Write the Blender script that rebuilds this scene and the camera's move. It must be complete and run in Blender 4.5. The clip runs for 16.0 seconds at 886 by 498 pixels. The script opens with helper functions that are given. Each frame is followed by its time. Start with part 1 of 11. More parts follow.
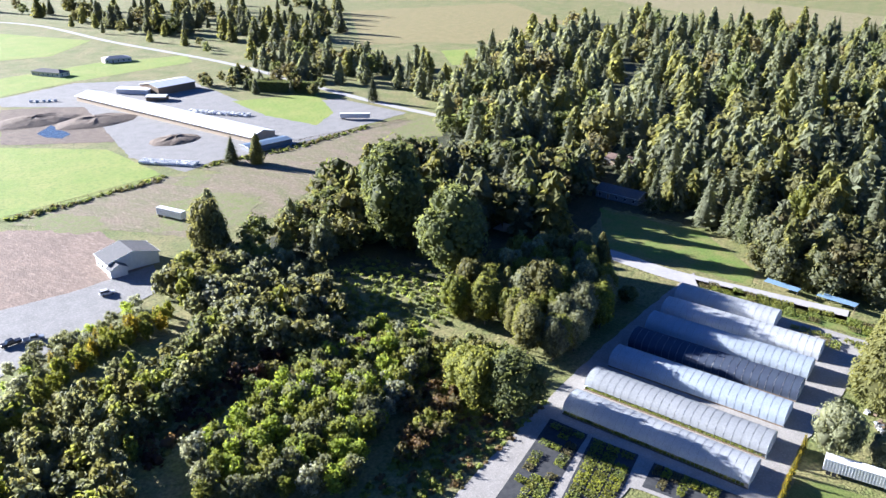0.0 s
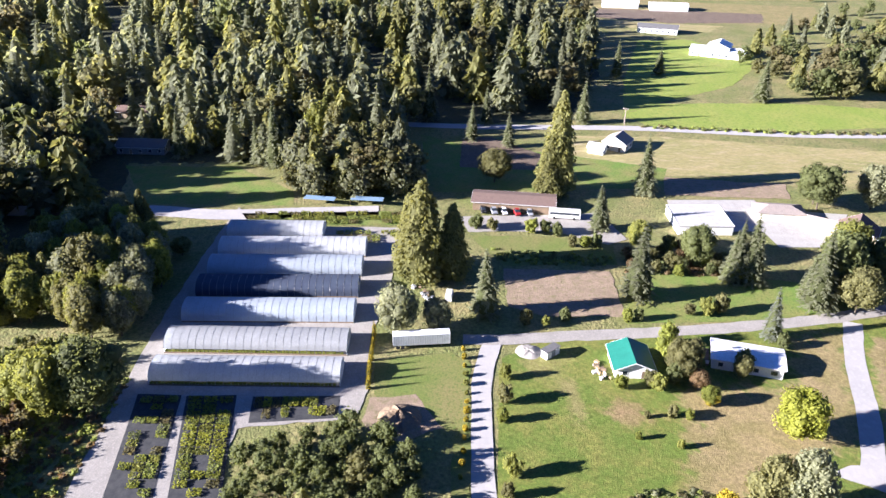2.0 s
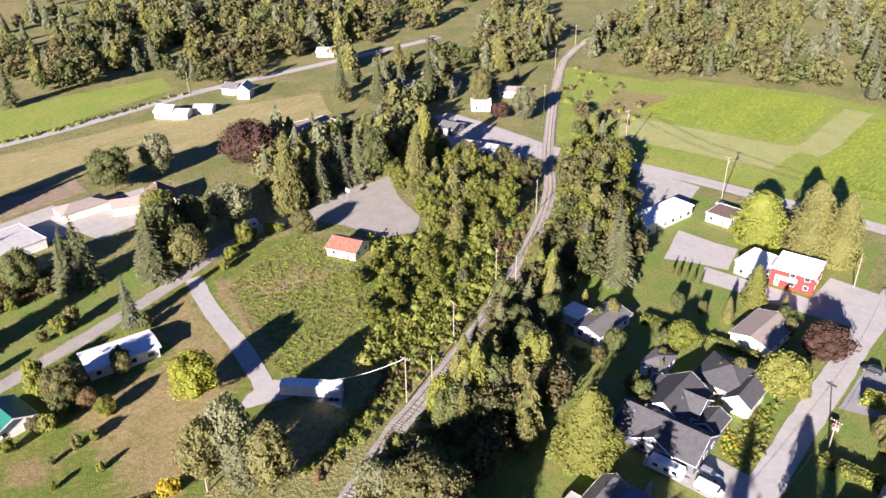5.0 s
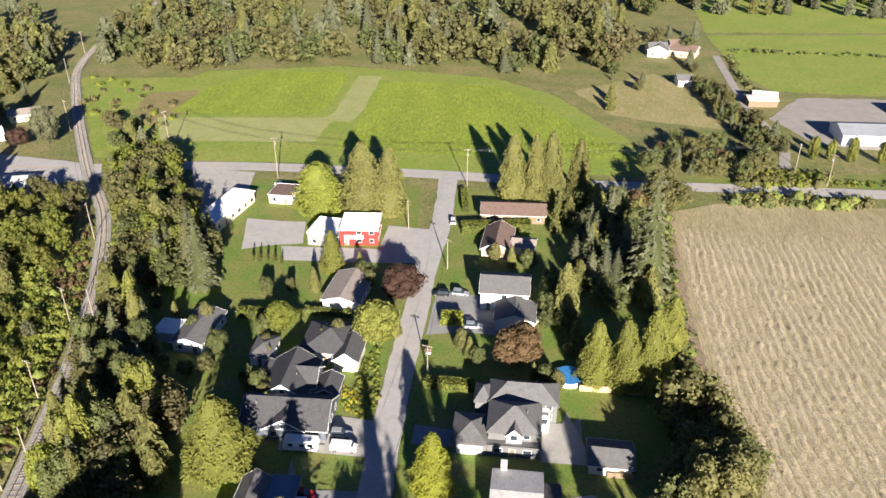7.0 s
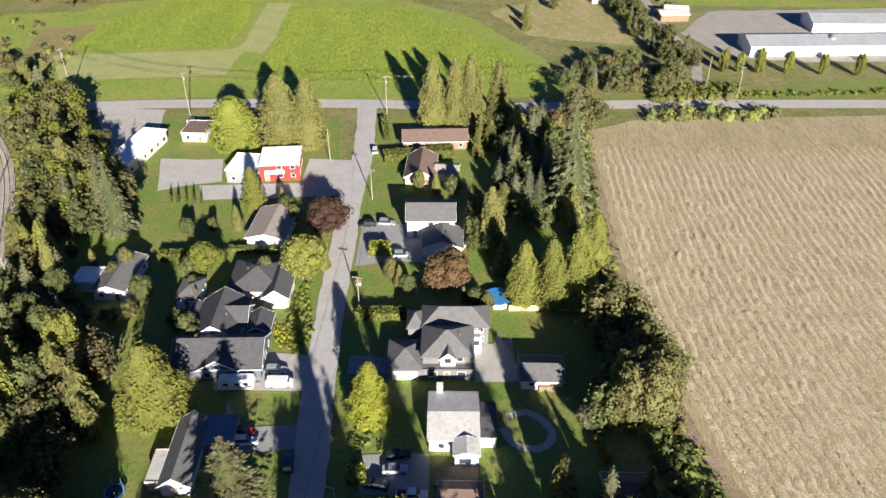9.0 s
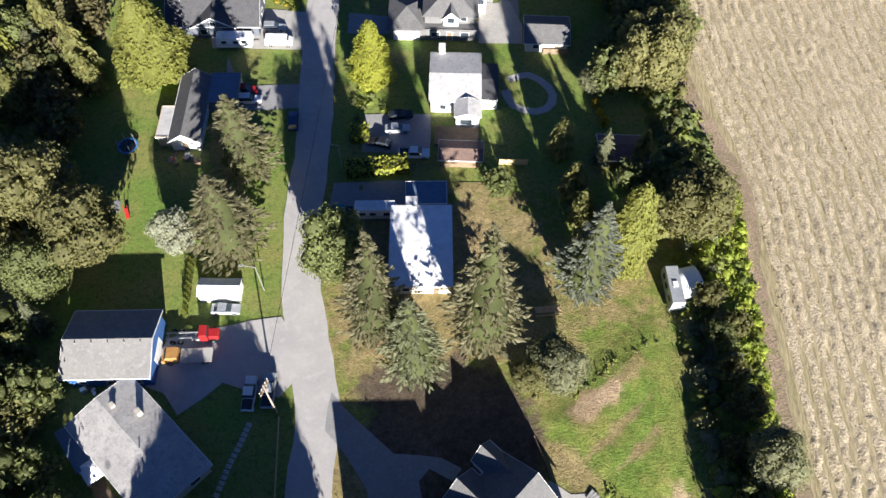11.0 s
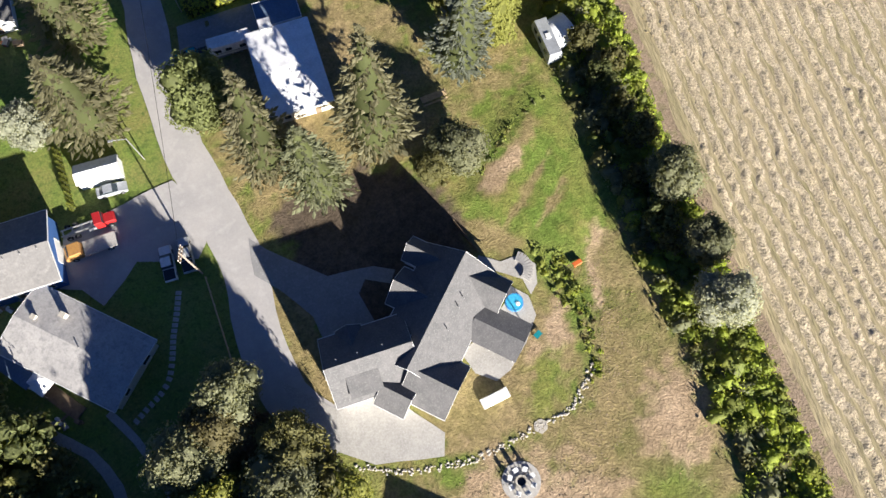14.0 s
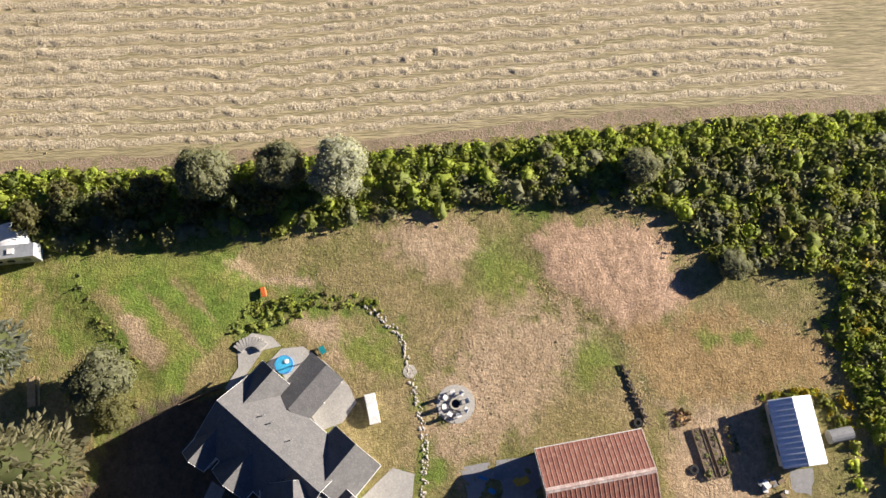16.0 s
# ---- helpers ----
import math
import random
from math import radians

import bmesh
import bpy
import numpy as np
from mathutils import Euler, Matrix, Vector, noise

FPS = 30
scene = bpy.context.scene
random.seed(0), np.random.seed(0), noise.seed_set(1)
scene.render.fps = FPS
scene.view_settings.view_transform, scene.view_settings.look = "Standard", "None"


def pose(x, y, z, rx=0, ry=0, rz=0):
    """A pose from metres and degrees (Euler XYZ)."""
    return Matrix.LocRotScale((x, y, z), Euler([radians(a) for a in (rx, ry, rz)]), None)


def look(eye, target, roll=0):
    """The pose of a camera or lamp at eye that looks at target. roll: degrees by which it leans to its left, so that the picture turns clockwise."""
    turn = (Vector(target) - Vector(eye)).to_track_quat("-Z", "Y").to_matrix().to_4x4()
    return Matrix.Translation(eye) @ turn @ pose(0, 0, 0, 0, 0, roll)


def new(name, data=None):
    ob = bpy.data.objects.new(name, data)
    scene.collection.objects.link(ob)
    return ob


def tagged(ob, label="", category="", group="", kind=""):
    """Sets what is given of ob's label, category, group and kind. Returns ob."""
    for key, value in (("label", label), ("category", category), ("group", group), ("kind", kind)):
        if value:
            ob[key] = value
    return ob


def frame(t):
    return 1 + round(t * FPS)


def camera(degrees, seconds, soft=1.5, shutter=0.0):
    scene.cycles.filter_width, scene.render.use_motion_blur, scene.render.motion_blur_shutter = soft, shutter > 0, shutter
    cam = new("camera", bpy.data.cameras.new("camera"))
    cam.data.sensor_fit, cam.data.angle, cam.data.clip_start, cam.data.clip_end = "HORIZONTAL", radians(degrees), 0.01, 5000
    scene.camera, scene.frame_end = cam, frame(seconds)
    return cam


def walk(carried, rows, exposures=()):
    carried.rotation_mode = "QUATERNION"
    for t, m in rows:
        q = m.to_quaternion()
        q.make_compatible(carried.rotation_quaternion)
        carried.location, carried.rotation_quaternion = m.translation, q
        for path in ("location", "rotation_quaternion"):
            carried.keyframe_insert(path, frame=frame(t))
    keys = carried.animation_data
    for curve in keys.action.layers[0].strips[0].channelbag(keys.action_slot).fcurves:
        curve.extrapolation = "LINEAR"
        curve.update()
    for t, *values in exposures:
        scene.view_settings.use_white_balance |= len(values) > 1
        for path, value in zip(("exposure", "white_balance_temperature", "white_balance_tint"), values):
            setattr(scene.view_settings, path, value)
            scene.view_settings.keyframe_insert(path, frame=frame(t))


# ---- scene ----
cam = camera(59.74, 16.0)
PATH = [
    (0, pose(0, 0, 110, 66.75, -0.77, 130.07)),
    (0.5, pose(0, 0, 110, 66.18, -0.73, 115.81)),
    (1, pose(0, 0, 110, 64.50, -0.54, 101.68)),
    (1.5, pose(0, 0, 110, 62.78, -0.39, 94.05)),
    (2, pose(0, 0, 110, 62.72, -0.41, 94.05)),
    (2.5, pose(0, 0, 110, 62.71, -0.36, 88.66)),
    (3, pose(0, 0, 110, 62.62, -0.25, 82.97)),
    (3.5, pose(0, 0, 110, 62.53, 0.02, 71.23)),
    (4, pose(0, 0, 110, 62.35, 0.16, 60.67)),
    (4.5, pose(0, 0, 110, 62.19, 0.31, 50.81)),
    (5, pose(0, 0, 110, 62.04, 0.47, 40.95)),
    (5.2, pose(0, 0, 110, 61.94, 0.45, 36.90)),
    (5.725, pose(0, 0, 110, 61.78, 0.35, 26.65)),
    (6.25, pose(0, 0, 110, 61.69, 0.23, 17.38)),
    (6.775, pose(0, 0, 110, 61.50, 0.16, 9.36)),
    (7.3, pose(0, 0, 110, 61.05, 0.20, 2.88)),
    (7.5, pose(0, 0, 110, 60.81, 0.25, 0.74)),
    (8, pose(0, 0, 110, 60.26, 0.28, -0.16)),
    (8.2, pose(0, 0, 110, 60.00, 0.30, -0.16)),
    (8.725, pose(0, 0, 110, 57.91, 0.26, -0.08)),
    (9.25, pose(0, 0, 110, 53.48, 0.08, 0.11)),
    (9.775, pose(0, 0, 110, 47.41, -0.14, 0.35)),
    (10.3, pose(0, 0, 110, 40.45, -0.28, 0.55)),
    (10.5, pose(0, 0, 110, 37.72, -0.30, 0.61)),
    (11, pose(0, 0, 110, 31.25, -0.28, 0.70)),
    (11.5, pose(0, 0, 110, 25.65, -0.25, 0.78)),
    (12, pose(0, 0, 110, 21.39, -0.31, 0.88)),
    (12.5, pose(0, 0, 110, 18.83, -0.36, 0.93)),
    (13, pose(0, 0, 110, 16.71, -0.36, -1.00)),
    (13.5, pose(0, 0, 110, 16.68, -0.35, -5.18)),
    (14, pose(0, 0, 110, 16.67, -0.41, -17.31)),
    (14.5, pose(0, 0, 110, 16.72, -0.59, -37.61)),
    (15, pose(0, 0, 110, 16.92, -0.57, -61.30)),
    (15.5, pose(0, 0, 110, 17.07, -0.55, -81.90)),
    (16, pose(0, 0, 110, 17.14, -0.55, -93.94)),
]
# the camera's automatic exposure and white balance drift as it turns away from the light
walk(cam, PATH, [(0.0, 2.44, 5250, 14), (0.5, 2.54, 5300, 16), (1.5, 2.49, 5450, 20), (3.0, 2.31, 5750, 21), (4.0, 2.21, 5950, 23), (5.0, 2.03, 6050, 23), (7.5, 1.69, 6250, 11), (8.2, 1.63, 6250, 11),
                 (10.5, 1.85, 5850, 11), (12.5, 1.99, 5850, 11), (14.0, 1.88, 6000, 11), (15.0, 1.76, 6250, 13), (16.0, 1.66, 6350, 13)])

# ---- light ----
SUN_FROM = radians(-74.5)      # direction the light comes from, seen from above
SUN_UP = radians(17.3)
world = bpy.data.worlds.new("sky")
scene.world = world
world.use_nodes = True
wn = world.node_tree.nodes
sky = wn.new("ShaderNodeTexSky")
sky.sky_type = "NISHITA"
sky.sun_disc = False
sky.sun_elevation = SUN_UP
sky.sun_rotation = radians(90) - SUN_FROM
sky.ozone_density, sky.dust_density = 4.0, 0.4
tint = wn.new("ShaderNodeMix")             # a clear evening sky, bluer than the model's
tint.data_type, tint.blend_type = "RGBA", "MULTIPLY"
tint.inputs[0].default_value = 1.0
tint.inputs[7].default_value = (0.70, 0.93, 1.45, 1)
world.node_tree.links.new(sky.outputs[0], tint.inputs[6])
world.node_tree.links.new(tint.outputs[2], wn["Background"].inputs[0])
wn["Background"].inputs[1].default_value = 0.0175
sun = new("sun", bpy.data.lights.new("sun", "SUN"))
sun.data.energy, sun.data.angle, sun.data.color = 5.0, radians(0.6), (1.0, 0.90, 0.76)
sun.matrix_world = look((400 * math.cos(SUN_FROM), 400 * math.sin(SUN_FROM), 400 * math.tan(SUN_UP)), (0, 0, 0))


# ---- materials ----
def material(name, a, b=None, size=3.0, c=None, size2=0.3, rough=0.85, metal=0.0, bump=0.0, bsize=0.2, vary=0.0, island=0.0, stretch=None, spec=0.3, grain=0.12, gsize=0.3):
    """A surface whose colour wanders from a to b over patches of that size in metres, with flecks of c; vary: by object, island: by loose piece."""
    m = bpy.data.materials.new(name)
    m.use_nodes = True
    n, l = m.node_tree.nodes, m.node_tree.links
    p = n["Principled BSDF"]
    p.inputs["Roughness"].default_value, p.inputs["Metallic"].default_value = rough, metal
    p.inputs["Specular IOR Level"].default_value = spec
    co = n.new("ShaderNodeTexCoord").outputs["Object"]
    if stretch:
        mp = n.new("ShaderNodeMapping")
        mp.inputs["Rotation"].default_value[2] = radians(stretch[0])
        mp.inputs["Scale"].default_value = (1, stretch[1], 1)
        l.new(co, mp.inputs[0])
        co = mp.outputs[0]

    def cloud(s, detail, lo, hi):
        t = n.new("ShaderNodeTexNoise")
        t.inputs["Scale"].default_value, t.inputs["Detail"].default_value, t.inputs["Roughness"].default_value = 1 / s, detail, 0.6
        l.new(co, t.inputs["Vector"])
        r = n.new("ShaderNodeMapRange")
        r.inputs[1].default_value, r.inputs[2].default_value = lo, hi
        l.new(t.outputs["Fac"], r.inputs[0])
        return r.outputs[0]

    def mix(f, x, y):
        k = n.new("ShaderNodeMix")
        k.data_type = "RGBA"
        l.new(f, k.inputs[0])
        for sock, v in ((k.inputs[6], x), (k.inputs[7], y)):
            if isinstance(v, tuple):
                sock.default_value = (*v, 1)
            else:
                l.new(v, sock)
        return k.outputs[2]

    col = mix(cloud(size, 5, 0.35, 0.65), a, b or tuple(x * 0.8 for x in a))
    if c:
        col = mix(cloud(size2, 4, 0.5, 0.7), col, c)
    h = n.new("ShaderNodeHueSaturation")
    r = n.new("ShaderNodeMapRange")
    r.inputs[3].default_value, r.inputs[4].default_value = 1 - grain, 1 + grain
    l.new(cloud(gsize, 3, 0.3, 0.7), r.inputs[0])
    l.new(r.outputs[0], h.inputs["Value"])
    l.new(col, h.inputs["Color"])
    col = h.outputs[0]
    for k, name_ in ((vary, "ShaderNodeObjectInfo"), (island, "ShaderNodeNewGeometry")):
        if k:
            h = n.new("ShaderNodeHueSaturation")
            r = n.new("ShaderNodeMapRange")
            r.inputs[3].default_value, r.inputs[4].default_value = 1 - k, 1 + k
            l.new(n.new(name_).outputs["Random" if k is vary and name_ == "ShaderNodeObjectInfo" else "Random Per Island"], r.inputs[0])
            l.new(r.outputs[0], h.inputs["Value"])
            l.new(col, h.inputs["Color"])
            col = h.outputs[0]
    l.new(col, p.inputs["Base Color"])
    if bump:
        bn = n.new("ShaderNodeBump")
        bn.inputs["Strength"].default_value, bn.inputs["Distance"].default_value = 1.0, bump
        l.new(cloud(bsize, 4, 0.2, 0.8), bn.inputs["Height"])
        l.new(bn.outputs[0], p.inputs["Normal"])
    return m


def leafy(name, a, b, size=2.5, bump=0.0, grain=0.12, glow=(1.60, 1.52, 1.10)):
    """Foliage: flat reflectance with some light passing through the leaf."""
    m = material(name, a, b, size, None, rough=0.7, vary=0.2, island=0.13, spec=0.2, bump=bump, bsize=0.25, grain=grain, gsize=0.35)
    n, l = m.node_tree.nodes, m.node_tree.links
    p = n["Principled BSDF"]
    tr = n.new("ShaderNodeBsdfTranslucent")
    g = n.new("ShaderNodeMix")
    g.data_type, g.blend_type = "RGBA", "MULTIPLY"
    g.inputs[0].default_value = 1.0
    g.inputs[7].default_value = (*glow, 1)
    l.new(p.inputs["Base Color"].links[0].from_socket, g.inputs[6])
    l.new(g.outputs[2], tr.inputs[0])
    k = n.new("ShaderNodeMixShader")
    k.inputs[0].default_value = 0.47
    l.new(p.outputs[0], k.inputs[1])
    l.new(tr.outputs[0], k.inputs[2])
    l.new(k.outputs[0], n["Material Output"].inputs[0])
    return m


TONES = {
    "fir": ("fir_needles", (0.211, 0.218, 0.128), (0.151, 0.167, 0.096)),
    "spruce": ("blue_spruce_needles", (0.182, 0.195, 0.150), (0.134, 0.150, 0.112)),
    "grey_fir": ("grey_green_needles", (0.233, 0.218, 0.128), (0.167, 0.164, 0.089)),
    "bright": ("chartreuse_sprays", (0.323, 0.337, 0.049), (0.237, 0.261, 0.043)),
    "cedar": ("cedar_sprays", (0.235, 0.225, 0.074), (0.147, 0.160, 0.056)),
    "maple": ("maple_leaves", (0.168, 0.187, 0.069), (0.120, 0.141, 0.056)),
    "alder": ("alder_leaves", (0.204, 0.195, 0.077), (0.141, 0.142, 0.059)),
    "olive": ("olive_brown_leaves", (0.196, 0.170, 0.081), (0.139, 0.132, 0.060)),
    "lime": ("yellow_green_leaves", (0.253, 0.257, 0.061), (0.176, 0.197, 0.049)),
    "gold": ("golden_leaves", (0.425, 0.332, 0.030), (0.306, 0.264, 0.030)),
    "willow": ("silvery_leaves", (0.244, 0.248, 0.146), (0.163, 0.177, 0.092)),
    "plum": ("dark_red_leaves", (0.105, 0.058, 0.045), (0.080, 0.055, 0.036)),
    "rust": ("rusty_brown_leaves", (0.198, 0.129, 0.069), (0.146, 0.112, 0.052)),
    "hedge": ("hedge_leaves", (0.245, 0.266, 0.051), (0.174, 0.200, 0.042)),
    "bramble": ("bramble_leaves", (0.253, 0.287, 0.072), (0.183, 0.220, 0.059)),
    "straw": ("loose_straw", (0.420, 0.355, 0.235), (0.340, 0.280, 0.175)),
    "stalk": ("cut_dry_stalks", (0.483, 0.352, 0.236), (0.378, 0.263, 0.168)),
    "silver": ("silver_willow_leaves", (0.357, 0.365, 0.281), (0.255, 0.272, 0.187)),
    "fern": ("bright_fern_leaves", (0.345, 0.400, 0.060), (0.250, 0.315, 0.050)),
}
LEAF = {k: leafy(n, a, b) for k, (n, a, b) in TONES.items()}
# leaf tones darkened for deeper in a crown: the shade put into the colour
INNER_SHADE = {k: leafy("inner_" + n, tuple(0.80 * q for q in a), tuple(0.68 * q for q in b), 0.8, 0.25, 0.35) for k, (n, a, b) in TONES.items()}
# dark tone for conifer and hedge cores: shade between sprays put into colour
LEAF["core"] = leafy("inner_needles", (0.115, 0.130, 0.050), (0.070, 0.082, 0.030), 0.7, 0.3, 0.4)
BARK = material("bark", (0.12, 0.095, 0.07), (0.07, 0.055, 0.042), 0.6, rough=0.95, bump=0.03)
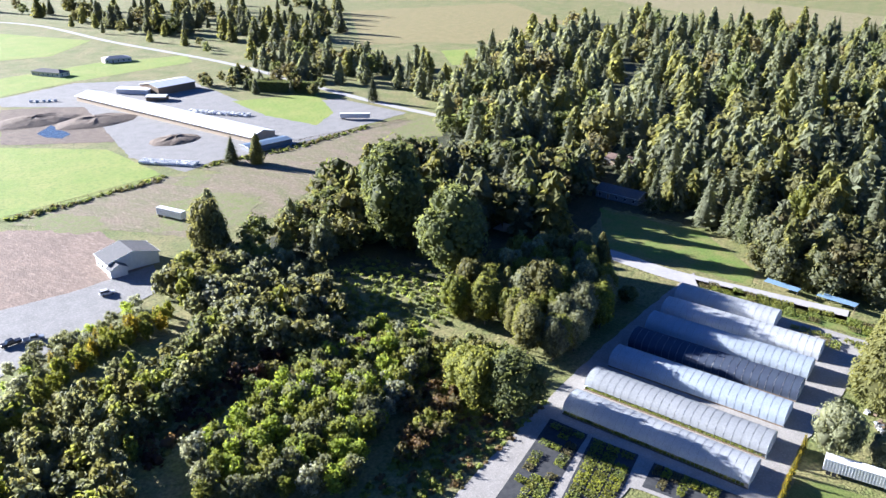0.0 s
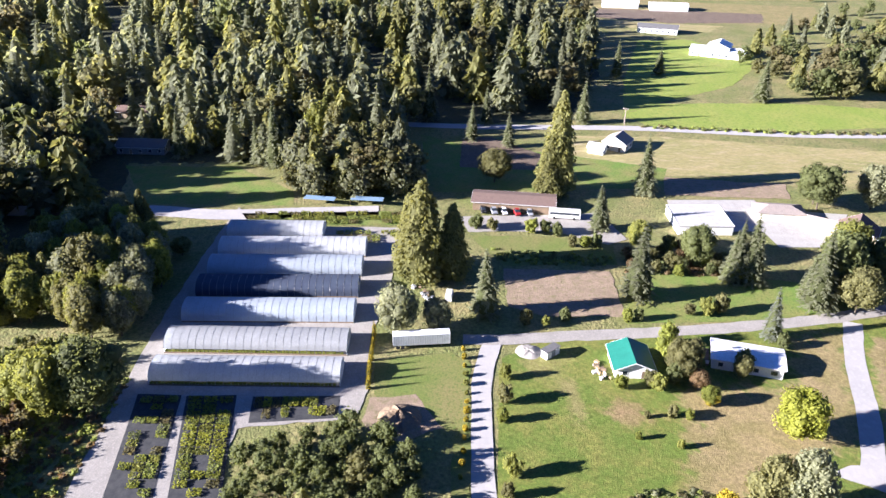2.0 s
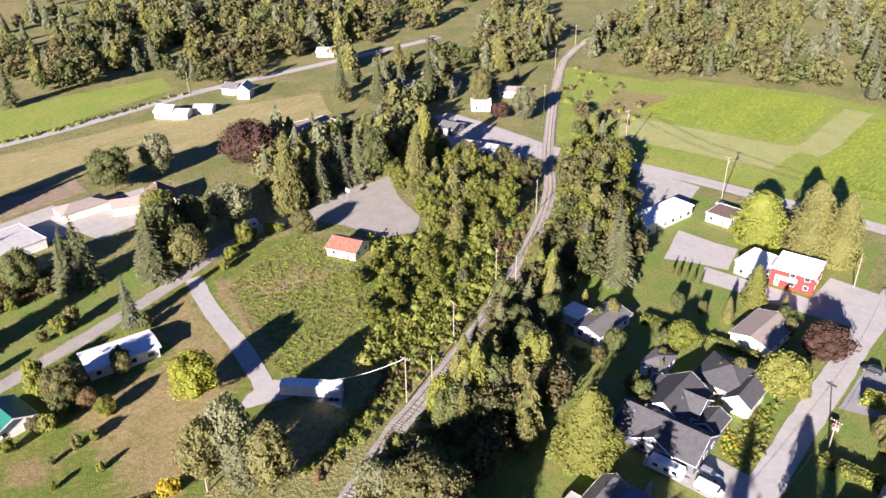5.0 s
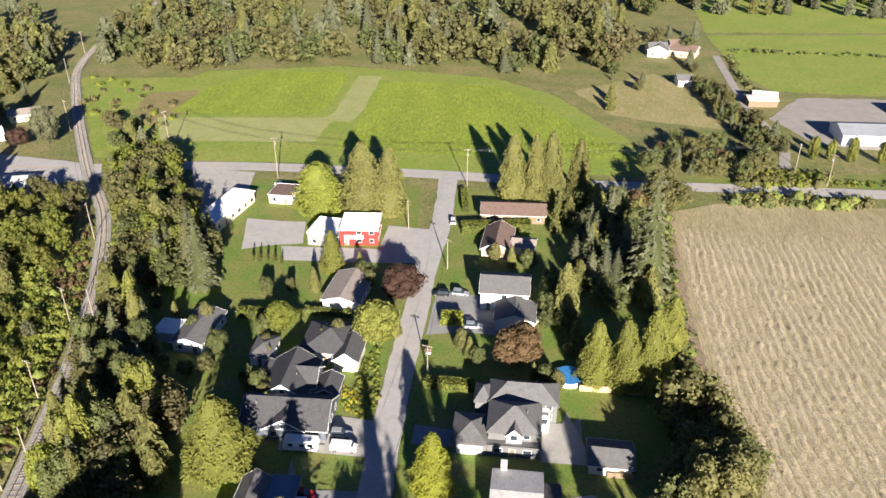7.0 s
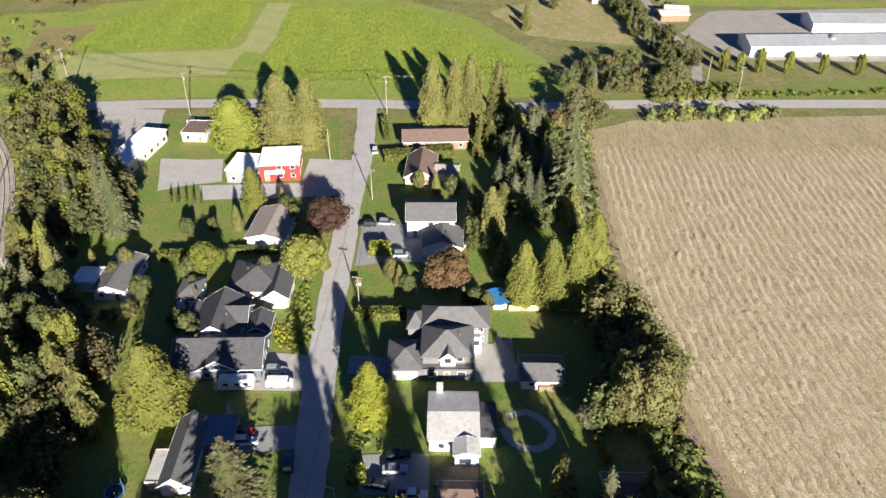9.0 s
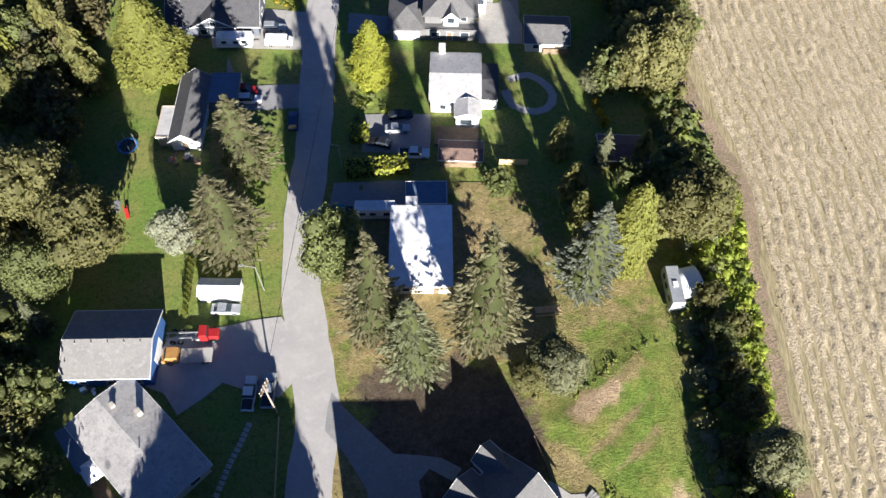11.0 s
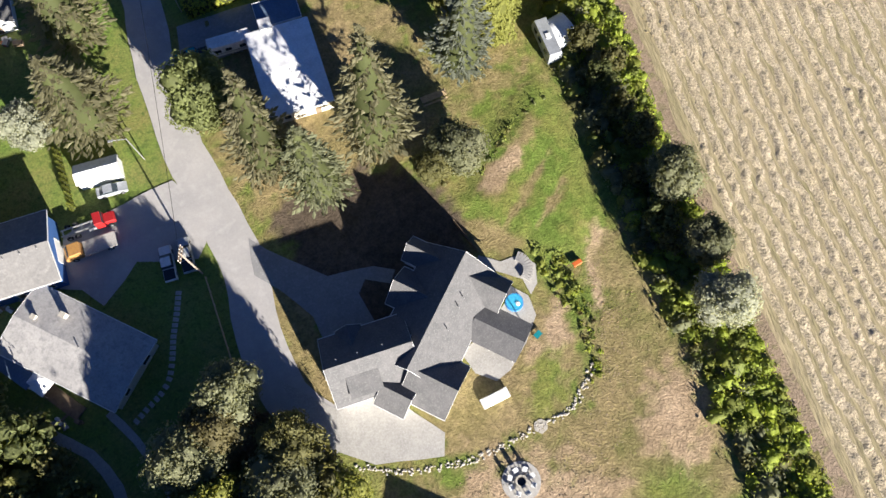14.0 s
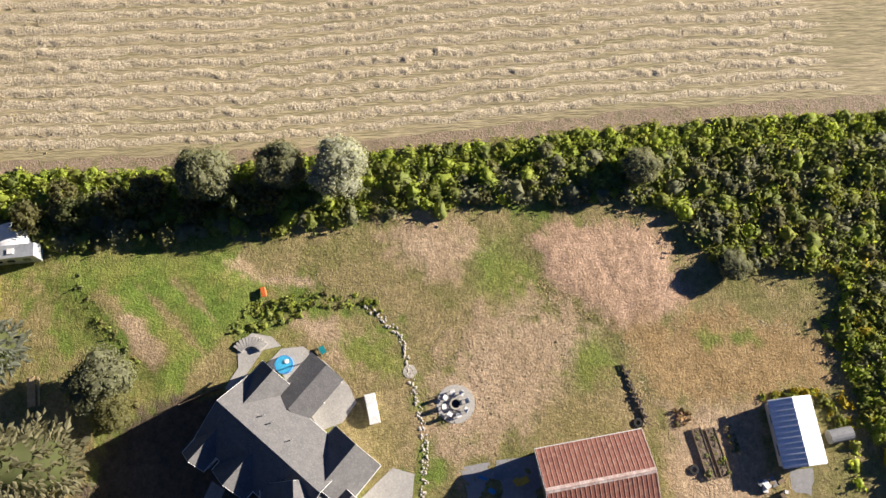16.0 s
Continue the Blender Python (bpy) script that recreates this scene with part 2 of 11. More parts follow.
M = {
    "ground": material("rough_ground", (0.145, 0.165, 0.046), (0.24, 0.205, 0.088), 16, (0.10, 0.12, 0.036), 2.2, bump=0.25, bsize=0.9, grain=0.35, gsize=0.8),
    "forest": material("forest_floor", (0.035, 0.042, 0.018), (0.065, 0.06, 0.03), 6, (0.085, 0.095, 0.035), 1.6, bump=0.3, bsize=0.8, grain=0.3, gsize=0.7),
    "lawn": material("mown_lawn", (0.123, 0.166, 0.031), (0.191, 0.174, 0.061), 12, (0.093, 0.132, 0.025), 0.9, bump=0.04, bsize=0.2, grain=0.22, gsize=0.4),
    "lush": material("lush_lawn", (0.120, 0.195, 0.030), (0.205, 0.195, 0.060), 9, (0.085, 0.125, 0.026), 0.9, bump=0.05, bsize=0.25, grain=0.25, gsize=0.35),
    "dry": material("dry_grass", (0.270, 0.211, 0.095), (0.194, 0.171, 0.063), 7, (0.149, 0.158, 0.045), 1.8, bump=0.06, bsize=0.25, grain=0.25, gsize=0.4),
    "meadow": material("rough_meadow", (0.265, 0.215, 0.115), (0.165, 0.170, 0.055), 8, (0.32, 0.25, 0.155), 1.7, bump=0.14, bsize=0.5, grain=0.35, gsize=0.35),
    "hay": material("cut_hay_meadow", (0.305, 0.255, 0.115), (0.225, 0.215, 0.075), 9, (0.35, 0.29, 0.16), 2.0, bump=0.08, bsize=0.5, grain=0.25, gsize=0.6, stretch=(25, 0.3)),
    "pasture": material("green_pasture", (0.188, 0.251, 0.037), (0.245, 0.266, 0.057), 18, (0.125, 0.188, 0.030), 2.0, bump=0.08, bsize=0.5, grain=0.2, gsize=0.8),
    "pale": material("pale_mown_grass", (0.305, 0.316, 0.121), (0.247, 0.276, 0.086), 8, (0.345, 0.310, 0.155), 1.5, bump=0.04, bsize=0.4, grain=0.15, gsize=0.6),
    "crop": material("leafy_crop", (0.244, 0.305, 0.029), (0.189, 0.250, 0.027), 12, (0.268, 0.311, 0.050), 1.2, bump=0.35, bsize=0.8, stretch=(20, 0.25), grain=0.25, gsize=1.0),
    "stubble": material("straw_stubble", (0.365, 0.300, 0.180), (0.300, 0.255, 0.140), 16, (0.240, 0.210, 0.105), 1.4, bump=0.16, bsize=0.4, stretch=(1, 0.14), grain=0.28, gsize=0.3),
    "bare": material("bare_earth", (0.300, 0.225, 0.155), (0.230, 0.175, 0.115), 4, (0.190, 0.168, 0.080), 1.6, bump=0.09, bsize=0.3, grain=0.25, gsize=0.3),
    "tilled": material("weedy_tilled_earth", (0.205, 0.158, 0.105), (0.150, 0.145, 0.062), 7, (0.235, 0.185, 0.125), 2.0, bump=0.15, bsize=0.5, grain=0.35, gsize=0.6, stretch=(25, 0.4)),
    "lotearth": material("reddish_bare_earth", (0.225, 0.160, 0.118), (0.165, 0.118, 0.085), 5, (0.275, 0.205, 0.155), 1.6, bump=0.12, bsize=0.4, grain=0.3, gsize=0.6, stretch=(-20, 0.35)),
    "weedy": material("weedy_green_cover", (0.150, 0.190, 0.042), (0.190, 0.165, 0.085), 4, (0.205, 0.160, 0.100), 1.4, bump=0.14, bsize=0.5, grain=0.3, gsize=0.5),
    "yard": material("grey_yard_gravel", (0.245, 0.235, 0.220), (0.195, 0.188, 0.175), 6, (0.285, 0.270, 0.250), 0.9, bump=0.03, bsize=0.15, grain=0.18, gsize=0.5),
    "soil": material("dark_soil", (0.13, 0.095, 0.07), (0.19, 0.145, 0.10), 4, (0.085, 0.065, 0.05), 0.7, bump=0.15, bsize=0.4, grain=0.3, gsize=0.4),
    "gravel": material("pale_gravel", (0.320, 0.298, 0.265), (0.262, 0.244, 0.217), 5, (0.360, 0.335, 0.300), 0.5, bump=0.02, bsize=0.08, grain=0.14),
    "ballast": material("railway_ballast", (0.34, 0.325, 0.30), (0.27, 0.255, 0.235), 2, (0.33, 0.31, 0.28), 0.3, bump=0.05, bsize=0.12, grain=0.2),
    "asphalt": material("worn_asphalt", (0.395, 0.375, 0.355), (0.340, 0.328, 0.315), 6, (0.415, 0.397, 0.378), 1.6, bump=0.003, bsize=0.05, grain=0.05),
    "drive": material("dark_asphalt", (0.265, 0.262, 0.258), (0.225, 0.223, 0.220), 5, (0.290, 0.287, 0.282), 0.5, bump=0.006, bsize=0.05, grain=0.1),
    "concrete": material("concrete", (0.391, 0.374, 0.340), (0.323, 0.310, 0.285), 2.5, (0.425, 0.408, 0.374), 0.2, bump=0.004, bsize=0.05),
    "fabric": material("black_ground_cloth", (0.035, 0.037, 0.04), (0.06, 0.06, 0.06), 1.5, bump=0.01),
    "white": material("white_paint", (0.702, 0.702, 0.684), (0.630, 0.630, 0.612), 1.5, rough=0.6),
    "whitemetal": material("white_sheet_metal", (0.82, 0.82, 0.82), (0.76, 0.765, 0.77), 3, (0.68, 0.68, 0.67), 1.2, rough=0.4, bump=0.01),
    "cream": material("cream_siding", (0.62, 0.58, 0.48), (0.56, 0.52, 0.43), 2, rough=0.7),
    "darkside": material("slate_blue_siding", (0.11, 0.12, 0.14), (0.09, 0.10, 0.12), 2, rough=0.7),
    "greyside": material("grey_siding", (0.22, 0.225, 0.23), (0.19, 0.195, 0.20), 2, rough=0.7),
    # grey siding darkened: tree shade on its walls put into the colour
    "shadeside": material("shaded_grey_siding", (0.150, 0.148, 0.145), (0.125, 0.124, 0.122), 2, rough=0.75),
    "tanside": material("tan_siding", (0.45, 0.36, 0.25), (0.39, 0.31, 0.22), 2, rough=0.75),
    "blueside": material("blue_siding", (0.06, 0.14, 0.36), (0.05, 0.12, 0.31), 2, rough=0.6),
    "redside": material("red_siding", (0.336, 0.036, 0.028), (0.288, 0.032, 0.028), 2, rough=0.65),
    "pole": material("weathered_pole", (0.30, 0.25, 0.20), (0.22, 0.185, 0.15), 0.8, rough=0.9),
    "wood": material("weathered_wood", (0.22, 0.16, 0.10), (0.16, 0.12, 0.08), 0.8, rough=0.85, bump=0.01),
    "oldwood": material("rotting_dark_wood", (0.085, 0.068, 0.052), (0.05, 0.04, 0.032), 0.4, (0.14, 0.11, 0.085), 0.15, rough=0.9),
    "log": material("pale_new_timber", (0.48, 0.36, 0.20), (0.40, 0.29, 0.16), 0.8, rough=0.8),
    "shingle": material("grey_shingles", (0.132, 0.128, 0.128), (0.100, 0.100, 0.100), 1.2, (0.160, 0.156, 0.152), 0.25, rough=0.92, bump=0.02, bsize=0.2),
    "dkshingle": material("charcoal_shingles", (0.072, 0.072, 0.076), (0.055, 0.055, 0.060), 1.2, (0.093, 0.093, 0.093), 0.25, rough=0.92, bump=0.02, bsize=0.2),
    "ltshingle": material("pale_roofing", (0.47, 0.455, 0.44), (0.405, 0.395, 0.385), 2.5, (0.34, 0.335, 0.33), 0.9, rough=0.9, bump=0.01),
    "tanshingle": material("tan_shingles", (0.29, 0.245, 0.215), (0.235, 0.20, 0.178), 1.2, (0.33, 0.285, 0.25), 0.25, rough=0.92, bump=0.02, bsize=0.2),
    "brshingle": material("brown_shingles", (0.17, 0.115, 0.095), (0.13, 0.09, 0.075), 1.2, (0.21, 0.15, 0.12), 0.25, rough=0.92, bump=0.02, bsize=0.2),
    "greymetal": material("grey_sheet_metal", (0.25, 0.265, 0.28), (0.21, 0.225, 0.24), 4, (0.28, 0.295, 0.31), 1.0, rough=0.5),
    "beigemetal": material("dull_beige_sheet_metal", (0.205, 0.198, 0.188), (0.172, 0.167, 0.160), 3, (0.235, 0.226, 0.214), 0.8, rough=0.8),
    # pale weathered roofing, toned down for mottled tree shadow put into its colour
    "weathered": material("weathered_shaded_roofing", (0.375, 0.362, 0.345), (0.31, 0.30, 0.29), 2.2, (0.25, 0.245, 0.24), 0.8, rough=0.9, bump=0.01),
    "greenmetal": material("green_sheet_metal", (0.024, 0.152, 0.112), (0.020, 0.128, 0.096), 3, rough=0.4),
    "rustmetal": material("rusty_red_sheet_metal", (0.25, 0.105, 0.075), (0.20, 0.085, 0.062), 2.0, (0.32, 0.18, 0.13), 0.7, rough=0.65),
    "wornmetal": material("worn_bare_sheet_metal", (0.52, 0.43, 0.39), (0.40, 0.26, 0.21), 0.9, (0.60, 0.54, 0.50), 0.3, rough=0.6),
    "bluemetal": material("blue_grey_sheet_metal", (0.12, 0.17, 0.24), (0.10, 0.14, 0.20), 2, rough=0.5),
    "blue": material("blue_tarp", (0.05, 0.22, 0.50), (0.04, 0.17, 0.40), 1, rough=0.5),
    "paleblue": material("faded_blue_tarp", (0.20, 0.30, 0.42), (0.16, 0.25, 0.36), 1, rough=0.6),
    "pool": material("pool_water", (0.06, 0.35, 0.55), (0.05, 0.30, 0.50), 1, rough=0.08, bump=0.01, bsize=0.3),
    "pond": material("pond_water", (0.10, 0.13, 0.15), (0.08, 0.10, 0.12), 3, rough=0.1),
    "glass": material("window_glass", (0.03, 0.04, 0.05), (0.04, 0.05, 0.06), 1, rough=0.05, spec=0.6),
    "straw": material("cut_straw", (0.46, 0.385, 0.265), (0.38, 0.315, 0.205), 6, (0.28, 0.24, 0.145), 0.5, bump=0.14, bsize=0.3, grain=0.42, gsize=0.3),
    "film": leafy("greenhouse_film", (0.54, 0.555, 0.56), (0.48, 0.495, 0.50), 4, glow=(1.1, 1.1, 1.1)),
    "bluefilm": leafy("cool_greenhouse_film", (0.46, 0.51, 0.56), (0.40, 0.45, 0.50), 4, glow=(1.1, 1.1, 1.1)),
    "shadecloth": material("dark_shade_cloth", (0.055, 0.07, 0.10), (0.045, 0.055, 0.085), 3, rough=0.85, spec=0.15),
    "metal": material("galvanised_metal", (0.42, 0.42, 0.42), (0.35, 0.35, 0.35), 0.7, rough=0.4, metal=0.6),
    "rail": material("rail_steel", (0.30, 0.27, 0.25), (0.22, 0.18, 0.16), 1, rough=0.4, metal=0.6),
    "tyre": material("tyre_rubber", (0.022, 0.022, 0.022), (0.03, 0.03, 0.03), 0.5, rough=0.9),
    "ochrepaint": material("faded_orange_paint", (0.42, 0.23, 0.07), (0.33, 0.17, 0.05), 0.6, (0.25, 0.13, 0.06), 0.2, rough=0.5),
    "stone": material("pale_stone", (0.45, 0.41, 0.34), (0.36, 0.33, 0.28), 0.8, (0.5, 0.47, 0.4), 0.2, rough=0.9, bump=0.03),
    "orange": material("orange_plastic", (0.55, 0.13, 0.03), None, 1, rough=0.5),
    "yellow": material("road_line_yellow", (0.5, 0.36, 0.06), None, 1, rough=0.8),
    "teal": material("teal_car_paint", (0.02, 0.22, 0.24), None, 2, rough=0.25, spec=0.6),
    "red": material("red_car_paint", (0.35, 0.02, 0.02), None, 2, rough=0.3, spec=0.6),
    "navy": material("blue_car_paint", (0.025, 0.05, 0.14), None, 2, rough=0.25, spec=0.6),
    "silver": material("silver_car_paint", (0.42, 0.44, 0.46), None, 2, rough=0.3, metal=0.3, spec=0.6),
    "black": material("black_car_paint", (0.02, 0.02, 0.022), None, 2, rough=0.25, spec=0.6),
    "carwhite": material("white_car_paint", (0.75, 0.75, 0.74), None, 2, rough=0.3, spec=0.6),
}


# ---- building blocks ----
def link(name, bm, mat, parent=None, label=""):
    """Links a bmesh as one mesh object; mat: one material or several."""
    me = bpy.data.meshes.new(name)
    bm.to_mesh(me)
    bm.free()
    for q in (mat if isinstance(mat, (list, tuple)) else [mat]):
        me.materials.append(q)
    ob = new(name, me)
    ob.parent = parent
    return tagged(ob, label)


def part(name, bm, mat, parent, label=""):
    return link(name, bm, mat, parent, label)


def thing(name, m, label, category, group="", kind=""):
    e = new(name)
    e.empty_display_size = 0.5
    e.matrix_world = m
    return tagged(e, label, category, group, kind)


def box(bm, x0, y0, z0, x1, y1, z1, m=None, idx=0):
    v = [bm.verts.new((x, y, z)) for z in (z0, z1) for x, y in ((x0, y0), (x1, y0), (x1, y1), (x0, y1))]
    for f in ((3, 2, 1, 0), (4, 5, 6, 7), (0, 1, 5, 4), (1, 2, 6, 5), (2, 3, 7, 6), (3, 0, 4, 7)):
        bm.faces.new([v[i] for i in f]).material_index = idx
    if m:
        bmesh.ops.transform(bm, matrix=m, verts=v)
    return bm


def boxed(*a):
    return box(bmesh.new(), *a)


def tube(bm, p, q, r0, r1=None, n=8):
    """A tapered rod from p to q."""
    p, q = Vector(p), Vector(q)
    d = q - p
    m = Matrix.Translation((p + q) / 2) @ d.to_track_quat("Z", "Y").to_matrix().to_4x4()
    bmesh.ops.create_cone(bm, cap_ends=True, segments=n, radius1=r0, radius2=r0 if r1 is None else r1, depth=d.length, matrix=m)
    return bm


def from_arrays(name, verts, faces, mats, parent=None, index=None, smooth=None):
    """A mesh of quads (or triangles) out of number arrays."""
    me = bpy.data.meshes.new(name)
    k = faces.shape[1]
    me.vertices.add(len(verts))
    me.vertices.foreach_set("co", np.asarray(verts, dtype=np.float32).ravel())
    me.loops.add(faces.size)
    me.loops.foreach_set("vertex_index", faces.astype(np.int32).ravel())
    me.polygons.add(len(faces))
    me.polygons.foreach_set("loop_start", np.arange(0, faces.size, k, dtype=np.int32))
    if index is not None:
        me.polygons.foreach_set("material_index", np.asarray(index, dtype=np.int32))
    if smooth is not None:
        me.polygons.foreach_set("use_smooth", np.asarray(smooth, dtype=bool))
    me.update(calc_edges=True)
    for q in mats:
        me.materials.append(q)
    if not name:
        return me
    ob = new(name, me)
    ob.parent = parent
    return ob


def smooth_line(pts, step=3.0):
    """A soft line through the points, in even steps."""
    p = [Vector(q) for q in pts]
    p = [2 * p[0] - p[1]] + p + [2 * p[-1] - p[-2]]
    out = []
    for i in range(1, len(p) - 2):
        a, b, c, d = p[i - 1:i + 3]
        n = max(2, int((c - b).length / step))
        for k in range(n):
            t = k / n
            out.append(0.5 * (2 * b + (c - a) * t + (2 * a - 5 * b + 4 * c - d) * t * t + (3 * b - a - 3 * c + d) * t ** 3))
    return out + [p[-2]]


def ribbon(name, pts, width, z, mat, label="", ragged=0.0, category="road", thick=0.0):
    """A road or path along a line; ragged: how far its edges wander."""
    line = smooth_line(pts)
    bm = bmesh.new()
    rows = []
    for i, p in enumerate(line):
        d = (line[min(i + 1, len(line) - 1)] - line[max(i - 1, 0)]).normalized()
        s = Vector((-d.y, d.x))
        w = [width / 2 + ragged * noise.noise((p.x * 0.35, p.y * 0.35, k * 9 + z)) for k in (0, 1)]
        a, b = p + s * w[0], p - s * w[1]
        rows.append([bm.verts.new((a.x, a.y, z)), bm.verts.new((b.x, b.y, z))])
    for a, b in zip(rows, rows[1:]):
        bm.faces.new((a[0], a[1], b[1], b[0]))
    ob = link(name, bm, mat)
    return tagged(ob, label, category, "", "structure")


def patch(name, pts, z, mat, label="", ragged=0.8, category="ground"):
    """A flat piece of ground with a wandering edge."""
    p = [Vector(q) for q in pts]
    bm, vs = bmesh.new(), []
    for a, b in zip(p, p[1:] + p[:1]):
        n = max(1, int((b - a).length / 2.5)) if ragged else 1
        for k in range(n):
            q = a.lerp(b, k / n)
            o = noise.noise_vector((q.x * 0.3, q.y * 0.3, z * 7)) * ragged
            vs.append(bm.verts.new((q.x + o.x, q.y + o.y, z)))
    f = bm.faces.new(vs)
    f.normal_update()
    if f.normal.z < 0:
        f.normal_flip()
    bmesh.ops.triangulate(bm, faces=bm.faces[:])
    ob = link(name, bm, mat)
    return tagged(ob, label, category, "", "structure")


def inside(poly, x, y):
    r = np.zeros(len(x), bool)
    for (x0, y0), (x1, y1) in zip(poly, list(poly[1:]) + [poly[0]]):
        if y0 != y1:
            r ^= ((y0 > y) != (y1 > y)) & (x < (x1 - x0) * (y - y0) / (y1 - y0) + x0)
    return r


def scatter(poly, step, rng, jitter=0.42):
    """Uneven points about that far apart inside an outline."""
    a = np.array(poly)
    gx, gy = np.meshgrid(np.arange(a[:, 0].min(), a[:, 0].max() + step, step), np.arange(a[:, 1].min(), a[:, 1].max() + step, step))
    gx = gx + step * 0.5 * (np.arange(gx.shape[0]) % 2)[:, None]
    x, y = (q.ravel() + rng.uniform(-jitter, jitter, q.size) * step for q in (gx, gy))
    k = inside([tuple(q) for q in poly], x, y)
    return np.stack([x[k], y[k]], 1)


def unit(v):
    return v / np.maximum(np.linalg.norm(v, axis=-1, keepdims=True), 1e-9)


def kites(c, u, w, fold=0.15):
    """Folded leaf sprays: centres c, half-lengths u, half-widths w, as vertices and quads."""
    nrm = np.cross(u, w)
    nrm = unit(nrm) * np.linalg.norm(w, axis=1, keepdims=True) * fold
    v = np.stack([c - u, c + w + nrm, c + u, c - w + nrm], 1).reshape(-1, 3)
    return v, np.arange(len(v)).reshape(-1, 4)


def blob(c, r, rng, rings=4, segs=7):
    """A lumpy closed shell of quads."""
    v, f = [], []
    for i in range(rings + 1):
        th = math.pi * (i + 0.0001) / (rings + 0.0002)
        for k in range(segs):
            ph = 2 * math.pi * (k + 0.5 * (i % 2)) / segs
            s = rng.uniform(0.85, 1.12)
            v.append([c[0] + r[0] * s * math.sin(th) * math.cos(ph), c[1] + r[1] * s * math.sin(th) * math.sin(ph), c[2] + r[2] * s * math.cos(th)])
    for i in range(rings):
        for k in range(segs):
            f.append([i * segs + k, (i + 1) * segs + k, (i + 1) * segs + (k + 1) % segs, i * segs + (k + 1) % segs])
    return np.array(v), np.array(f)


def merge(pieces):
    """Joins (vertices, quads, material number) pieces."""
    vs, fs, ix, o = [], [], [], 0
    for v, f, i in pieces:
        vs.append(v)
        fs.append(f + o)
        ix.append(np.full(len(f), i))
        o += len(v)
    return np.concatenate(vs), np.concatenate(fs), np.concatenate(ix)


def conifer(seed, levels, per, sprays, h=1.0, r=0.2, power=0.85, droop=0.25, base=0.06, spiky=1.0, slim=0.4):
    """A conifer crown one high: whorls of drooping boughs that carry flat sprays, round a dark core."""
    rng = np.random.default_rng(seed)
    c, u, w = [], [], []
    for i in range(levels):
        z = base + (1 - base) * (i + rng.uniform(0, 0.6)) / levels
        reach = r * (max(0.02, 1 - z) / (1 - base)) ** power * (0.7 + 0.3 * min(1, (z - base) * 9 + 0.35))
        n = max(4, int(per * (0.55 + 0.45 * reach / r)))
        for k in range(n):
            a = 2 * math.pi * (k + rng.uniform(-0.45, 0.45)) / n + i * 2.4
            length = reach * rng.uniform(0.72, 1.2)
            d = np.array([math.cos(a), math.sin(a), 0])
            s = np.array([-d[1], d[0], 0])
            for j in range(sprays):
                t = 0.12 + 0.88 * (j + 0.5) / sprays
                side = 0.0 if j == sprays - 1 else (1, -1)[j % 2] * rng.uniform(0.5, 1.0) * spiky
                dd = unit(d + s * side + np.array([0, 0, -droop - 0.3 * t + rng.uniform(-0.15, 0.2)]))
                ln = (length * (0.30 - 0.17 * t) + 0.010) * rng.uniform(0.8, 1.25) * (4.0 / sprays) ** 0.35
                pos = d * length * t + dd * ln * 0.7 * abs(side) + np.array([0, 0, z - droop * length * t * t * 1.2])
                c.append(pos)
                u.append(dd * ln)
                w.append(unit(np.cross(dd, [0, 0, 1]) + rng.normal(0, 0.35, 3)) * ln * rng.uniform(0.8, 1.2) * slim)
    tip = np.array([[0, 0, 0.985]])
    v, f = kites(np.array(c), np.array(u), np.array(w), 0.3)
    v2, f2 = kites(tip, np.array([[0, 0, 0.03]]), np.array([[0.008, 0, 0]]))
    n = 7
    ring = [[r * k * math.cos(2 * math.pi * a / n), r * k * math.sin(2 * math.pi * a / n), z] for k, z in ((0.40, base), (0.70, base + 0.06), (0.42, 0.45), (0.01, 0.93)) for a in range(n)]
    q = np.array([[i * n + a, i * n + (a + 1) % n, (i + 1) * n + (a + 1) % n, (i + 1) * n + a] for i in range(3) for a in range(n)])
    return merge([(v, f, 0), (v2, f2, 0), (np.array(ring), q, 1)])


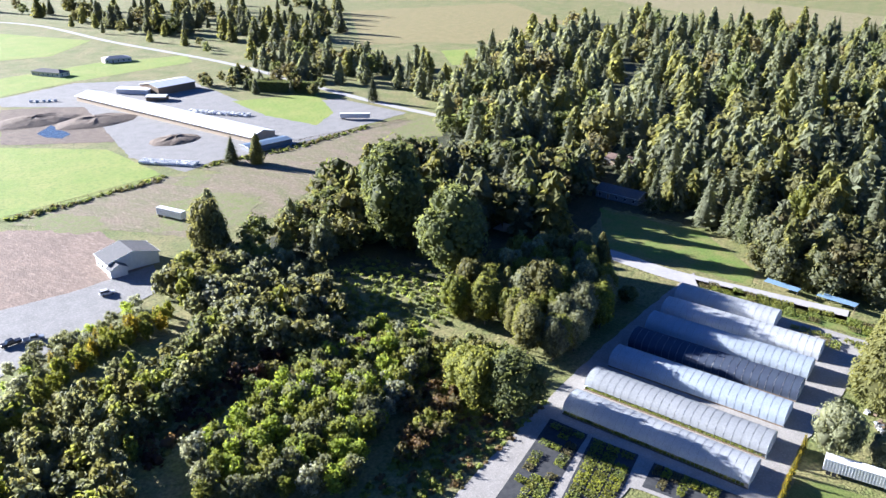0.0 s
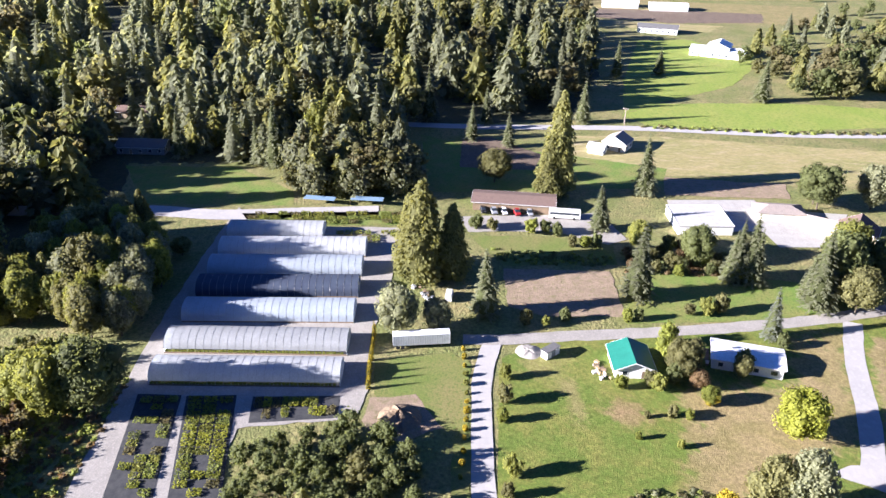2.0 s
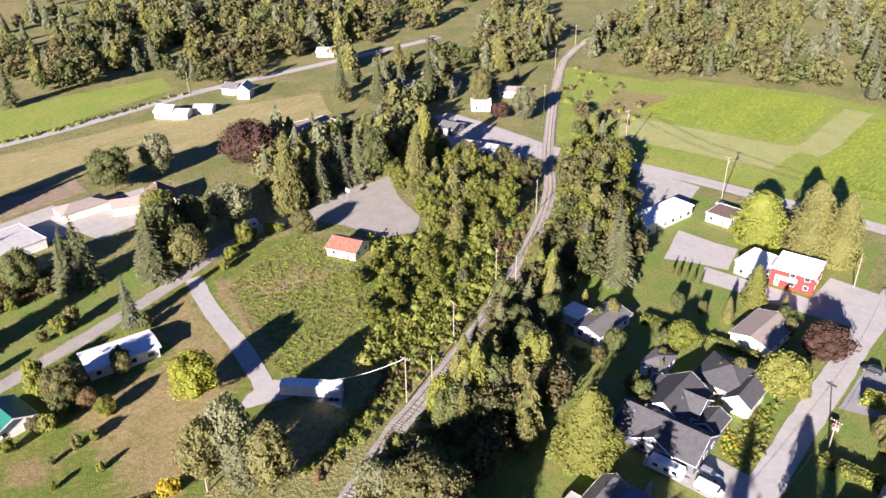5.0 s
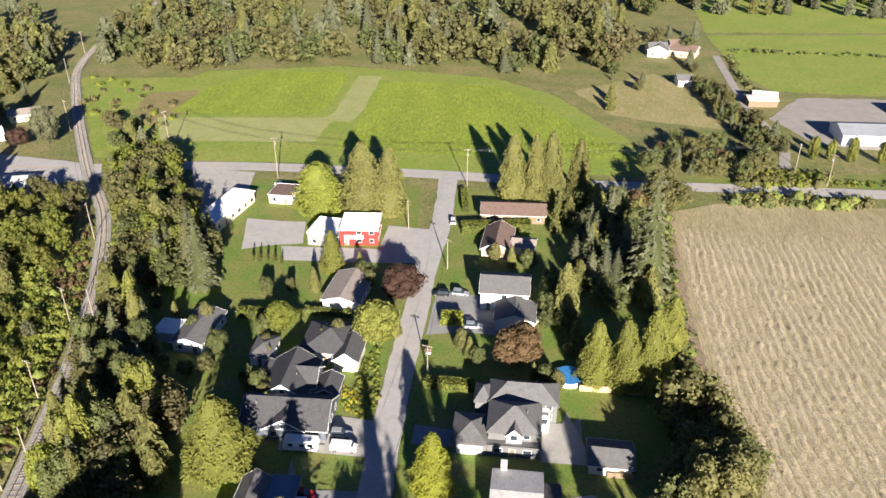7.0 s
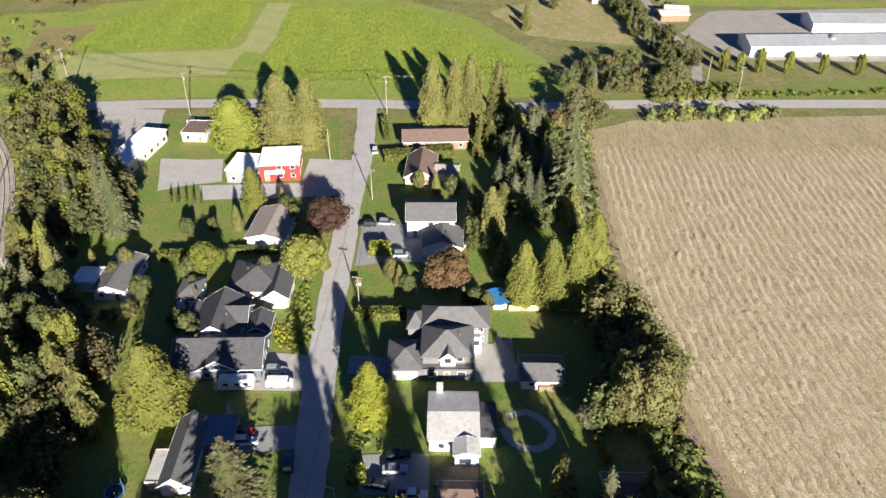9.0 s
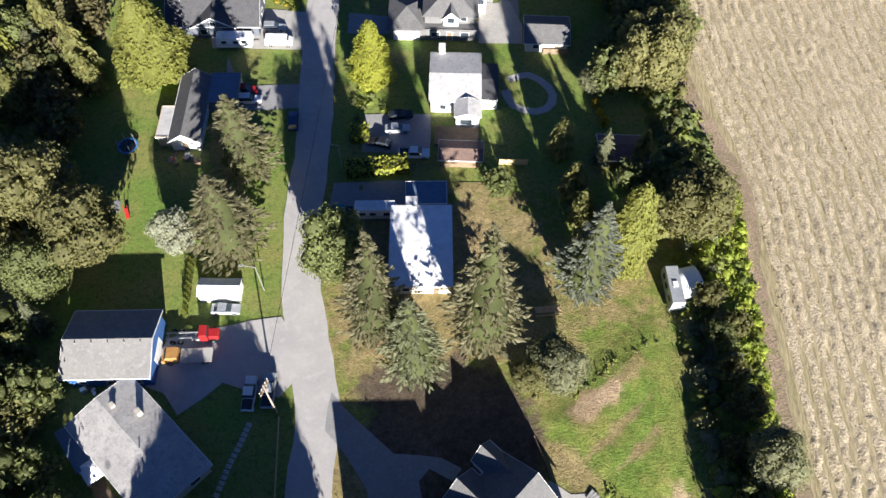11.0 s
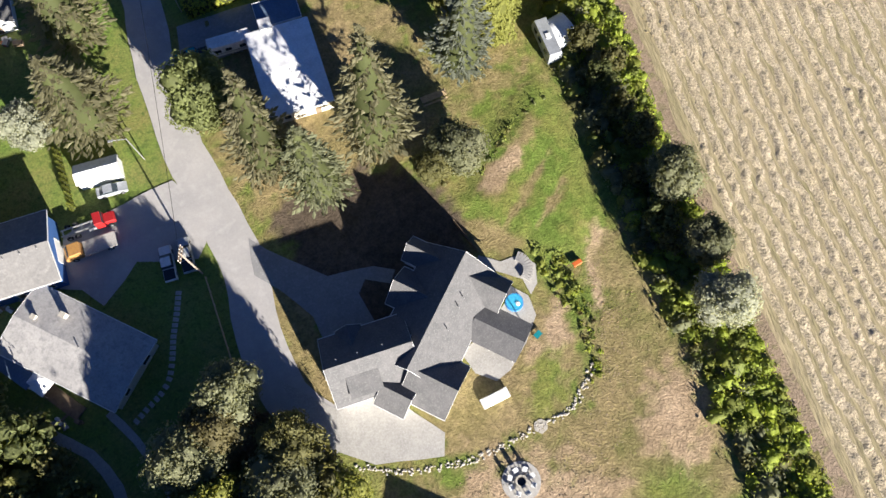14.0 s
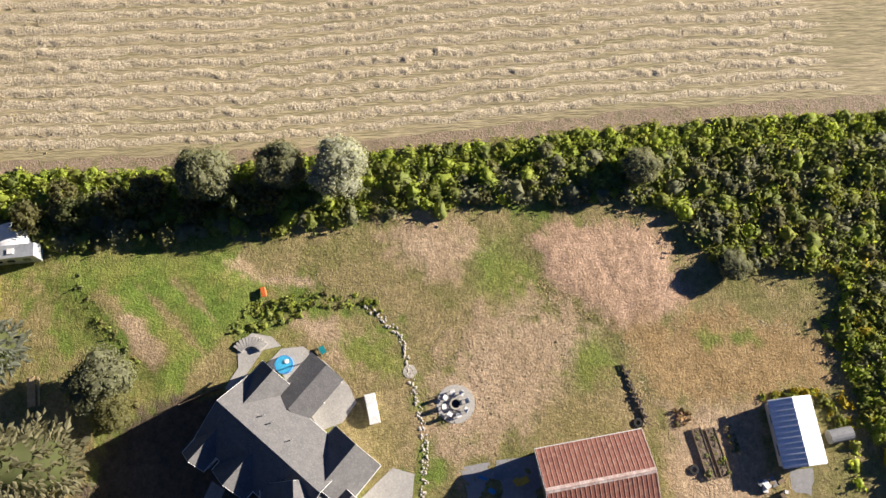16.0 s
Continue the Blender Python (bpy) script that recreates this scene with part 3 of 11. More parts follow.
def spruce(seed, levels=24, per=11, sprays=11, r=0.2, base=0.05):
    """A full spruce crown one high: layered boughs thick with short sprays, widest a third of the way up."""
    rng = np.random.default_rng(seed)

    def reach(z):
        return r * min(1.0, 0.35 + (z - base) / 0.26) * min(1.0, max(0.01, (1 - z) / 0.72)) ** 0.78

    c, u, w = [], [], []
    for i in range(levels):
        z = base + (1 - base) * (i + 0.5) / levels
        n = max(4, int(per * (0.45 + 0.55 * reach(z) / r)))
        for k in range(n):
            a = 2 * math.pi * (k + rng.uniform(-0.4, 0.4)) / n + i * 2.4
            length = reach(z) * rng.uniform(0.74, 1.2)
            zb = z + rng.uniform(-0.5, 0.5) / levels
            d, q = np.array([math.cos(a), math.sin(a), 0]), np.array([-math.sin(a), math.cos(a), 0])
            for j in range(sprays):
                t = 0.30 + 0.70 * (j + rng.uniform(0.2, 0.8)) / sprays
                side = rng.uniform(-1, 1)
                c.append(d * length * t + q * side * length * 0.26 * (1.25 - t) + np.array([0, 0, zb - 0.30 * length * t + 0.22 * length * t ** 3 + rng.uniform(-0.006, 0.008)]))
                dd = unit(d * (0.5 + 0.5 * t) + q * side * 0.8 + np.array([0, 0, rng.uniform(-0.35, 0.25)]))
                ln = 0.0175 * rng.uniform(0.7, 1.35) * (0.75 + 0.25 * length / r)
                u.append(dd * ln)
                w.append(unit(np.cross(dd, [0, 0, 1]) + rng.normal(0, 0.4, 3)) * ln * rng.uniform(0.42, 0.62))
    v, f = kites(np.array(c), np.array(u), np.array(w), 0.35)
    v2, f2 = kites(np.array([[0, 0, 0.985]]), np.array([[0, 0, 0.03]]), np.array([[0.007, 0, 0]]))
    n, zs = 9, (base, 0.15, 0.3, 0.5, 0.72, 0.95)
    ring = [[0.60 * reach(z) * math.cos(6.2832 * a / n + z), 0.60 * reach(z) * math.sin(6.2832 * a / n + z), z - 0.02] for z in zs for a in range(n)]
    m = np.array([[i * n + a, i * n + (a + 1) % n, (i + 1) * n + (a + 1) % n, (i + 1) * n + a] for i in range(len(zs) - 1) for a in range(n)])
    return merge([(v, f, 0), (v2, f2, 0), (np.array(ring), m, 1)])


def shell(seed, n, r, power=0.62, base=0.01, segs=9):
    """A dense soft conifer crown one high: a lumpy cone thick with small hanging sprays."""
    rng = np.random.default_rng(seed)
    ph = rng.uniform(0, 6.28, 6)

    def reach(z, a):
        k = r * np.maximum(1 - z, 0.004) ** power * np.minimum(1, 0.62 + (z - base) * 3.2)
        return k * (1 + 0.13 * np.sin(4 * a + 11 * z + ph[0]) + 0.10 * np.sin(7 * a - 19 * z + ph[1]) + 0.07 * np.sin(2 * a + 31 * z + ph[2]))

    z = base + (1 - base) * (1 - np.sqrt(rng.uniform(0, 1, int(n * 1.1)))) ** 0.85
    z = np.minimum(z, 0.995)
    a = rng.uniform(0, 6.2832, len(z))
    k = reach(z, a) * rng.uniform(0.9, 1.12, len(z))
    c = np.stack([k * np.cos(a), k * np.sin(a), z], 1)
    d = unit(np.stack([np.cos(a), np.sin(a), np.full(len(z), 0.35)], 1))
    nn = unit(d + rng.normal(0, 0.45, d.shape))
    t = unit(np.cross(nn, rng.normal(0, 0.5, d.shape)) + np.stack([np.cos(a), np.sin(a), np.full(len(z), -0.9)], 1) * 0.7)
    s = math.sqrt(0.95 * r / 0.22 / n) * rng.uniform(0.65, 1.35, (len(z), 1)) * 0.95
    w = unit(np.cross(nn, t))
    v, f = kites(c, t * s, w * s * 0.55, 0.3)
    zs = (base, 0.12, 0.34, 0.58, 0.8, 0.97)
    ring = np.array([[0.9 * reach(q, b) * math.cos(b), 0.9 * reach(q, b) * math.sin(b), q] for q in zs for b in (6.2832 * i / segs for i in range(segs))])
    quads = np.array([[i * segs + j, i * segs + (j + 1) % segs, (i + 1) * segs + (j + 1) % segs, (i + 1) * segs + j] for i in range(len(zs) - 1) for j in range(segs)])
    return merge([(v, f, 0), (ring, quads, 1)])


def broadleaf(seed, lobes, leaves, size, r=0.34, zc=0.60, rz=0.38, upright=0.0, coarse=False):
    """A broadleaf crown one high: overlapping lobes covered in leaf clumps, dark inside."""
    rng = np.random.default_rng(seed)
    cs, rs = [], []
    for i in range(lobes):
        a, b = 2.4 * i + rng.uniform(-0.4, 0.4), math.acos(1 - 2 * (i + 0.5) / lobes)
        k = rng.uniform(0.50, 0.82)
        cs.append([r * k * math.sin(b) * math.cos(a), r * k * math.sin(b) * math.sin(a), zc + rz * k * math.cos(b) * 1.05])
        q = rng.uniform(0.30, 0.48) * (1.25 if coarse else 1.0)
        rs.append([r * q, r * q, max(rz, r) * q * (0.85 + upright)])
    cs, rs = np.array(cs), np.array(rs)
    pieces = []
    for i in range(lobes):
        n = leaves // lobes
        d = unit(rng.normal(0, 1, (n, 3)))
        p = cs[i] + d * rs[i] * rng.uniform(0.66 if coarse else 0.84, 1.14, (n, 1))
        deep = np.zeros(n, bool)
        for j in range(lobes):
            if j != i:
                deep |= (((p - cs[j]) / rs[j]) ** 2).sum(1) < 0.62
        d, p = d[~deep], p[~deep]
        if len(p):
            nn = unit(d + rng.normal(0, 0.42, d.shape))
            t = unit(np.cross(nn, rng.normal(0, 1, d.shape)) + np.array([0, 0, upright]))
            s = size * rng.uniform(0.6, 1.35, (len(p), 1))
            pieces.append((*kites(p, t * s, np.cross(nn, t) * s * 0.7, 0.35), 0))
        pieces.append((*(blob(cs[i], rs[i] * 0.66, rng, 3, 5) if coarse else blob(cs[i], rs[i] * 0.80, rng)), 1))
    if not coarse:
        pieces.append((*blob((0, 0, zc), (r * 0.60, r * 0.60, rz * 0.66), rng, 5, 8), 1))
    return merge(pieces)


def trunk_mesh(h, r, seed, limbs=0):
    bm = bmesh.new()
    tube(bm, (0, 0, -0.02), (0, 0, h), r, r * 0.35, 7)
    rng = random.Random(seed)
    for k in range(limbs):
        a, z = 6.28 * k / limbs + rng.uniform(-0.3, 0.3), h * rng.uniform(0.35, 0.6)
        tube(bm, (0, 0, z), (0.2 * math.cos(a), 0.2 * math.sin(a), z + 0.22), r * 0.45, r * 0.12, 5)
    me = bpy.data.meshes.new("trunk")
    bm.to_mesh(me)
    bm.free()
    me.materials.append(BARK)
    return me


CROWNS, TRUNKS = {}, {}


def crown(shape, leaf, k):
    """Crown meshes, built once per shape, leaf and variant."""
    key = (shape, leaf, k)
    if key not in CROWNS:
        s = 11 * k + 3
        if shape == "fir":
            a = conifer(s, 26, 10, 7, r=0.205)
        elif shape == "bigfir":
            a = spruce(s)
        elif shape == "cedar":
            a = shell(s, 2000, 0.21)
        elif shape == "bigcedar":
            a = shell(s, 5200, 0.22)
        elif shape == "bullet":
            a = shell(s, 4200, 0.30, 0.40)
        elif shape == "column":
            a = conifer(s, 20, 7, 4, r=0.115, power=0.42, droop=-0.5, base=0.02)
        elif shape == "fine":
            a = broadleaf(s, 40, 9000, 0.019, r=0.42, zc=0.56, rz=0.42)
        elif shape == "round":
            a = broadleaf(s, 34, 5200, 0.022, r=0.40, zc=0.56, rz=0.42)
        elif shape == "tall":
            a = broadleaf(s, 34, 4600, 0.020, r=0.27, zc=0.54, rz=0.45)
        elif shape == "poplar":
            a = broadleaf(s, 20, 2000, 0.020, r=0.17, zc=0.52, rz=0.48, upright=0.4)
        else:
            a = broadleaf(s, 16, 620, 0.052, r=0.5, zc=0.47, rz=0.46)
        CROWNS[key] = from_arrays("", a[0], a[1], [LEAF[leaf], LEAF["core"] if shape in ("bigfir", "fir", "column") else INNER_SHADE[leaf]], None, a[2], a[2] == 1)
    return CROWNS[key]


tree_rng = random.Random(5)


def tree(shape, leaf, x, y, h, name, label, spread=1.0, category="tree", group="", z=0.0):
    k = tree_rng.randrange(3)
    t = thing(name, Matrix.LocRotScale((x, y, z), Euler((tree_rng.uniform(-0.03, 0.03), tree_rng.uniform(-0.03, 0.03), tree_rng.uniform(0, 6.28))), (h * spread, h * spread, h)), label, category, group)
    lim = 0 if shape in ("bullet", "fir", "bigfir", "cedar", "bigcedar", "column") else 5
    if lim not in TRUNKS:
        TRUNKS[lim] = trunk_mesh(0.9 if lim == 0 else 0.55, 0.016, 3, lim)
    tr = new("trunk", TRUNKS[lim])
    cr = new("crown", crown(shape, leaf, k))
    tr.parent = cr.parent = t
    return t


LOW = {}


def low(kind, k, far):
    """Crowns of small detail for woods; far: the plainest ones."""
    if (kind, k, far) not in LOW:
        s = 31 * k + 7
        if kind == "fir":
            a = conifer(s, 11, 6, 3, r=0.27, power=0.62, slim=0.6) if far else conifer(s, 15, 9, 4, r=0.25, power=0.68)
        elif kind == "cedar":
            a = shell(s, 170, 0.24, segs=6) if far else shell(s, 380, 0.22, segs=7)
        else:
            wide, leaf_n = (0.27, 0.8) if kind == "pear" else (0.39, 1.0)
            a = broadleaf(s, 9, 210, 0.064, r=wide, zc=0.54, rz=0.45, coarse=True) if far else broadleaf(s, 13, int(620 * leaf_n), 0.040, r=wide, zc=0.54, rz=0.45, coarse=True)
        LOW[kind, k, far] = a
    return LOW[kind, k, far]


def woods(name, poly, step, hmin, hmax, mixed, label, seed, bare=(), far=False, plain=False):
    """Far or dense woodland as one joined mesh; mixed: (kind, leaf, weight) rows."""
    rng = np.random.default_rng(seed)
    pts = scatter(poly, step, rng)
    for hole in bare:
        pts = pts[~inside(hole, pts[:, 0], pts[:, 1])]
    if far:
        away = np.hypot(pts[:, 0], pts[:, 1])
        pts = pts[(rng.random(len(pts)) < (280 / np.maximum(away, 1)) ** 1.6) & (away < 1100)]
    w = np.array([q[2] for q in mixed], float)
    pick = rng.choice(len(mixed), len(pts), p=w / w.sum())
    vs, fs, ix, o = [], [], [], 0
    for (x, y), i in zip(pts, pick):
        v, f, m = low(mixed[i][0], int(rng.integers(4)), far or plain)
        h = hmin * 0.75 + (hmax - hmin * 0.75) * rng.beta(2, 1.6)
        h *= (0.8 if mixed[i][0] == "leaf" else 1.0)
        sp = h * rng.uniform(0.85, 1.25)
        a = rng.uniform(0, 6.28)
        c, s = math.cos(a), math.sin(a)
        p = np.stack([(v[:, 0] * c - v[:, 1] * s) * sp + x, (v[:, 0] * s + v[:, 1] * c) * sp + y, v[:, 2] * h], 1)
        vs.append(p)
        fs.append(f + o)
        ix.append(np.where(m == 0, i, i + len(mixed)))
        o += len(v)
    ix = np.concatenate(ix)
    ob = from_arrays(name, np.concatenate(vs), np.concatenate(fs), [LEAF[q[1]] for q in mixed] + [INNER_SHADE[q[1]] for q in mixed], None, ix, ix >= len(mixed))
    return tagged(ob, label, "trees", "", "stuff")


def brush(name, poly, step, rmin, rmax, leaves, label, seed, per=26, size=0.35, tall=0.8, slim=0.6):
    """Scrub over an outline: low leafy mounds thick with sprays, one joined mesh."""
    rng = np.random.default_rng(seed)
    pts = scatter(poly, step, rng)
    n = len(pts)
    r = rng.uniform(rmin, rmax, n)
    high = r * tall * rng.uniform(0.75, 1.25, n)
    kind = rng.integers(0, len(leaves), n)
    d = rng.normal(0, 1, (n, per, 3))
    d[..., 2] = np.abs(d[..., 2])
    d = unit(d)
    size3 = np.stack([r * rng.uniform(0.75, 1.35, n), r * rng.uniform(0.75, 1.35, n), high], 1)[:, None]
    foot = np.concatenate([pts, np.zeros((n, 1))], 1)[:, None]
    c = (foot + d * size3 * rng.uniform(0.62, 1.22, (n, per, 1))).reshape(-1, 3)
    nn = unit(unit(d / size3).reshape(-1, 3) + rng.normal(0, 0.45, (n * per, 3)))
    t = unit(np.cross(nn, rng.normal(0, 1, nn.shape)) + np.array([0, 0, 0.25]))
    s = size * rng.uniform(0.5, 1.4, (len(c), 1))
    v, f = kites(c, t * s, np.cross(nn, t) * s * slim, 0.35)
    segs, rings = 7, 3
    th = np.repeat((np.arange(rings + 1) + 0.02) / rings * 1.5708, segs)
    ph = np.tile(np.arange(segs) / segs * 6.2832, rings + 1) + np.repeat(np.arange(rings + 1) * 0.45, segs)
    dome = np.stack([np.sin(th) * np.cos(ph), np.sin(th) * np.sin(ph), np.cos(th)], 1)
    lump = (foot + dome[None] * size3 * 0.76 * rng.uniform(0.70, 1.22, (n, len(dome), 1))).reshape(-1, 3)
    quad = np.array([[a * segs + b, (a + 1) * segs + b, (a + 1) * segs + (b + 1) % segs, a * segs + (b + 1) % segs] for a in range(rings) for b in range(segs)])
    quads = (quad[None] + (np.arange(n) * len(dome))[:, None, None]).reshape(-1, 4)
    vs, fs, _ = merge([(v, f, 0), (lump, quads, 0)])
    ob = from_arrays(name, vs, fs, [LEAF[q] for q in leaves], None, np.concatenate([np.repeat(kind, per), np.repeat(kind, len(quad))]))
    return tagged(ob, label, "shrubs", "", "stuff")


def blocks(name, quad, nx, ny, leaves, label, seed, fill=0.75, tall=0.5):
    """Potted plants set out in rectangular blocks on a bed; quad: its corners in order."""
    rng = np.random.default_rng(seed)
    a, b, c, d = (np.array(p) for p in quad)
    size = np.linalg.norm(b - a) * np.linalg.norm(d - a) / (nx * ny)
    cs, ix = [], []
    for i in range(nx):
        for j in range(ny):
            if rng.random() > fill:
                continue
            n = int(size * 15)
            u, v = (i + rng.uniform(0.06, 0.94, n)) / nx, (j + rng.uniform(0.04, 0.96, n)) / ny
            p = (a * (1 - u)[:, None] + b * u[:, None]) * (1 - v)[:, None] + (d * (1 - u)[:, None] + c * u[:, None]) * v[:, None]
            h = tall * rng.uniform(0.4, 1.2)
            cs.append(np.concatenate([p, 0.2 + h * rng.uniform(0.55, 1.0, (n, 1))], 1))
            ix.append(np.full(n, rng.integers(len(leaves))))
    c3, ix = np.concatenate(cs), np.concatenate(ix)
    nn = unit(rng.normal(0, 0.45, c3.shape) + np.array([0, 0, 0.8]))
    t = unit(np.cross(nn, rng.normal(0, 1, c3.shape)))
    s = 0.24 * rng.uniform(0.6, 1.4, (len(c3), 1))
    v, f = kites(c3, t * s, np.cross(nn, t) * s * 0.75, 0.3)
    ob = from_arrays(name, v, f, [LEAF[q] for q in leaves], None, ix)
    return tagged(ob, label, "shrubs", "", "stuff")


def hedge(p, q, width, height, leaf, label, name="hedge"):
    """A clipped hedge from p to q: a box of leaf sprays over a dark core."""
    p, q = Vector(p), Vector(q)
    length, rng = (q - p).length, np.random.default_rng(int(abs(p.x * 7 + p.y * 3)))
    n = int((length * width + 2 * length * height) * 9)
    face = rng.choice(3, n, p=np.array([width, height, height]) / (width + 2 * height))
    a, b = rng.uniform(0, length, n), rng.uniform(0, 1, n)
    c = np.stack([a, np.where(face == 0, (b - 0.5) * width, np.where(face == 1, -0.5, 0.5) * width), np.where(face == 0, height, b * height)], 1) + rng.normal(0, 0.09, (n, 3))
    d = np.stack([np.zeros(n), np.where(face == 0, 0, np.where(face == 1, -1, 1)), np.where(face == 0, 1, 0.2)], 1)
    nn = unit(d + rng.normal(0, 0.5, d.shape))
    t = unit(np.cross(nn, rng.normal(0, 1, d.shape)))
    s = 0.26 * rng.uniform(0.6, 1.4, (n, 1))
    v, f = kites(c, t * s, np.cross(nn, t) * s * 0.7, 0.3)
    e = thing(name, Matrix.Translation((p.x, p.y, 0)) @ Matrix.Rotation(math.atan2(q.y - p.y, q.x - p.x), 4, "Z"), label, "hedge")
    from_arrays("foliage", v, f, [LEAF[leaf]], e)
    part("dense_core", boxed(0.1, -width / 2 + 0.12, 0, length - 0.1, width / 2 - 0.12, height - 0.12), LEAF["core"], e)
    return e


def base_pose(p, q, z=0.0):
    """Origin at p, x towards q, y to its left; and the distance."""
    d = Vector(q) - Vector(p)
    return Matrix.Translation((p[0], p[1], z)) @ Matrix.Rotation(math.atan2(d.y, d.x), 4, "Z"), d.length


def block(parent, x0, y0, x1, y1, h, rise, axis, wall, roof, over=0.45, z0=0.0, kind="gable", trim=None, openings=()):
    """One wing of a building: walls with gables, a roof with thickness and overhang, fascia boards, and windows or doors.
    openings: (side, along, sill, width, height, kind) with side one of s e n w and kind window, door or garage_door."""
    bm = boxed(x0, y0, z0, x1, y1, h)
    cx, cy, t = (x0 + x1) / 2, (y0 + y1) / 2, 0.16
    if kind == "gable":
        ends = ((x0, y0, y1), (x1, y0, y1)) if axis == "x" else ((y0, x0, x1), (y1, x0, x1))
        a, b = (y0, y1) if axis == "x" else (x0, x1)
        sw = (lambda u, v, z: (u, v, z)) if axis == "x" else (lambda u, v, z: (v, u, z))
        u0, u1 = (x0, x1) if axis == "x" else (y0, y1)
        w = [[bm.verts.new(sw(u, a, h)), bm.verts.new(sw(u, b, h)), bm.verts.new(sw(u, (a + b) / 2, h + rise))] for u in (u0, u1)]
        bm.faces.new(w[0])
        bm.faces.new(w[1])
        bmesh.ops.recalc_face_normals(bm, faces=bm.faces[:])
    part("wall", bm, wall, parent)
    if kind == "flat":
        bm = boxed(x0 - over, y0 - over, h, x1 + over, y1 + over, h + 0.3)
        part("roof", bm, roof, parent)
        bm = bmesh.new()
        for c in ((x0 - over, y0 - over, x1 + over, y0 - over + 0.15), (x0 - over, y1 + over - 0.15, x1 + over, y1 + over), (x0 - over, y0 - over + 0.15, x0 - over + 0.15, y1 + over - 0.15), (x1 + over - 0.15, y0 - over + 0.15, x1 + over, y1 + over - 0.15)):
            box(bm, c[0], c[1], h + 0.303, c[2], c[3], h + 0.42)
        part("parapet", bm, trim or wall, parent)
    elif kind == "hip":
        bm = bmesh.new()
        e = [(x0 - over, y0 - over), (x1 + over, y0 - over), (x1 + over, y1 + over), (x0 - over, y1 + over)]
        half = min(x1 - x0, y1 - y0) / 2 + over
        r = ((x0 - over + half, cy), (x1 + over - half, cy)) if axis == "x" else ((cx, y0 - over + half), (cx, y1 + over - half))
        lo = [bm.verts.new((*q, h - 0.1)) for q in e]
        up = [bm.verts.new((*q, h + 0.06)) for q in e]
        top = [bm.verts.new((*q, h + rise)) for q in r]
        for i in range(4):
            bm.faces.new((lo[i], lo[(i + 1) % 4], up[(i + 1) % 4], up[i]))
        if axis == "x":
            fs = ((up[0], up[1], top[1], top[0]), (up[1], up[2], top[1]), (up[2], up[3], top[0], top[1]), (up[3], up[0], top[0]))
        else:
            fs = ((up[0], up[1], top[0]), (up[1], up[2], top[1], top[0]), (up[2], up[3], top[1]), (up[3], up[0], top[0], top[1]))
        for q in fs:
            bm.faces.new(q)
        bm.faces.new(lo[::-1])
        part("roof", bm, roof, parent)
    else:
        a, b = (y0, y1) if axis == "x" else (x0, x1)
        u0, u1 = (x0, x1) if axis == "x" else (y0, y1)
        mid, slope = (a + b) / 2, rise / ((b - a) / 2)
        sw = (lambda u, v, z: (u, v, z)) if axis == "x" else (lambda u, v, z: (v, u, z))
        bm = bmesh.new()
        prof = [(a - over, h - slope * over), (mid, h + rise), (b + over, h - slope * over), (b + over, h - slope * over + t), (mid, h + rise + t), (a - over, h - slope * over + t)]
        rows = [[bm.verts.new(sw(u, v, z + 0.02)) for v, z in prof] for u in (u0 - over, u1 + over)]
        for i in range(6):
            j = (i + 1) % 6
            bm.faces.new((rows[0][i], rows[0][j], rows[1][j], rows[1][i]))
        for r in rows:
            bm.faces.new((r[0], r[1], r[4], r[5]))
            bm.faces.new((r[1], r[2], r[3], r[4]))
        bmesh.ops.recalc_face_normals(bm, faces=bm.faces[:])
        part("roof", bm, roof, parent)
        if trim:
            for v, z in ((prof[0][0] - 0.11, prof[0][1]), (prof[2][0] + 0.01, prof[2][1])):
                bm = bmesh.new()
                q = (*sw(u0 - over, v, z + 0.02), *sw(u1 + over, v + 0.10, z + 0.15))
                box(bm, *q)
                part("gutter", bm, trim, parent)
            for u in (u0 - over - 0.06, u1 + over + 0.02):
                bm = bmesh.new()
                for pr in ((0, 1, 4, 5), (1, 2, 3, 4)):
                    q = [bm.verts.new(sw(uu, prof[i][0], prof[i][1] + (0.0 if i < 3 else 0.04) - (0.12 if i < 3 else 0))) for uu in (u, u + 0.04) for i in pr]
                    for f in ((0, 1, 2, 3), (7, 6, 5, 4), (0, 4, 5, 1), (1, 5, 6, 2), (2, 6, 7, 3), (3, 7, 4, 0)):
                        bm.faces.new([q[i] for i in f])
                bmesh.ops.recalc_face_normals(bm, faces=bm.faces[:])
                part("bargeboard", bm, trim, parent)
    for side, along, sill, width, height, what in openings:
        opening(parent, (x0, y0, x1, y1), side, along, z0 + sill, width, height, what, trim or M["white"])


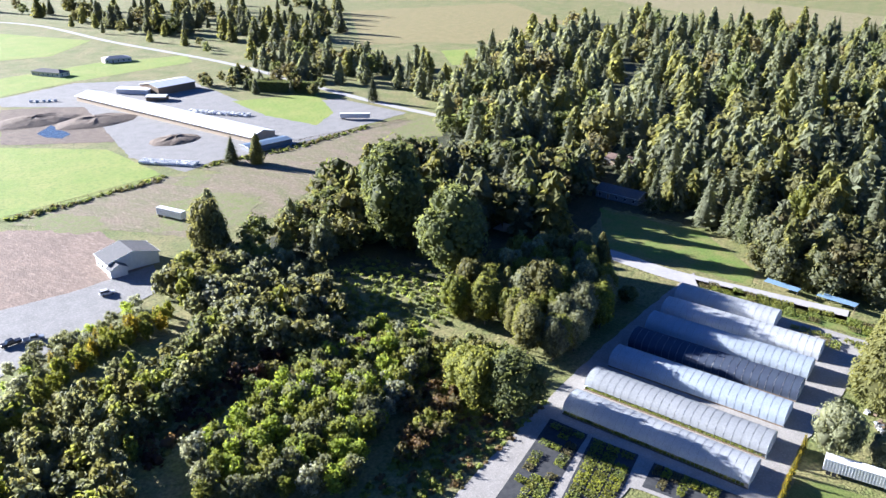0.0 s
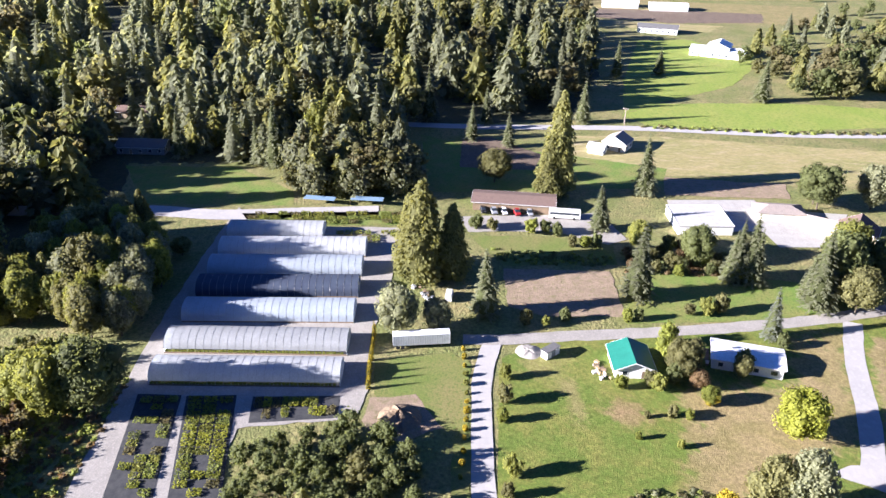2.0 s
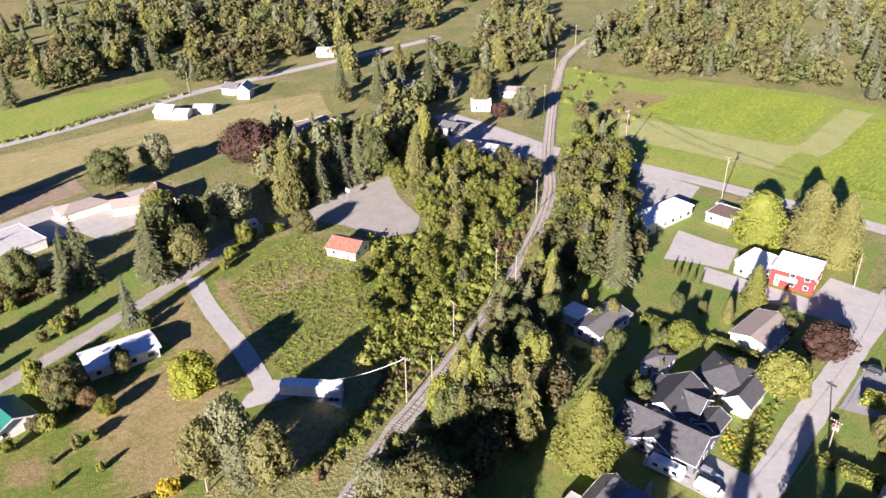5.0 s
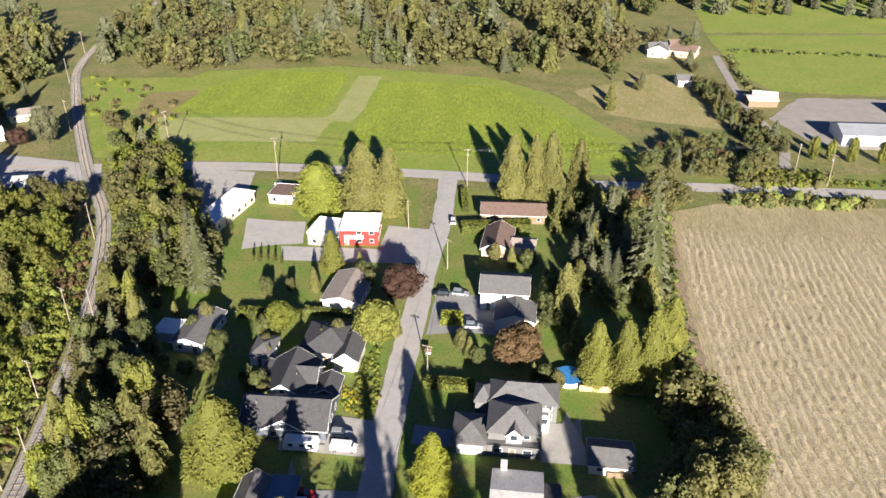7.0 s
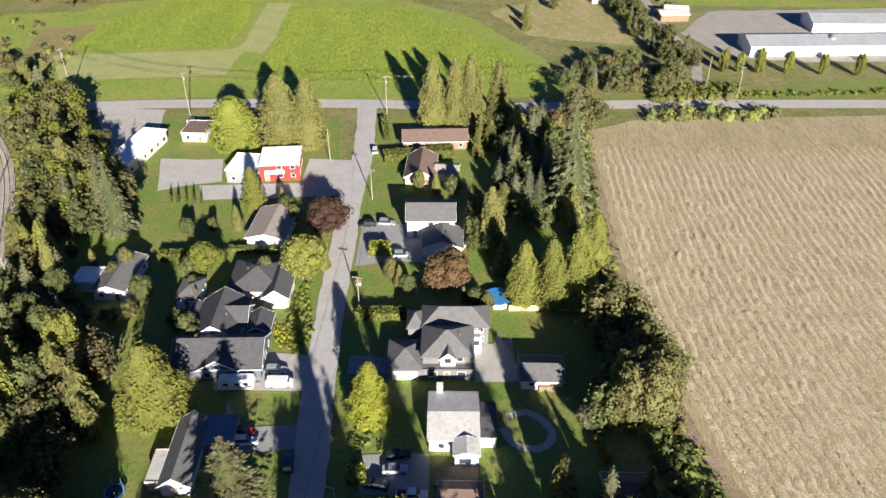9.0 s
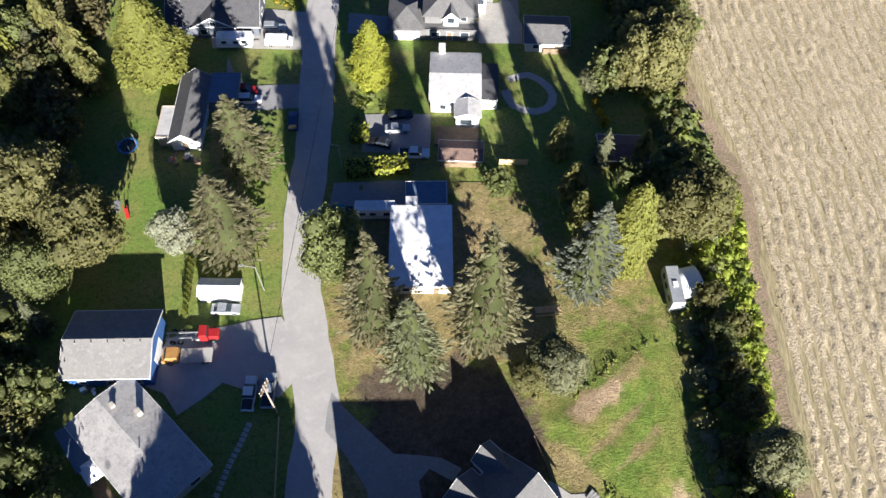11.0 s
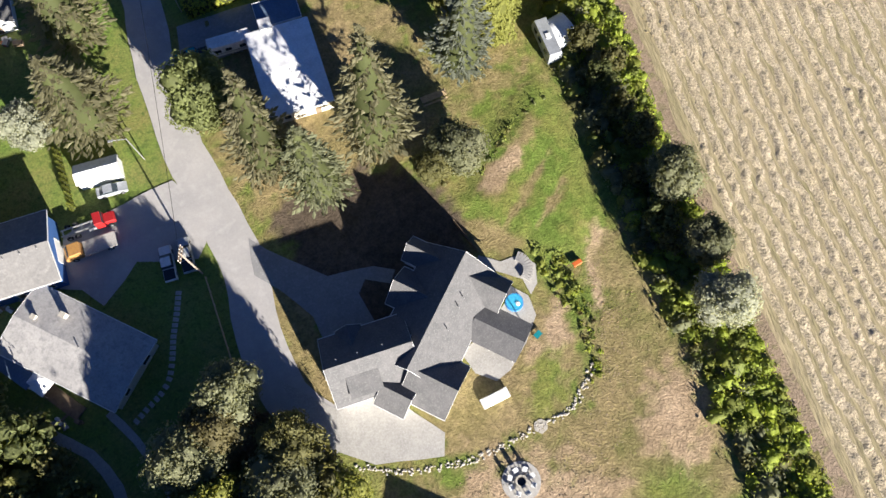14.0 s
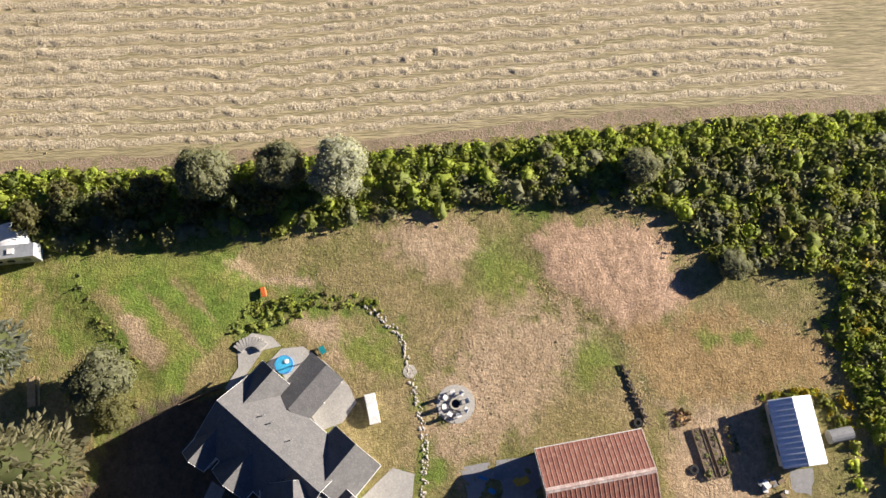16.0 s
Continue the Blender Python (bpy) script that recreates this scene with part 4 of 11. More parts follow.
def opening(parent, rect, side, along, sill, width, height, what, trim):
    """A framed window or a door set on a wall."""
    x0, y0, x1, y1 = rect
    m = {"s": Matrix.Translation((x0 + along, y0, 0)), "n": Matrix.Translation((x1 - along, y1, 0)) @ Matrix.Rotation(math.pi, 4, "Z"),
         "e": Matrix.Translation((x1, y0 + along, 0)) @ Matrix.Rotation(math.pi / 2, 4, "Z"), "w": Matrix.Translation((x0, y1 - along, 0)) @ Matrix.Rotation(-math.pi / 2, 4, "Z")}[side]
    bm = bmesh.new()
    f = 0.09
    for q in ((-width / 2 - f, sill - f, width / 2 + f, sill), (-width / 2 - f, sill + height, width / 2 + f, sill + height + f), (-width / 2 - f, sill, -width / 2, sill + height), (width / 2, sill, width / 2 + f, sill + height)):
        box(bm, q[0], -0.06, q[1], q[2], 0.02, q[3], m)
    if what == "window":
        w = part("window", bm, trim, parent)
        part("pane", boxed(-width / 2, -0.025, sill, width / 2, 0.02, sill + height, m), M["glass"], w, "dark reflecting glass")
    else:
        w = part("door_frame", bm, trim, parent)
        part(what, boxed(-width / 2, -0.035, sill, width / 2, 0.02, sill + height, m), M["white"] if what == "garage_door" else M["wood"], w)


def chimney(parent, x, y, z0, z1, s=0.4, mat=None):
    bm = boxed(x - s, y - s, z0, x + s, y + s, z1)
    box(bm, x - s - 0.08, y - s - 0.08, z1 + 0.002, x + s + 0.08, y + s + 0.08, z1 + 0.12)
    part("chimney", bm, mat or M["stone"], parent)


def vent(parent, x, y, z):
    bm = tube(bmesh.new(), (x, y, z - 0.3), (x, y, z + 0.4), 0.08)
    part("vent_pipe", bm, M["metal"], parent)


# ---- ground ----
bm = bmesh.new()
bmesh.ops.create_grid(bm, x_segments=8, y_segments=8, size=4200)
tagged(link("ground", bm, M["ground"]), "rough grass and weeds over flat valley land", "ground", "", "structure")

# fields and lawns
EDGE = [(46.3, 232.0), (43.2, 174.0), (43.6, 136.0), (46.0, 104.0), (52.0, 80.0), (50.7, 61.6), (50.4, 40.0), (50.0, 21.0), (51.2, 0.0), (53.2, -37.5), (53.2, -75.5), (54, -200)]
patch("field_1", EDGE + [(620, -200), (620, 290), (296.8, 244.8), (153.1, 243.9), (64.0, 240.4)], 0.10, M["stubble"], "harvested straw stubble field with cut rows", 0.5, "field")
ribbon("field_margin", EDGE, 3.0, 0.14, M["bare"], "bare earth strip along the stubble field", 1.0, "field margin")
patch("meadow_1", [(-182.7, 324.1), (-165.4, 376.2), (-99.2, 392.9), (-17.5, 379.2), (12.6, 352.8), (47.8, 283.5), (40.6, 261.0), (-17.0, 258.2), (-93.1, 260.3), (-139.6, 258.3), (-163.1, 277.8)], 0.05, M["pasture"], "pale green grass round the crop field", 1.5, "meadow")
patch("crop_1", [(-156.5, 311.4), (-154.5, 347.3), (-135.4, 378.6), (-96.8, 381.7), (-90.6, 376.7), (-89.0, 334.0), (-92.0, 315.2), (-124.7, 312.2)], 0.10, M["crop"], "bright green low crop", 1.0, "crop")
patch("crop_2", [(-71.8, 367.8), (-17.0, 366.8), (4.5, 340.3), (27.3, 302.9), (41.6, 277.6), (-17.8, 274.5), (-74.0, 276.5), (-71.4, 307.9), (-74.5, 337.7)], 0.10, M["crop"], "bright green leafy crop in rows", 1.0, "crop")
patch("crop_3", [(-159.5, 304.6), (-91.0, 311.0), (-82.4, 315.1), (-84.1, 282.5), (-145.7, 277.5)], 0.10, M["pale"], "mown green strip before the crop", 1.0, "crop")
ribbon("field_track", [(-79.4, 376.5), (-79.1, 345.9), (-78.5, 322.3), (-80.8, 308.0)], 12, 0.13, M["pale"], "dry grass track between crops", 1.0, "track")
patch("meadow_2", [(21.0, 361.5), (63.4, 394.9), (81.1, 351.6), (90.0, 312.2), (55.4, 320.0), (36.7, 327.9)], 0.05, M["hay"], "dry grass round the farm", 2.0, "meadow")
patch("pasture_1", [(103.4, 482.0), (219.2, 494.5), (246.9, 431.0), (283.7, 375.3), (195.6, 365.6), (115.2, 370.9), (105.2, 399.4), (105.0, 440.4)], 0.06, M["pasture"], "bright green pasture behind the poultry barns", 1.5, "pasture")
patch("pasture_2", [(116.9, 647.6), (603.9, 716.1), (400.1, 453.6), (228.1, 499.1), (104.8, 489.5)], 0.05, M["pasture"], "distant green pasture", 3, "pasture")
patch("pasture_3", [(44.5, 259.4), (87.1, 265.7), (170.5, 278.6), (243.9, 280.5), (229.3, 259.9), (160.8, 259.3), (84.7, 256.7)], 0.05, M["lush"], "green verge beside the road", 1.0, "verge")
patch("farm_yard", [(103.2, 330.6), (123.5, 361.4), (172.8, 363.2), (251.7, 368.2), (255.0, 295.9), (140.3, 294.5), (112.9, 301.5)], 0.09, M["gravel"], "pale gravel yard of the poultry farm", 1.0, "yard")

# house plots along the street
patch("lawn_1", [(-25.1, 244.4), (41.7, 239.8)] + EDGE[:9] + [(38, 12), (28, 16), (21.5, 4.3), (12.5, 1.6), (-13, 3), (-17.0, 20.2), (-19.1, 39.1), (-21.3, 70.6), (-20.9, 104.8), (-24.0, 140.8), (-23.2, 189.9)], 0.05, M["lush"], "green lawns of the house plots", 0.8, "lawn")
patch("lawn_2", [(-35.8, 244.6), (-94.7, 245.4), (-97.9, 200.7), (-95.5, 159.7), (-93.7, 129.7), (-78.8, 86.6), (-65.0, 47.6), (-66.3, 44.6), (-58.0, 2.4), (-13.5, 3.2), (-19.4, 20.1), (-21.7, 39.0), (-26.8, 70.5), (-26.3, 104.9), (-27.9, 140.9), (-29.6, 189.9)], 0.05, M["lush"], "shaded lawns of the house plots", 0.8, "lawn")
ribbon("dry_strip", [(10.9, 78.9), (13.0, 66.0), (16.4, 52.9)], 4.0, 0.09, M["dry"], "sunburnt strip of lawn", 1.0, "lawn")

def lattice(x, y, sx, sy, rng):
    """Soft random heights, cells sx by sy."""
    u, v = x / sx, y / sy
    u, v = u - u.min(), v - v.min()
    g = rng.random((int(u.max()) + 3, int(v.max()) + 3))
    i, j = u.astype(int), v.astype(int)
    a, b = u - i, v - j
    a, b = a * a * (3 - 2 * a), b * b * (3 - 2 * b)
    return (g[i, j] * (1 - a) + g[i + 1, j] * a) * (1 - b) + (g[i, j + 1] * (1 - a) + g[i + 1, j + 1] * a) * b


def edge_distance(poly, x, y):
    """How far inside an outline each place lies (negative outside)."""
    d = np.full(len(x), 1e9)
    for (x0, y0), (x1, y1) in zip(poly, list(poly[1:]) + [poly[0]]):
        k = np.clip(((x - x0) * (x1 - x0) + (y - y0) * (y1 - y0)) / max((x1 - x0) ** 2 + (y1 - y0) ** 2, 1e-6), 0, 1)
        d = np.minimum(d, np.hypot(x - x0 - k * (x1 - x0), y - y0 - k * (y1 - y0)))
    return np.where(inside(poly, x, y), d, -d)


def plot_material():
    """Bare and grassy ground: colour from the sheet's own soil and grass cover, with grain and crumbs."""
    m = bpy.data.materials.new("grown_over_earth")
    m.use_nodes = True
    n, l = m.node_tree.nodes, m.node_tree.links
    p = n["Principled BSDF"]
    p.inputs["Roughness"].default_value, p.inputs["Specular IOR Level"].default_value = 0.95, 0.15
    at = n.new("ShaderNodeAttribute")
    at.attribute_name = "cover"
    co = n.new("ShaderNodeTexCoord").outputs["Object"]
    col = at.outputs["Color"]
    for scale, lo, hi in ((0.9, 0.72, 1.22), (3.2, 0.70, 1.28)):
        t = n.new("ShaderNodeTexNoise")
        t.inputs["Scale"].default_value, t.inputs["Detail"].default_value, t.inputs["Roughness"].default_value = scale, 5, 0.65
        l.new(co, t.inputs["Vector"])
        r = n.new("ShaderNodeMapRange")
        r.inputs[1].default_value, r.inputs[2].default_value, r.inputs[3].default_value, r.inputs[4].default_value = 0.32, 0.68, lo, hi
        l.new(t.outputs["Fac"], r.inputs[0])
        h = n.new("ShaderNodeHueSaturation")
        l.new(r.outputs[0], h.inputs["Value"])
        l.new(col, h.inputs["Color"])
        col = h.outputs[0]
    l.new(col, p.inputs["Base Color"])
    b = n.new("ShaderNodeBump")
    b.inputs["Strength"].default_value, b.inputs["Distance"].default_value = 1.0, 0.19
    l.new(t.outputs["Fac"], b.inputs["Height"])
    l.new(b.outputs[0], p.inputs["Normal"])
    return m


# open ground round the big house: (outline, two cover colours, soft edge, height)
GREEN, MOSS, TAN, EARTH, PINK, SHADE_SOIL, OCHRE = ((0.135, 0.195, 0.035), (0.195, 0.205, 0.052)), ((0.175, 0.165, 0.058), (0.265, 0.210, 0.100)), ((0.285, 0.220, 0.110), (0.225, 0.185, 0.078)), ((0.430, 0.318, 0.205), (0.340, 0.250, 0.150)), ((0.470, 0.320, 0.215), (0.340, 0.230, 0.145)), ((0.085, 0.066, 0.048), (0.120, 0.092, 0.064)), ((0.330, 0.230, 0.110), (0.270, 0.185, 0.085))
PLOT = [
    ([(-18, 72), (9, 82), (16, 63), (21, 52), (15, 46), (-6, 44), (-14, 42), (-19, 50)], TAN, 3.0, 0.0),
    ([(8, 80), (14, 79), (17, 63), (31, 58), (34, 53), (12, 52), (10, 56)], MOSS, 2.0, 0.0),
    # brown soil darkened by the house's cast shadow, painted in along its outline
    ([(-13.5, 43.5), (-6, 46), (2.9, 47.6), (11.4, 42.5), (15.3, 34.5), (14, 27), (3, 28), (-3, 22), (-10, 26), (-10.9, 38)], SHADE_SOIL, 1.2, 0.0),
    ([(-16.5, 34), (-12.5, 33.5), (-9.9, 28.5), (-9.8, 13), (-12.2, 14), (-15, 23)], TAN, 0.8, 0.0),
    ([(-3.5, 29.5), (1.5, 30.5), (4, 24), (-2.5, 22)], SHADE_SOIL, 0.5, 0.0),
    ([(32.4, 53.5), (34.0, 51.1), (35.4, 42.0), (34.4, 28.8), (30.5, 24.6), (25.4, 25.4), (21.6, 30.3), (17.9, 34.2), (15.7, 37.3), (19.9, 40.6), (21.8, 44.7), (27.0, 49.0)], GREEN, 1.5, 0.4),
    ([(29.8, 47.2), (30.1, 44.8), (25.6, 40.9), (20.9, 37.1), (18.1, 38.1), (19.9, 41.4), (24.2, 43.6)], TAN, 0.9, 0.15),
    ([(26.7, 43.8), (27.0, 41.7), (21.3, 37.9), (18.5, 38.6), (21.6, 41.5)], EARTH, 0.7, -0.1),
    ([(30.9, 41.7), (31.1, 40.7), (24.4, 34.0), (20.0, 31.5), (23.4, 34.9), (26.3, 38.1)], TAN, 0.5, -0.15),
    ([(31.3, 37.0), (31.6, 36.0), (28.5, 32.0), (24.0, 29.5), (27.2, 33.2)], TAN, 0.5, -0.15),
    ([(15.5, 34.9), (19.4, 32.6), (22.3, 28.7), (19.0, 27.8), (14.5, 29.6)], TAN, 1.0, 0.0),
    ([(33, 26), (40, 26), (40, -40), (30, -88), (-28, -88), (-24, -10), (-3, -0.6), (12.5, 1.6), (21.5, 4.3), (27, 15.6)], MOSS, 2.0, 0.0),
    ([(34.2, 28.6), (34.6, 26.7), (32.4, 22.6), (30.6, 15.0), (28.6, 15.6), (29.9, 23.0), (32.4, 27.1)], EARTH, 0.8, -0.05),
    ([(32.5, 15.5), (30.8, 3.9), (25.2, -3.3), (23.2, -8.9), (16.7, -6.7), (16.2, -1.9), (20.5, 1.1), (24.0, 4.2), (27.8, 10.6), (28.6, 15.6)], TAN, 1.8, 0.0),
    ([(24.8, 20.0), (25.6, 15.6), (24.4, 9.1), (20.7, 4.4), (15.7, 1.8), (4.7, 1.7), (2, 3), (2, 9), (8.5, 13), (18.2, 18)], TAN, 1.0, 0.0),
    ([(22.1, 13.3), (22.6, 8.4), (20.0, 5.2), (16.7, 4.6), (16.9, 8.6), (18.8, 12.5)], GREEN, 1.8, 0.0),
    ([(25.0, 18.9), (24.6, 13.2), (21.3, 12.5), (18.2, 15.0), (17.1, 11.8), (19.6, 12.5), (21.6, 17.3)], EARTH, 0.9, 0.0),
    ([(34.5, -6.5), (33.2, -13.2), (30.3, -17.1), (26.0, -17.5), (24.6, -12.4), (26.6, -8.4)], GREEN, 2.5, 0.0),
    ([(35.8, 25.5), (38.7, 15.4), (38.9, 5.1), (37.4, -3.3), (34.3, 3.7), (32.5, 15.5), (32.2, 23.8)], MOSS, 2.5, 0.0),
    ([(37.9, 4.3), (38.4, -1.7), (35.3, -9.1), (30.1, -7.0), (29.6, -1.1), (33.4, 3.7)], EARTH, 2.2, 0.1),
    ([(34.8, -16.3), (36.2, -22.0), (35.9, -34.0), (31.6, -37.7), (24.6, -38.7), (21.3, -36.9), (19.4, -28.3), (22.1, -25.3), (25.8, -20.8), (28.5, -17.8)], PINK, 1.3, 0.2),
    ([(17.0, -1.9), (23.2, -8.1), (25.1, -17.4), (22.2, -23.7), (18.8, -24.9), (12.6, -19.3), (8.2, -15.6), (2.8, -4.8), (4.6, -0.3), (12.3, -0.8)], EARTH, 3.0, 0.0),
    ([(19.4, -27.5), (21.5, -41.0), (17.6, -59.5), (10.0, -57.8), (7.7, -45.2), (8.6, -31.6), (15.1, -28.2)], OCHRE, 1.6, 0.08),
    ([(17.3, -21.5), (18.8, -24.9), (15.3, -27.7), (10.6, -26.7), (10.8, -22.3), (14.2, -20.3)], GREEN, 2.0, 0.05),
    ([(18.2, -38.9), (18.9, -47.3), (16.8, -47.7), (16.7, -40.3)], GREEN, 1.0, 0.05),
    ([(8.2, -15.6), (14.3, -30.0), (8.6, -33.4), (3.9, -32.5), (4.4, -15.2)], TAN, 1.5, 0.0),
    ([(8.5, -33.2), (7.7, -46.0), (-2.3, -45.7), (-8.3, -40.6), (-8.6, -31.3)], EARTH, 1.2, 0.0)]


def blended_ground(name, label, span, step, keep, base, layers, seed, high=0.10, rough=1.0, rows=None):
    """A sheet of worn ground whose cover passes softly from one kind to the next."""
    rng = np.random.default_rng(seed)
    gx, gy = np.meshgrid(np.arange(span[0], span[1], step), np.arange(span[2], span[3], step), indexing="ij")
    x, y = gx.ravel(), gy.ravel()
    wide, mid, fine = (lattice(x, y, q, q, rng) for q in (4.0, 1.6, 0.7))
    blend = np.clip((0.5 * wide + 0.35 * mid + 0.3 * fine - 0.35) * 2.2, 0, 1)[:, None]

    def cover(pair):
        return np.array(pair[0]) * (1 - blend) + np.array(pair[1]) * blend

    col, z = cover(base), high + rough * (0.05 * mid + 0.03 * fine)
    for outline, pair, soft, lift in layers:
        d = edge_distance(outline, x, y)
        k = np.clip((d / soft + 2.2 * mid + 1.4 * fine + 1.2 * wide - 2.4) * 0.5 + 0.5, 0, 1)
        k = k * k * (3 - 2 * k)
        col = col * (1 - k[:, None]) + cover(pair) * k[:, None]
        z = z + lift * np.clip(d / 4 + 0.4, 0, 1)
    if rows:
        z = z + 0.14 * np.clip(edge_distance(rows, x, y), 0, 1) * np.abs(np.sin(1.9 * y + 0.5 * x + 3 * mid)) * fine
    use = inside(keep, x, y)
    i = np.arange(gx.size).reshape(gx.shape)
    f = np.stack([i[:-1, :-1], i[1:, :-1], i[1:, 1:], i[:-1, 1:]], -1).reshape(-1, 4)
    f = f[use[f].all(1)]
    ob = from_arrays(name, np.stack([x, y, z], 1), f, [WORN])
    a = ob.data.color_attributes.new("cover", "FLOAT_COLOR", "POINT")
    a.data.foreach_set("color", np.concatenate([col, np.ones((len(x), 1))], 1).astype(np.float32).ravel())
    tagged(ob, label, "ground", "", "structure")


WORN = plot_material()
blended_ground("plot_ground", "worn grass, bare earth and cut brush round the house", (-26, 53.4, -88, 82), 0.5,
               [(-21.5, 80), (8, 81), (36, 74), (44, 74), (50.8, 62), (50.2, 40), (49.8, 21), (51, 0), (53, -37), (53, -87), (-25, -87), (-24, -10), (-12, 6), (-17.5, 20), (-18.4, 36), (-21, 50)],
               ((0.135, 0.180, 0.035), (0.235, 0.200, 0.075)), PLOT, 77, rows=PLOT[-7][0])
LAWN = [
    ([(-147.1, 44.8), (-150.4, 70.0), (-169.5, 78.2), (-174.0, 91.7), (-148.3, 85.8), (-132.5, 80.5), (-121.2, 64.1), (-102.4, 41.0), (-113.1, 41.8), (-131.4, 43.5)], ((0.290, 0.225, 0.110), (0.235, 0.195, 0.080)), 2.5, 0.0),
    ([(-148.5, 17.0), (-148.3, 20.9), (-133.0, 22.7), (-133.5, 20.3)], ((0.260, 0.215, 0.090), (0.20, 0.19, 0.065)), 1.5, 0.0),
    ([(-140.5, 27.5), (-140.8, 33.0), (-136.5, 36.2), (-133.5, 32.3), (-135.0, 27.8)], ((0.285, 0.195, 0.105), (0.235, 0.185, 0.080)), 2.0, 0.0),
    ([(-158.5, 9.0), (-158.0, 21.0), (-150.0, 18.0), (-149.0, 9.5)], ((0.245, 0.215, 0.085), (0.20, 0.20, 0.055)), 2.0, 0.0),
    ([(-169.5, 99.7), (-178.4, 133.7), (-148.7, 136.2), (-129.6, 123.3), (-122.2, 107.9), (-121.1, 84.3), (-139.3, 86.9)], ((0.150, 0.195, 0.040), (0.215, 0.205, 0.070)), 2.0, 0.0),
    ([(-164.6, 104.0), (-160.0, 121.4), (-149.7, 120.9), (-153.7, 103.5)], ((0.330, 0.255, 0.150), (0.255, 0.205, 0.095)), 2.5, 0.0),
    ([(-173.0, 99.0), (-161.5, 94.0), (-142.5, 89.0), (-131.1, 85.4), (-131.0, 88.5), (-142.0, 92.0), (-161.0, 98.0), (-171.0, 103.0)], ((0.300, 0.225, 0.125), (0.235, 0.190, 0.085)), 1.0, 0.15)]
blended_ground("lawn_ground", "large mown lawn with dry patches and a weedy plot", (-182, -98, 0, 138), 0.7,
               [(-155.9, 3.7), (-162.6, 11.4), (-168, 26.5), (-172, 44), (-178, 71), (-186, 96), (-186, 112), (-178.4, 136), (-148.7, 137.5), (-127, 124.3), (-119, 107.9), (-118, 84), (-112, 62), (-99.5, 41), (-98.5, 3.5), (-130.0, 2.8)],
               ((0.118, 0.165, 0.030), (0.180, 0.185, 0.045)), LAWN, 78, 0.08, 0.4)

# nursery and farm side
patch("nursery_yard", [(-103.7, -78.8), (-127.0, -81.5), (-147.9, -83.6), (-172.5, -85.6), (-221.9, -87.1), (-238.6, -86.6), (-223.8, -79.2), (-227.0, -27.2), (-212.8, -25.3), (-201.5, -27.8), (-184.9, -27.3), (-162.1, -29.3), (-141.4, -26.7), (-130.9, -27.5), (-125.6, -52.2), (-105.9, -51.5), (-90.3, -51.1), (-88.4, -76.4)], 0.12, M["gravel"], "gravel yard between the greenhouses", 0.6, "yard")
patch("lawn_4", [(-152.5, -26.4), (-157.5, -8.2), (-154.3, -3.8), (-99.1, -1.1), (-98.9, -4.6), (-125.7, -6.2), (-139.4, -25.1)], 0.06, M["lawn"], "mown strip beside the lane", 0.8, "lawn")
patch("soil_heap_ground", [(-138.3, -26.2), (-140.2, -14.9), (-129.1, -8.9), (-122.9, -19.0), (-129.6, -26.1)], 0.09, M["bare"], "bare earth round the brush pile", 1.0, "ground")
patch("paddock", [(-201.4, 4.3), (-202.6, 35.9), (-177.7, 37.1), (-175.9, 14.9), (-180.0, 5.9)], 0.10, M["bare"], "sandy riding paddock", 0.6, "paddock")
patch("lawn_5", [(-223.2, -6.7), (-224.2, 38.6), (-207.1, 39.0), (-203.5, 4.3)], 0.07, M["lawn"], "grass strip above the paddock", 0.8, "lawn")
patch("lawn_6", [(-203.7, 41.1), (-200.8, 87.5), (-196.3, 111.0), (-188.5, 108.9), (-178.2, 70.0), (-174.1, 36.9)], 0.06, M["lush"], "grass verge along the drive", 0.8, "lawn")
patch("long_yard", [(-237.2, -11.1), (-243.6, 37.1), (-224.6, 44.0), (-220.1, 37.2), (-228.1, 20.8), (-225.7, -6.8)], 0.11, M["gravel"], "gravel yard before the long shed", 0.6, "yard")
patch("concrete_yard", [(-257.4, 62.5), (-260.1, 93.8), (-252.3, 94.5), (-250.0, 122.3), (-224.2, 108.9), (-222.7, 91.1), (-233.9, 89.1), (-231.5, 61.4)], 0.12, M["concrete"], "pale concrete yard", 0.2, "yard")
patch("lawn_7", [(-273.3, -142.3), (-275.3, -99.1), (-254.0, -71.5), (-241.2, -68.4), (-238.5, -121.7)], 0.06, M["lush"], "green lawn by the road", 1.0, "lawn")
patch("lawn_8", [(-320.7, -31.6), (-306.7, -10.1), (-303.7, 18.1), (-288.9, 68.3), (-268.3, 62.4), (-257.2, -22.4)], 0.06, M["lush"], "grass round the market garden", 1.0, "lawn")
patch("bare_strip", [(-279.2, 65.7), (-276.2, 109.9), (-262.4, 107.3), (-261.8, 62.4)], 0.09, M["bare"], "bare tilled strip", 0.8, "field")
patch("garden_rows", [(-318.2, -13.3), (-319.6, -1.0), (-300.1, 19.8), (-282.1, 16.8), (-283.3, -12.7)], 0.09, M["soil"], "tilled garden rows", 0.6, "garden")
patch("meadow_3", [(-324.8, 32.1), (-327.3, 67.4), (-315.9, 168.2), (-291.7, 241.9), (-261.6, 222.2), (-268.5, 170.6), (-280.5, 114.0), (-281.7, 64.0), (-292.6, 32.2)], 0.05, M["hay"], "yellowing hay meadow", 1.5, "meadow")
patch("pasture_4", [(-356.5, 60.3), (-377.4, 78.7), (-384.3, 142.1), (-377.4, 206.1), (-353.3, 198.5), (-340.7, 134.9), (-341.0, 70.5)], 0.06, M["pasture"], "green pasture beyond the road", 1.5, "pasture")
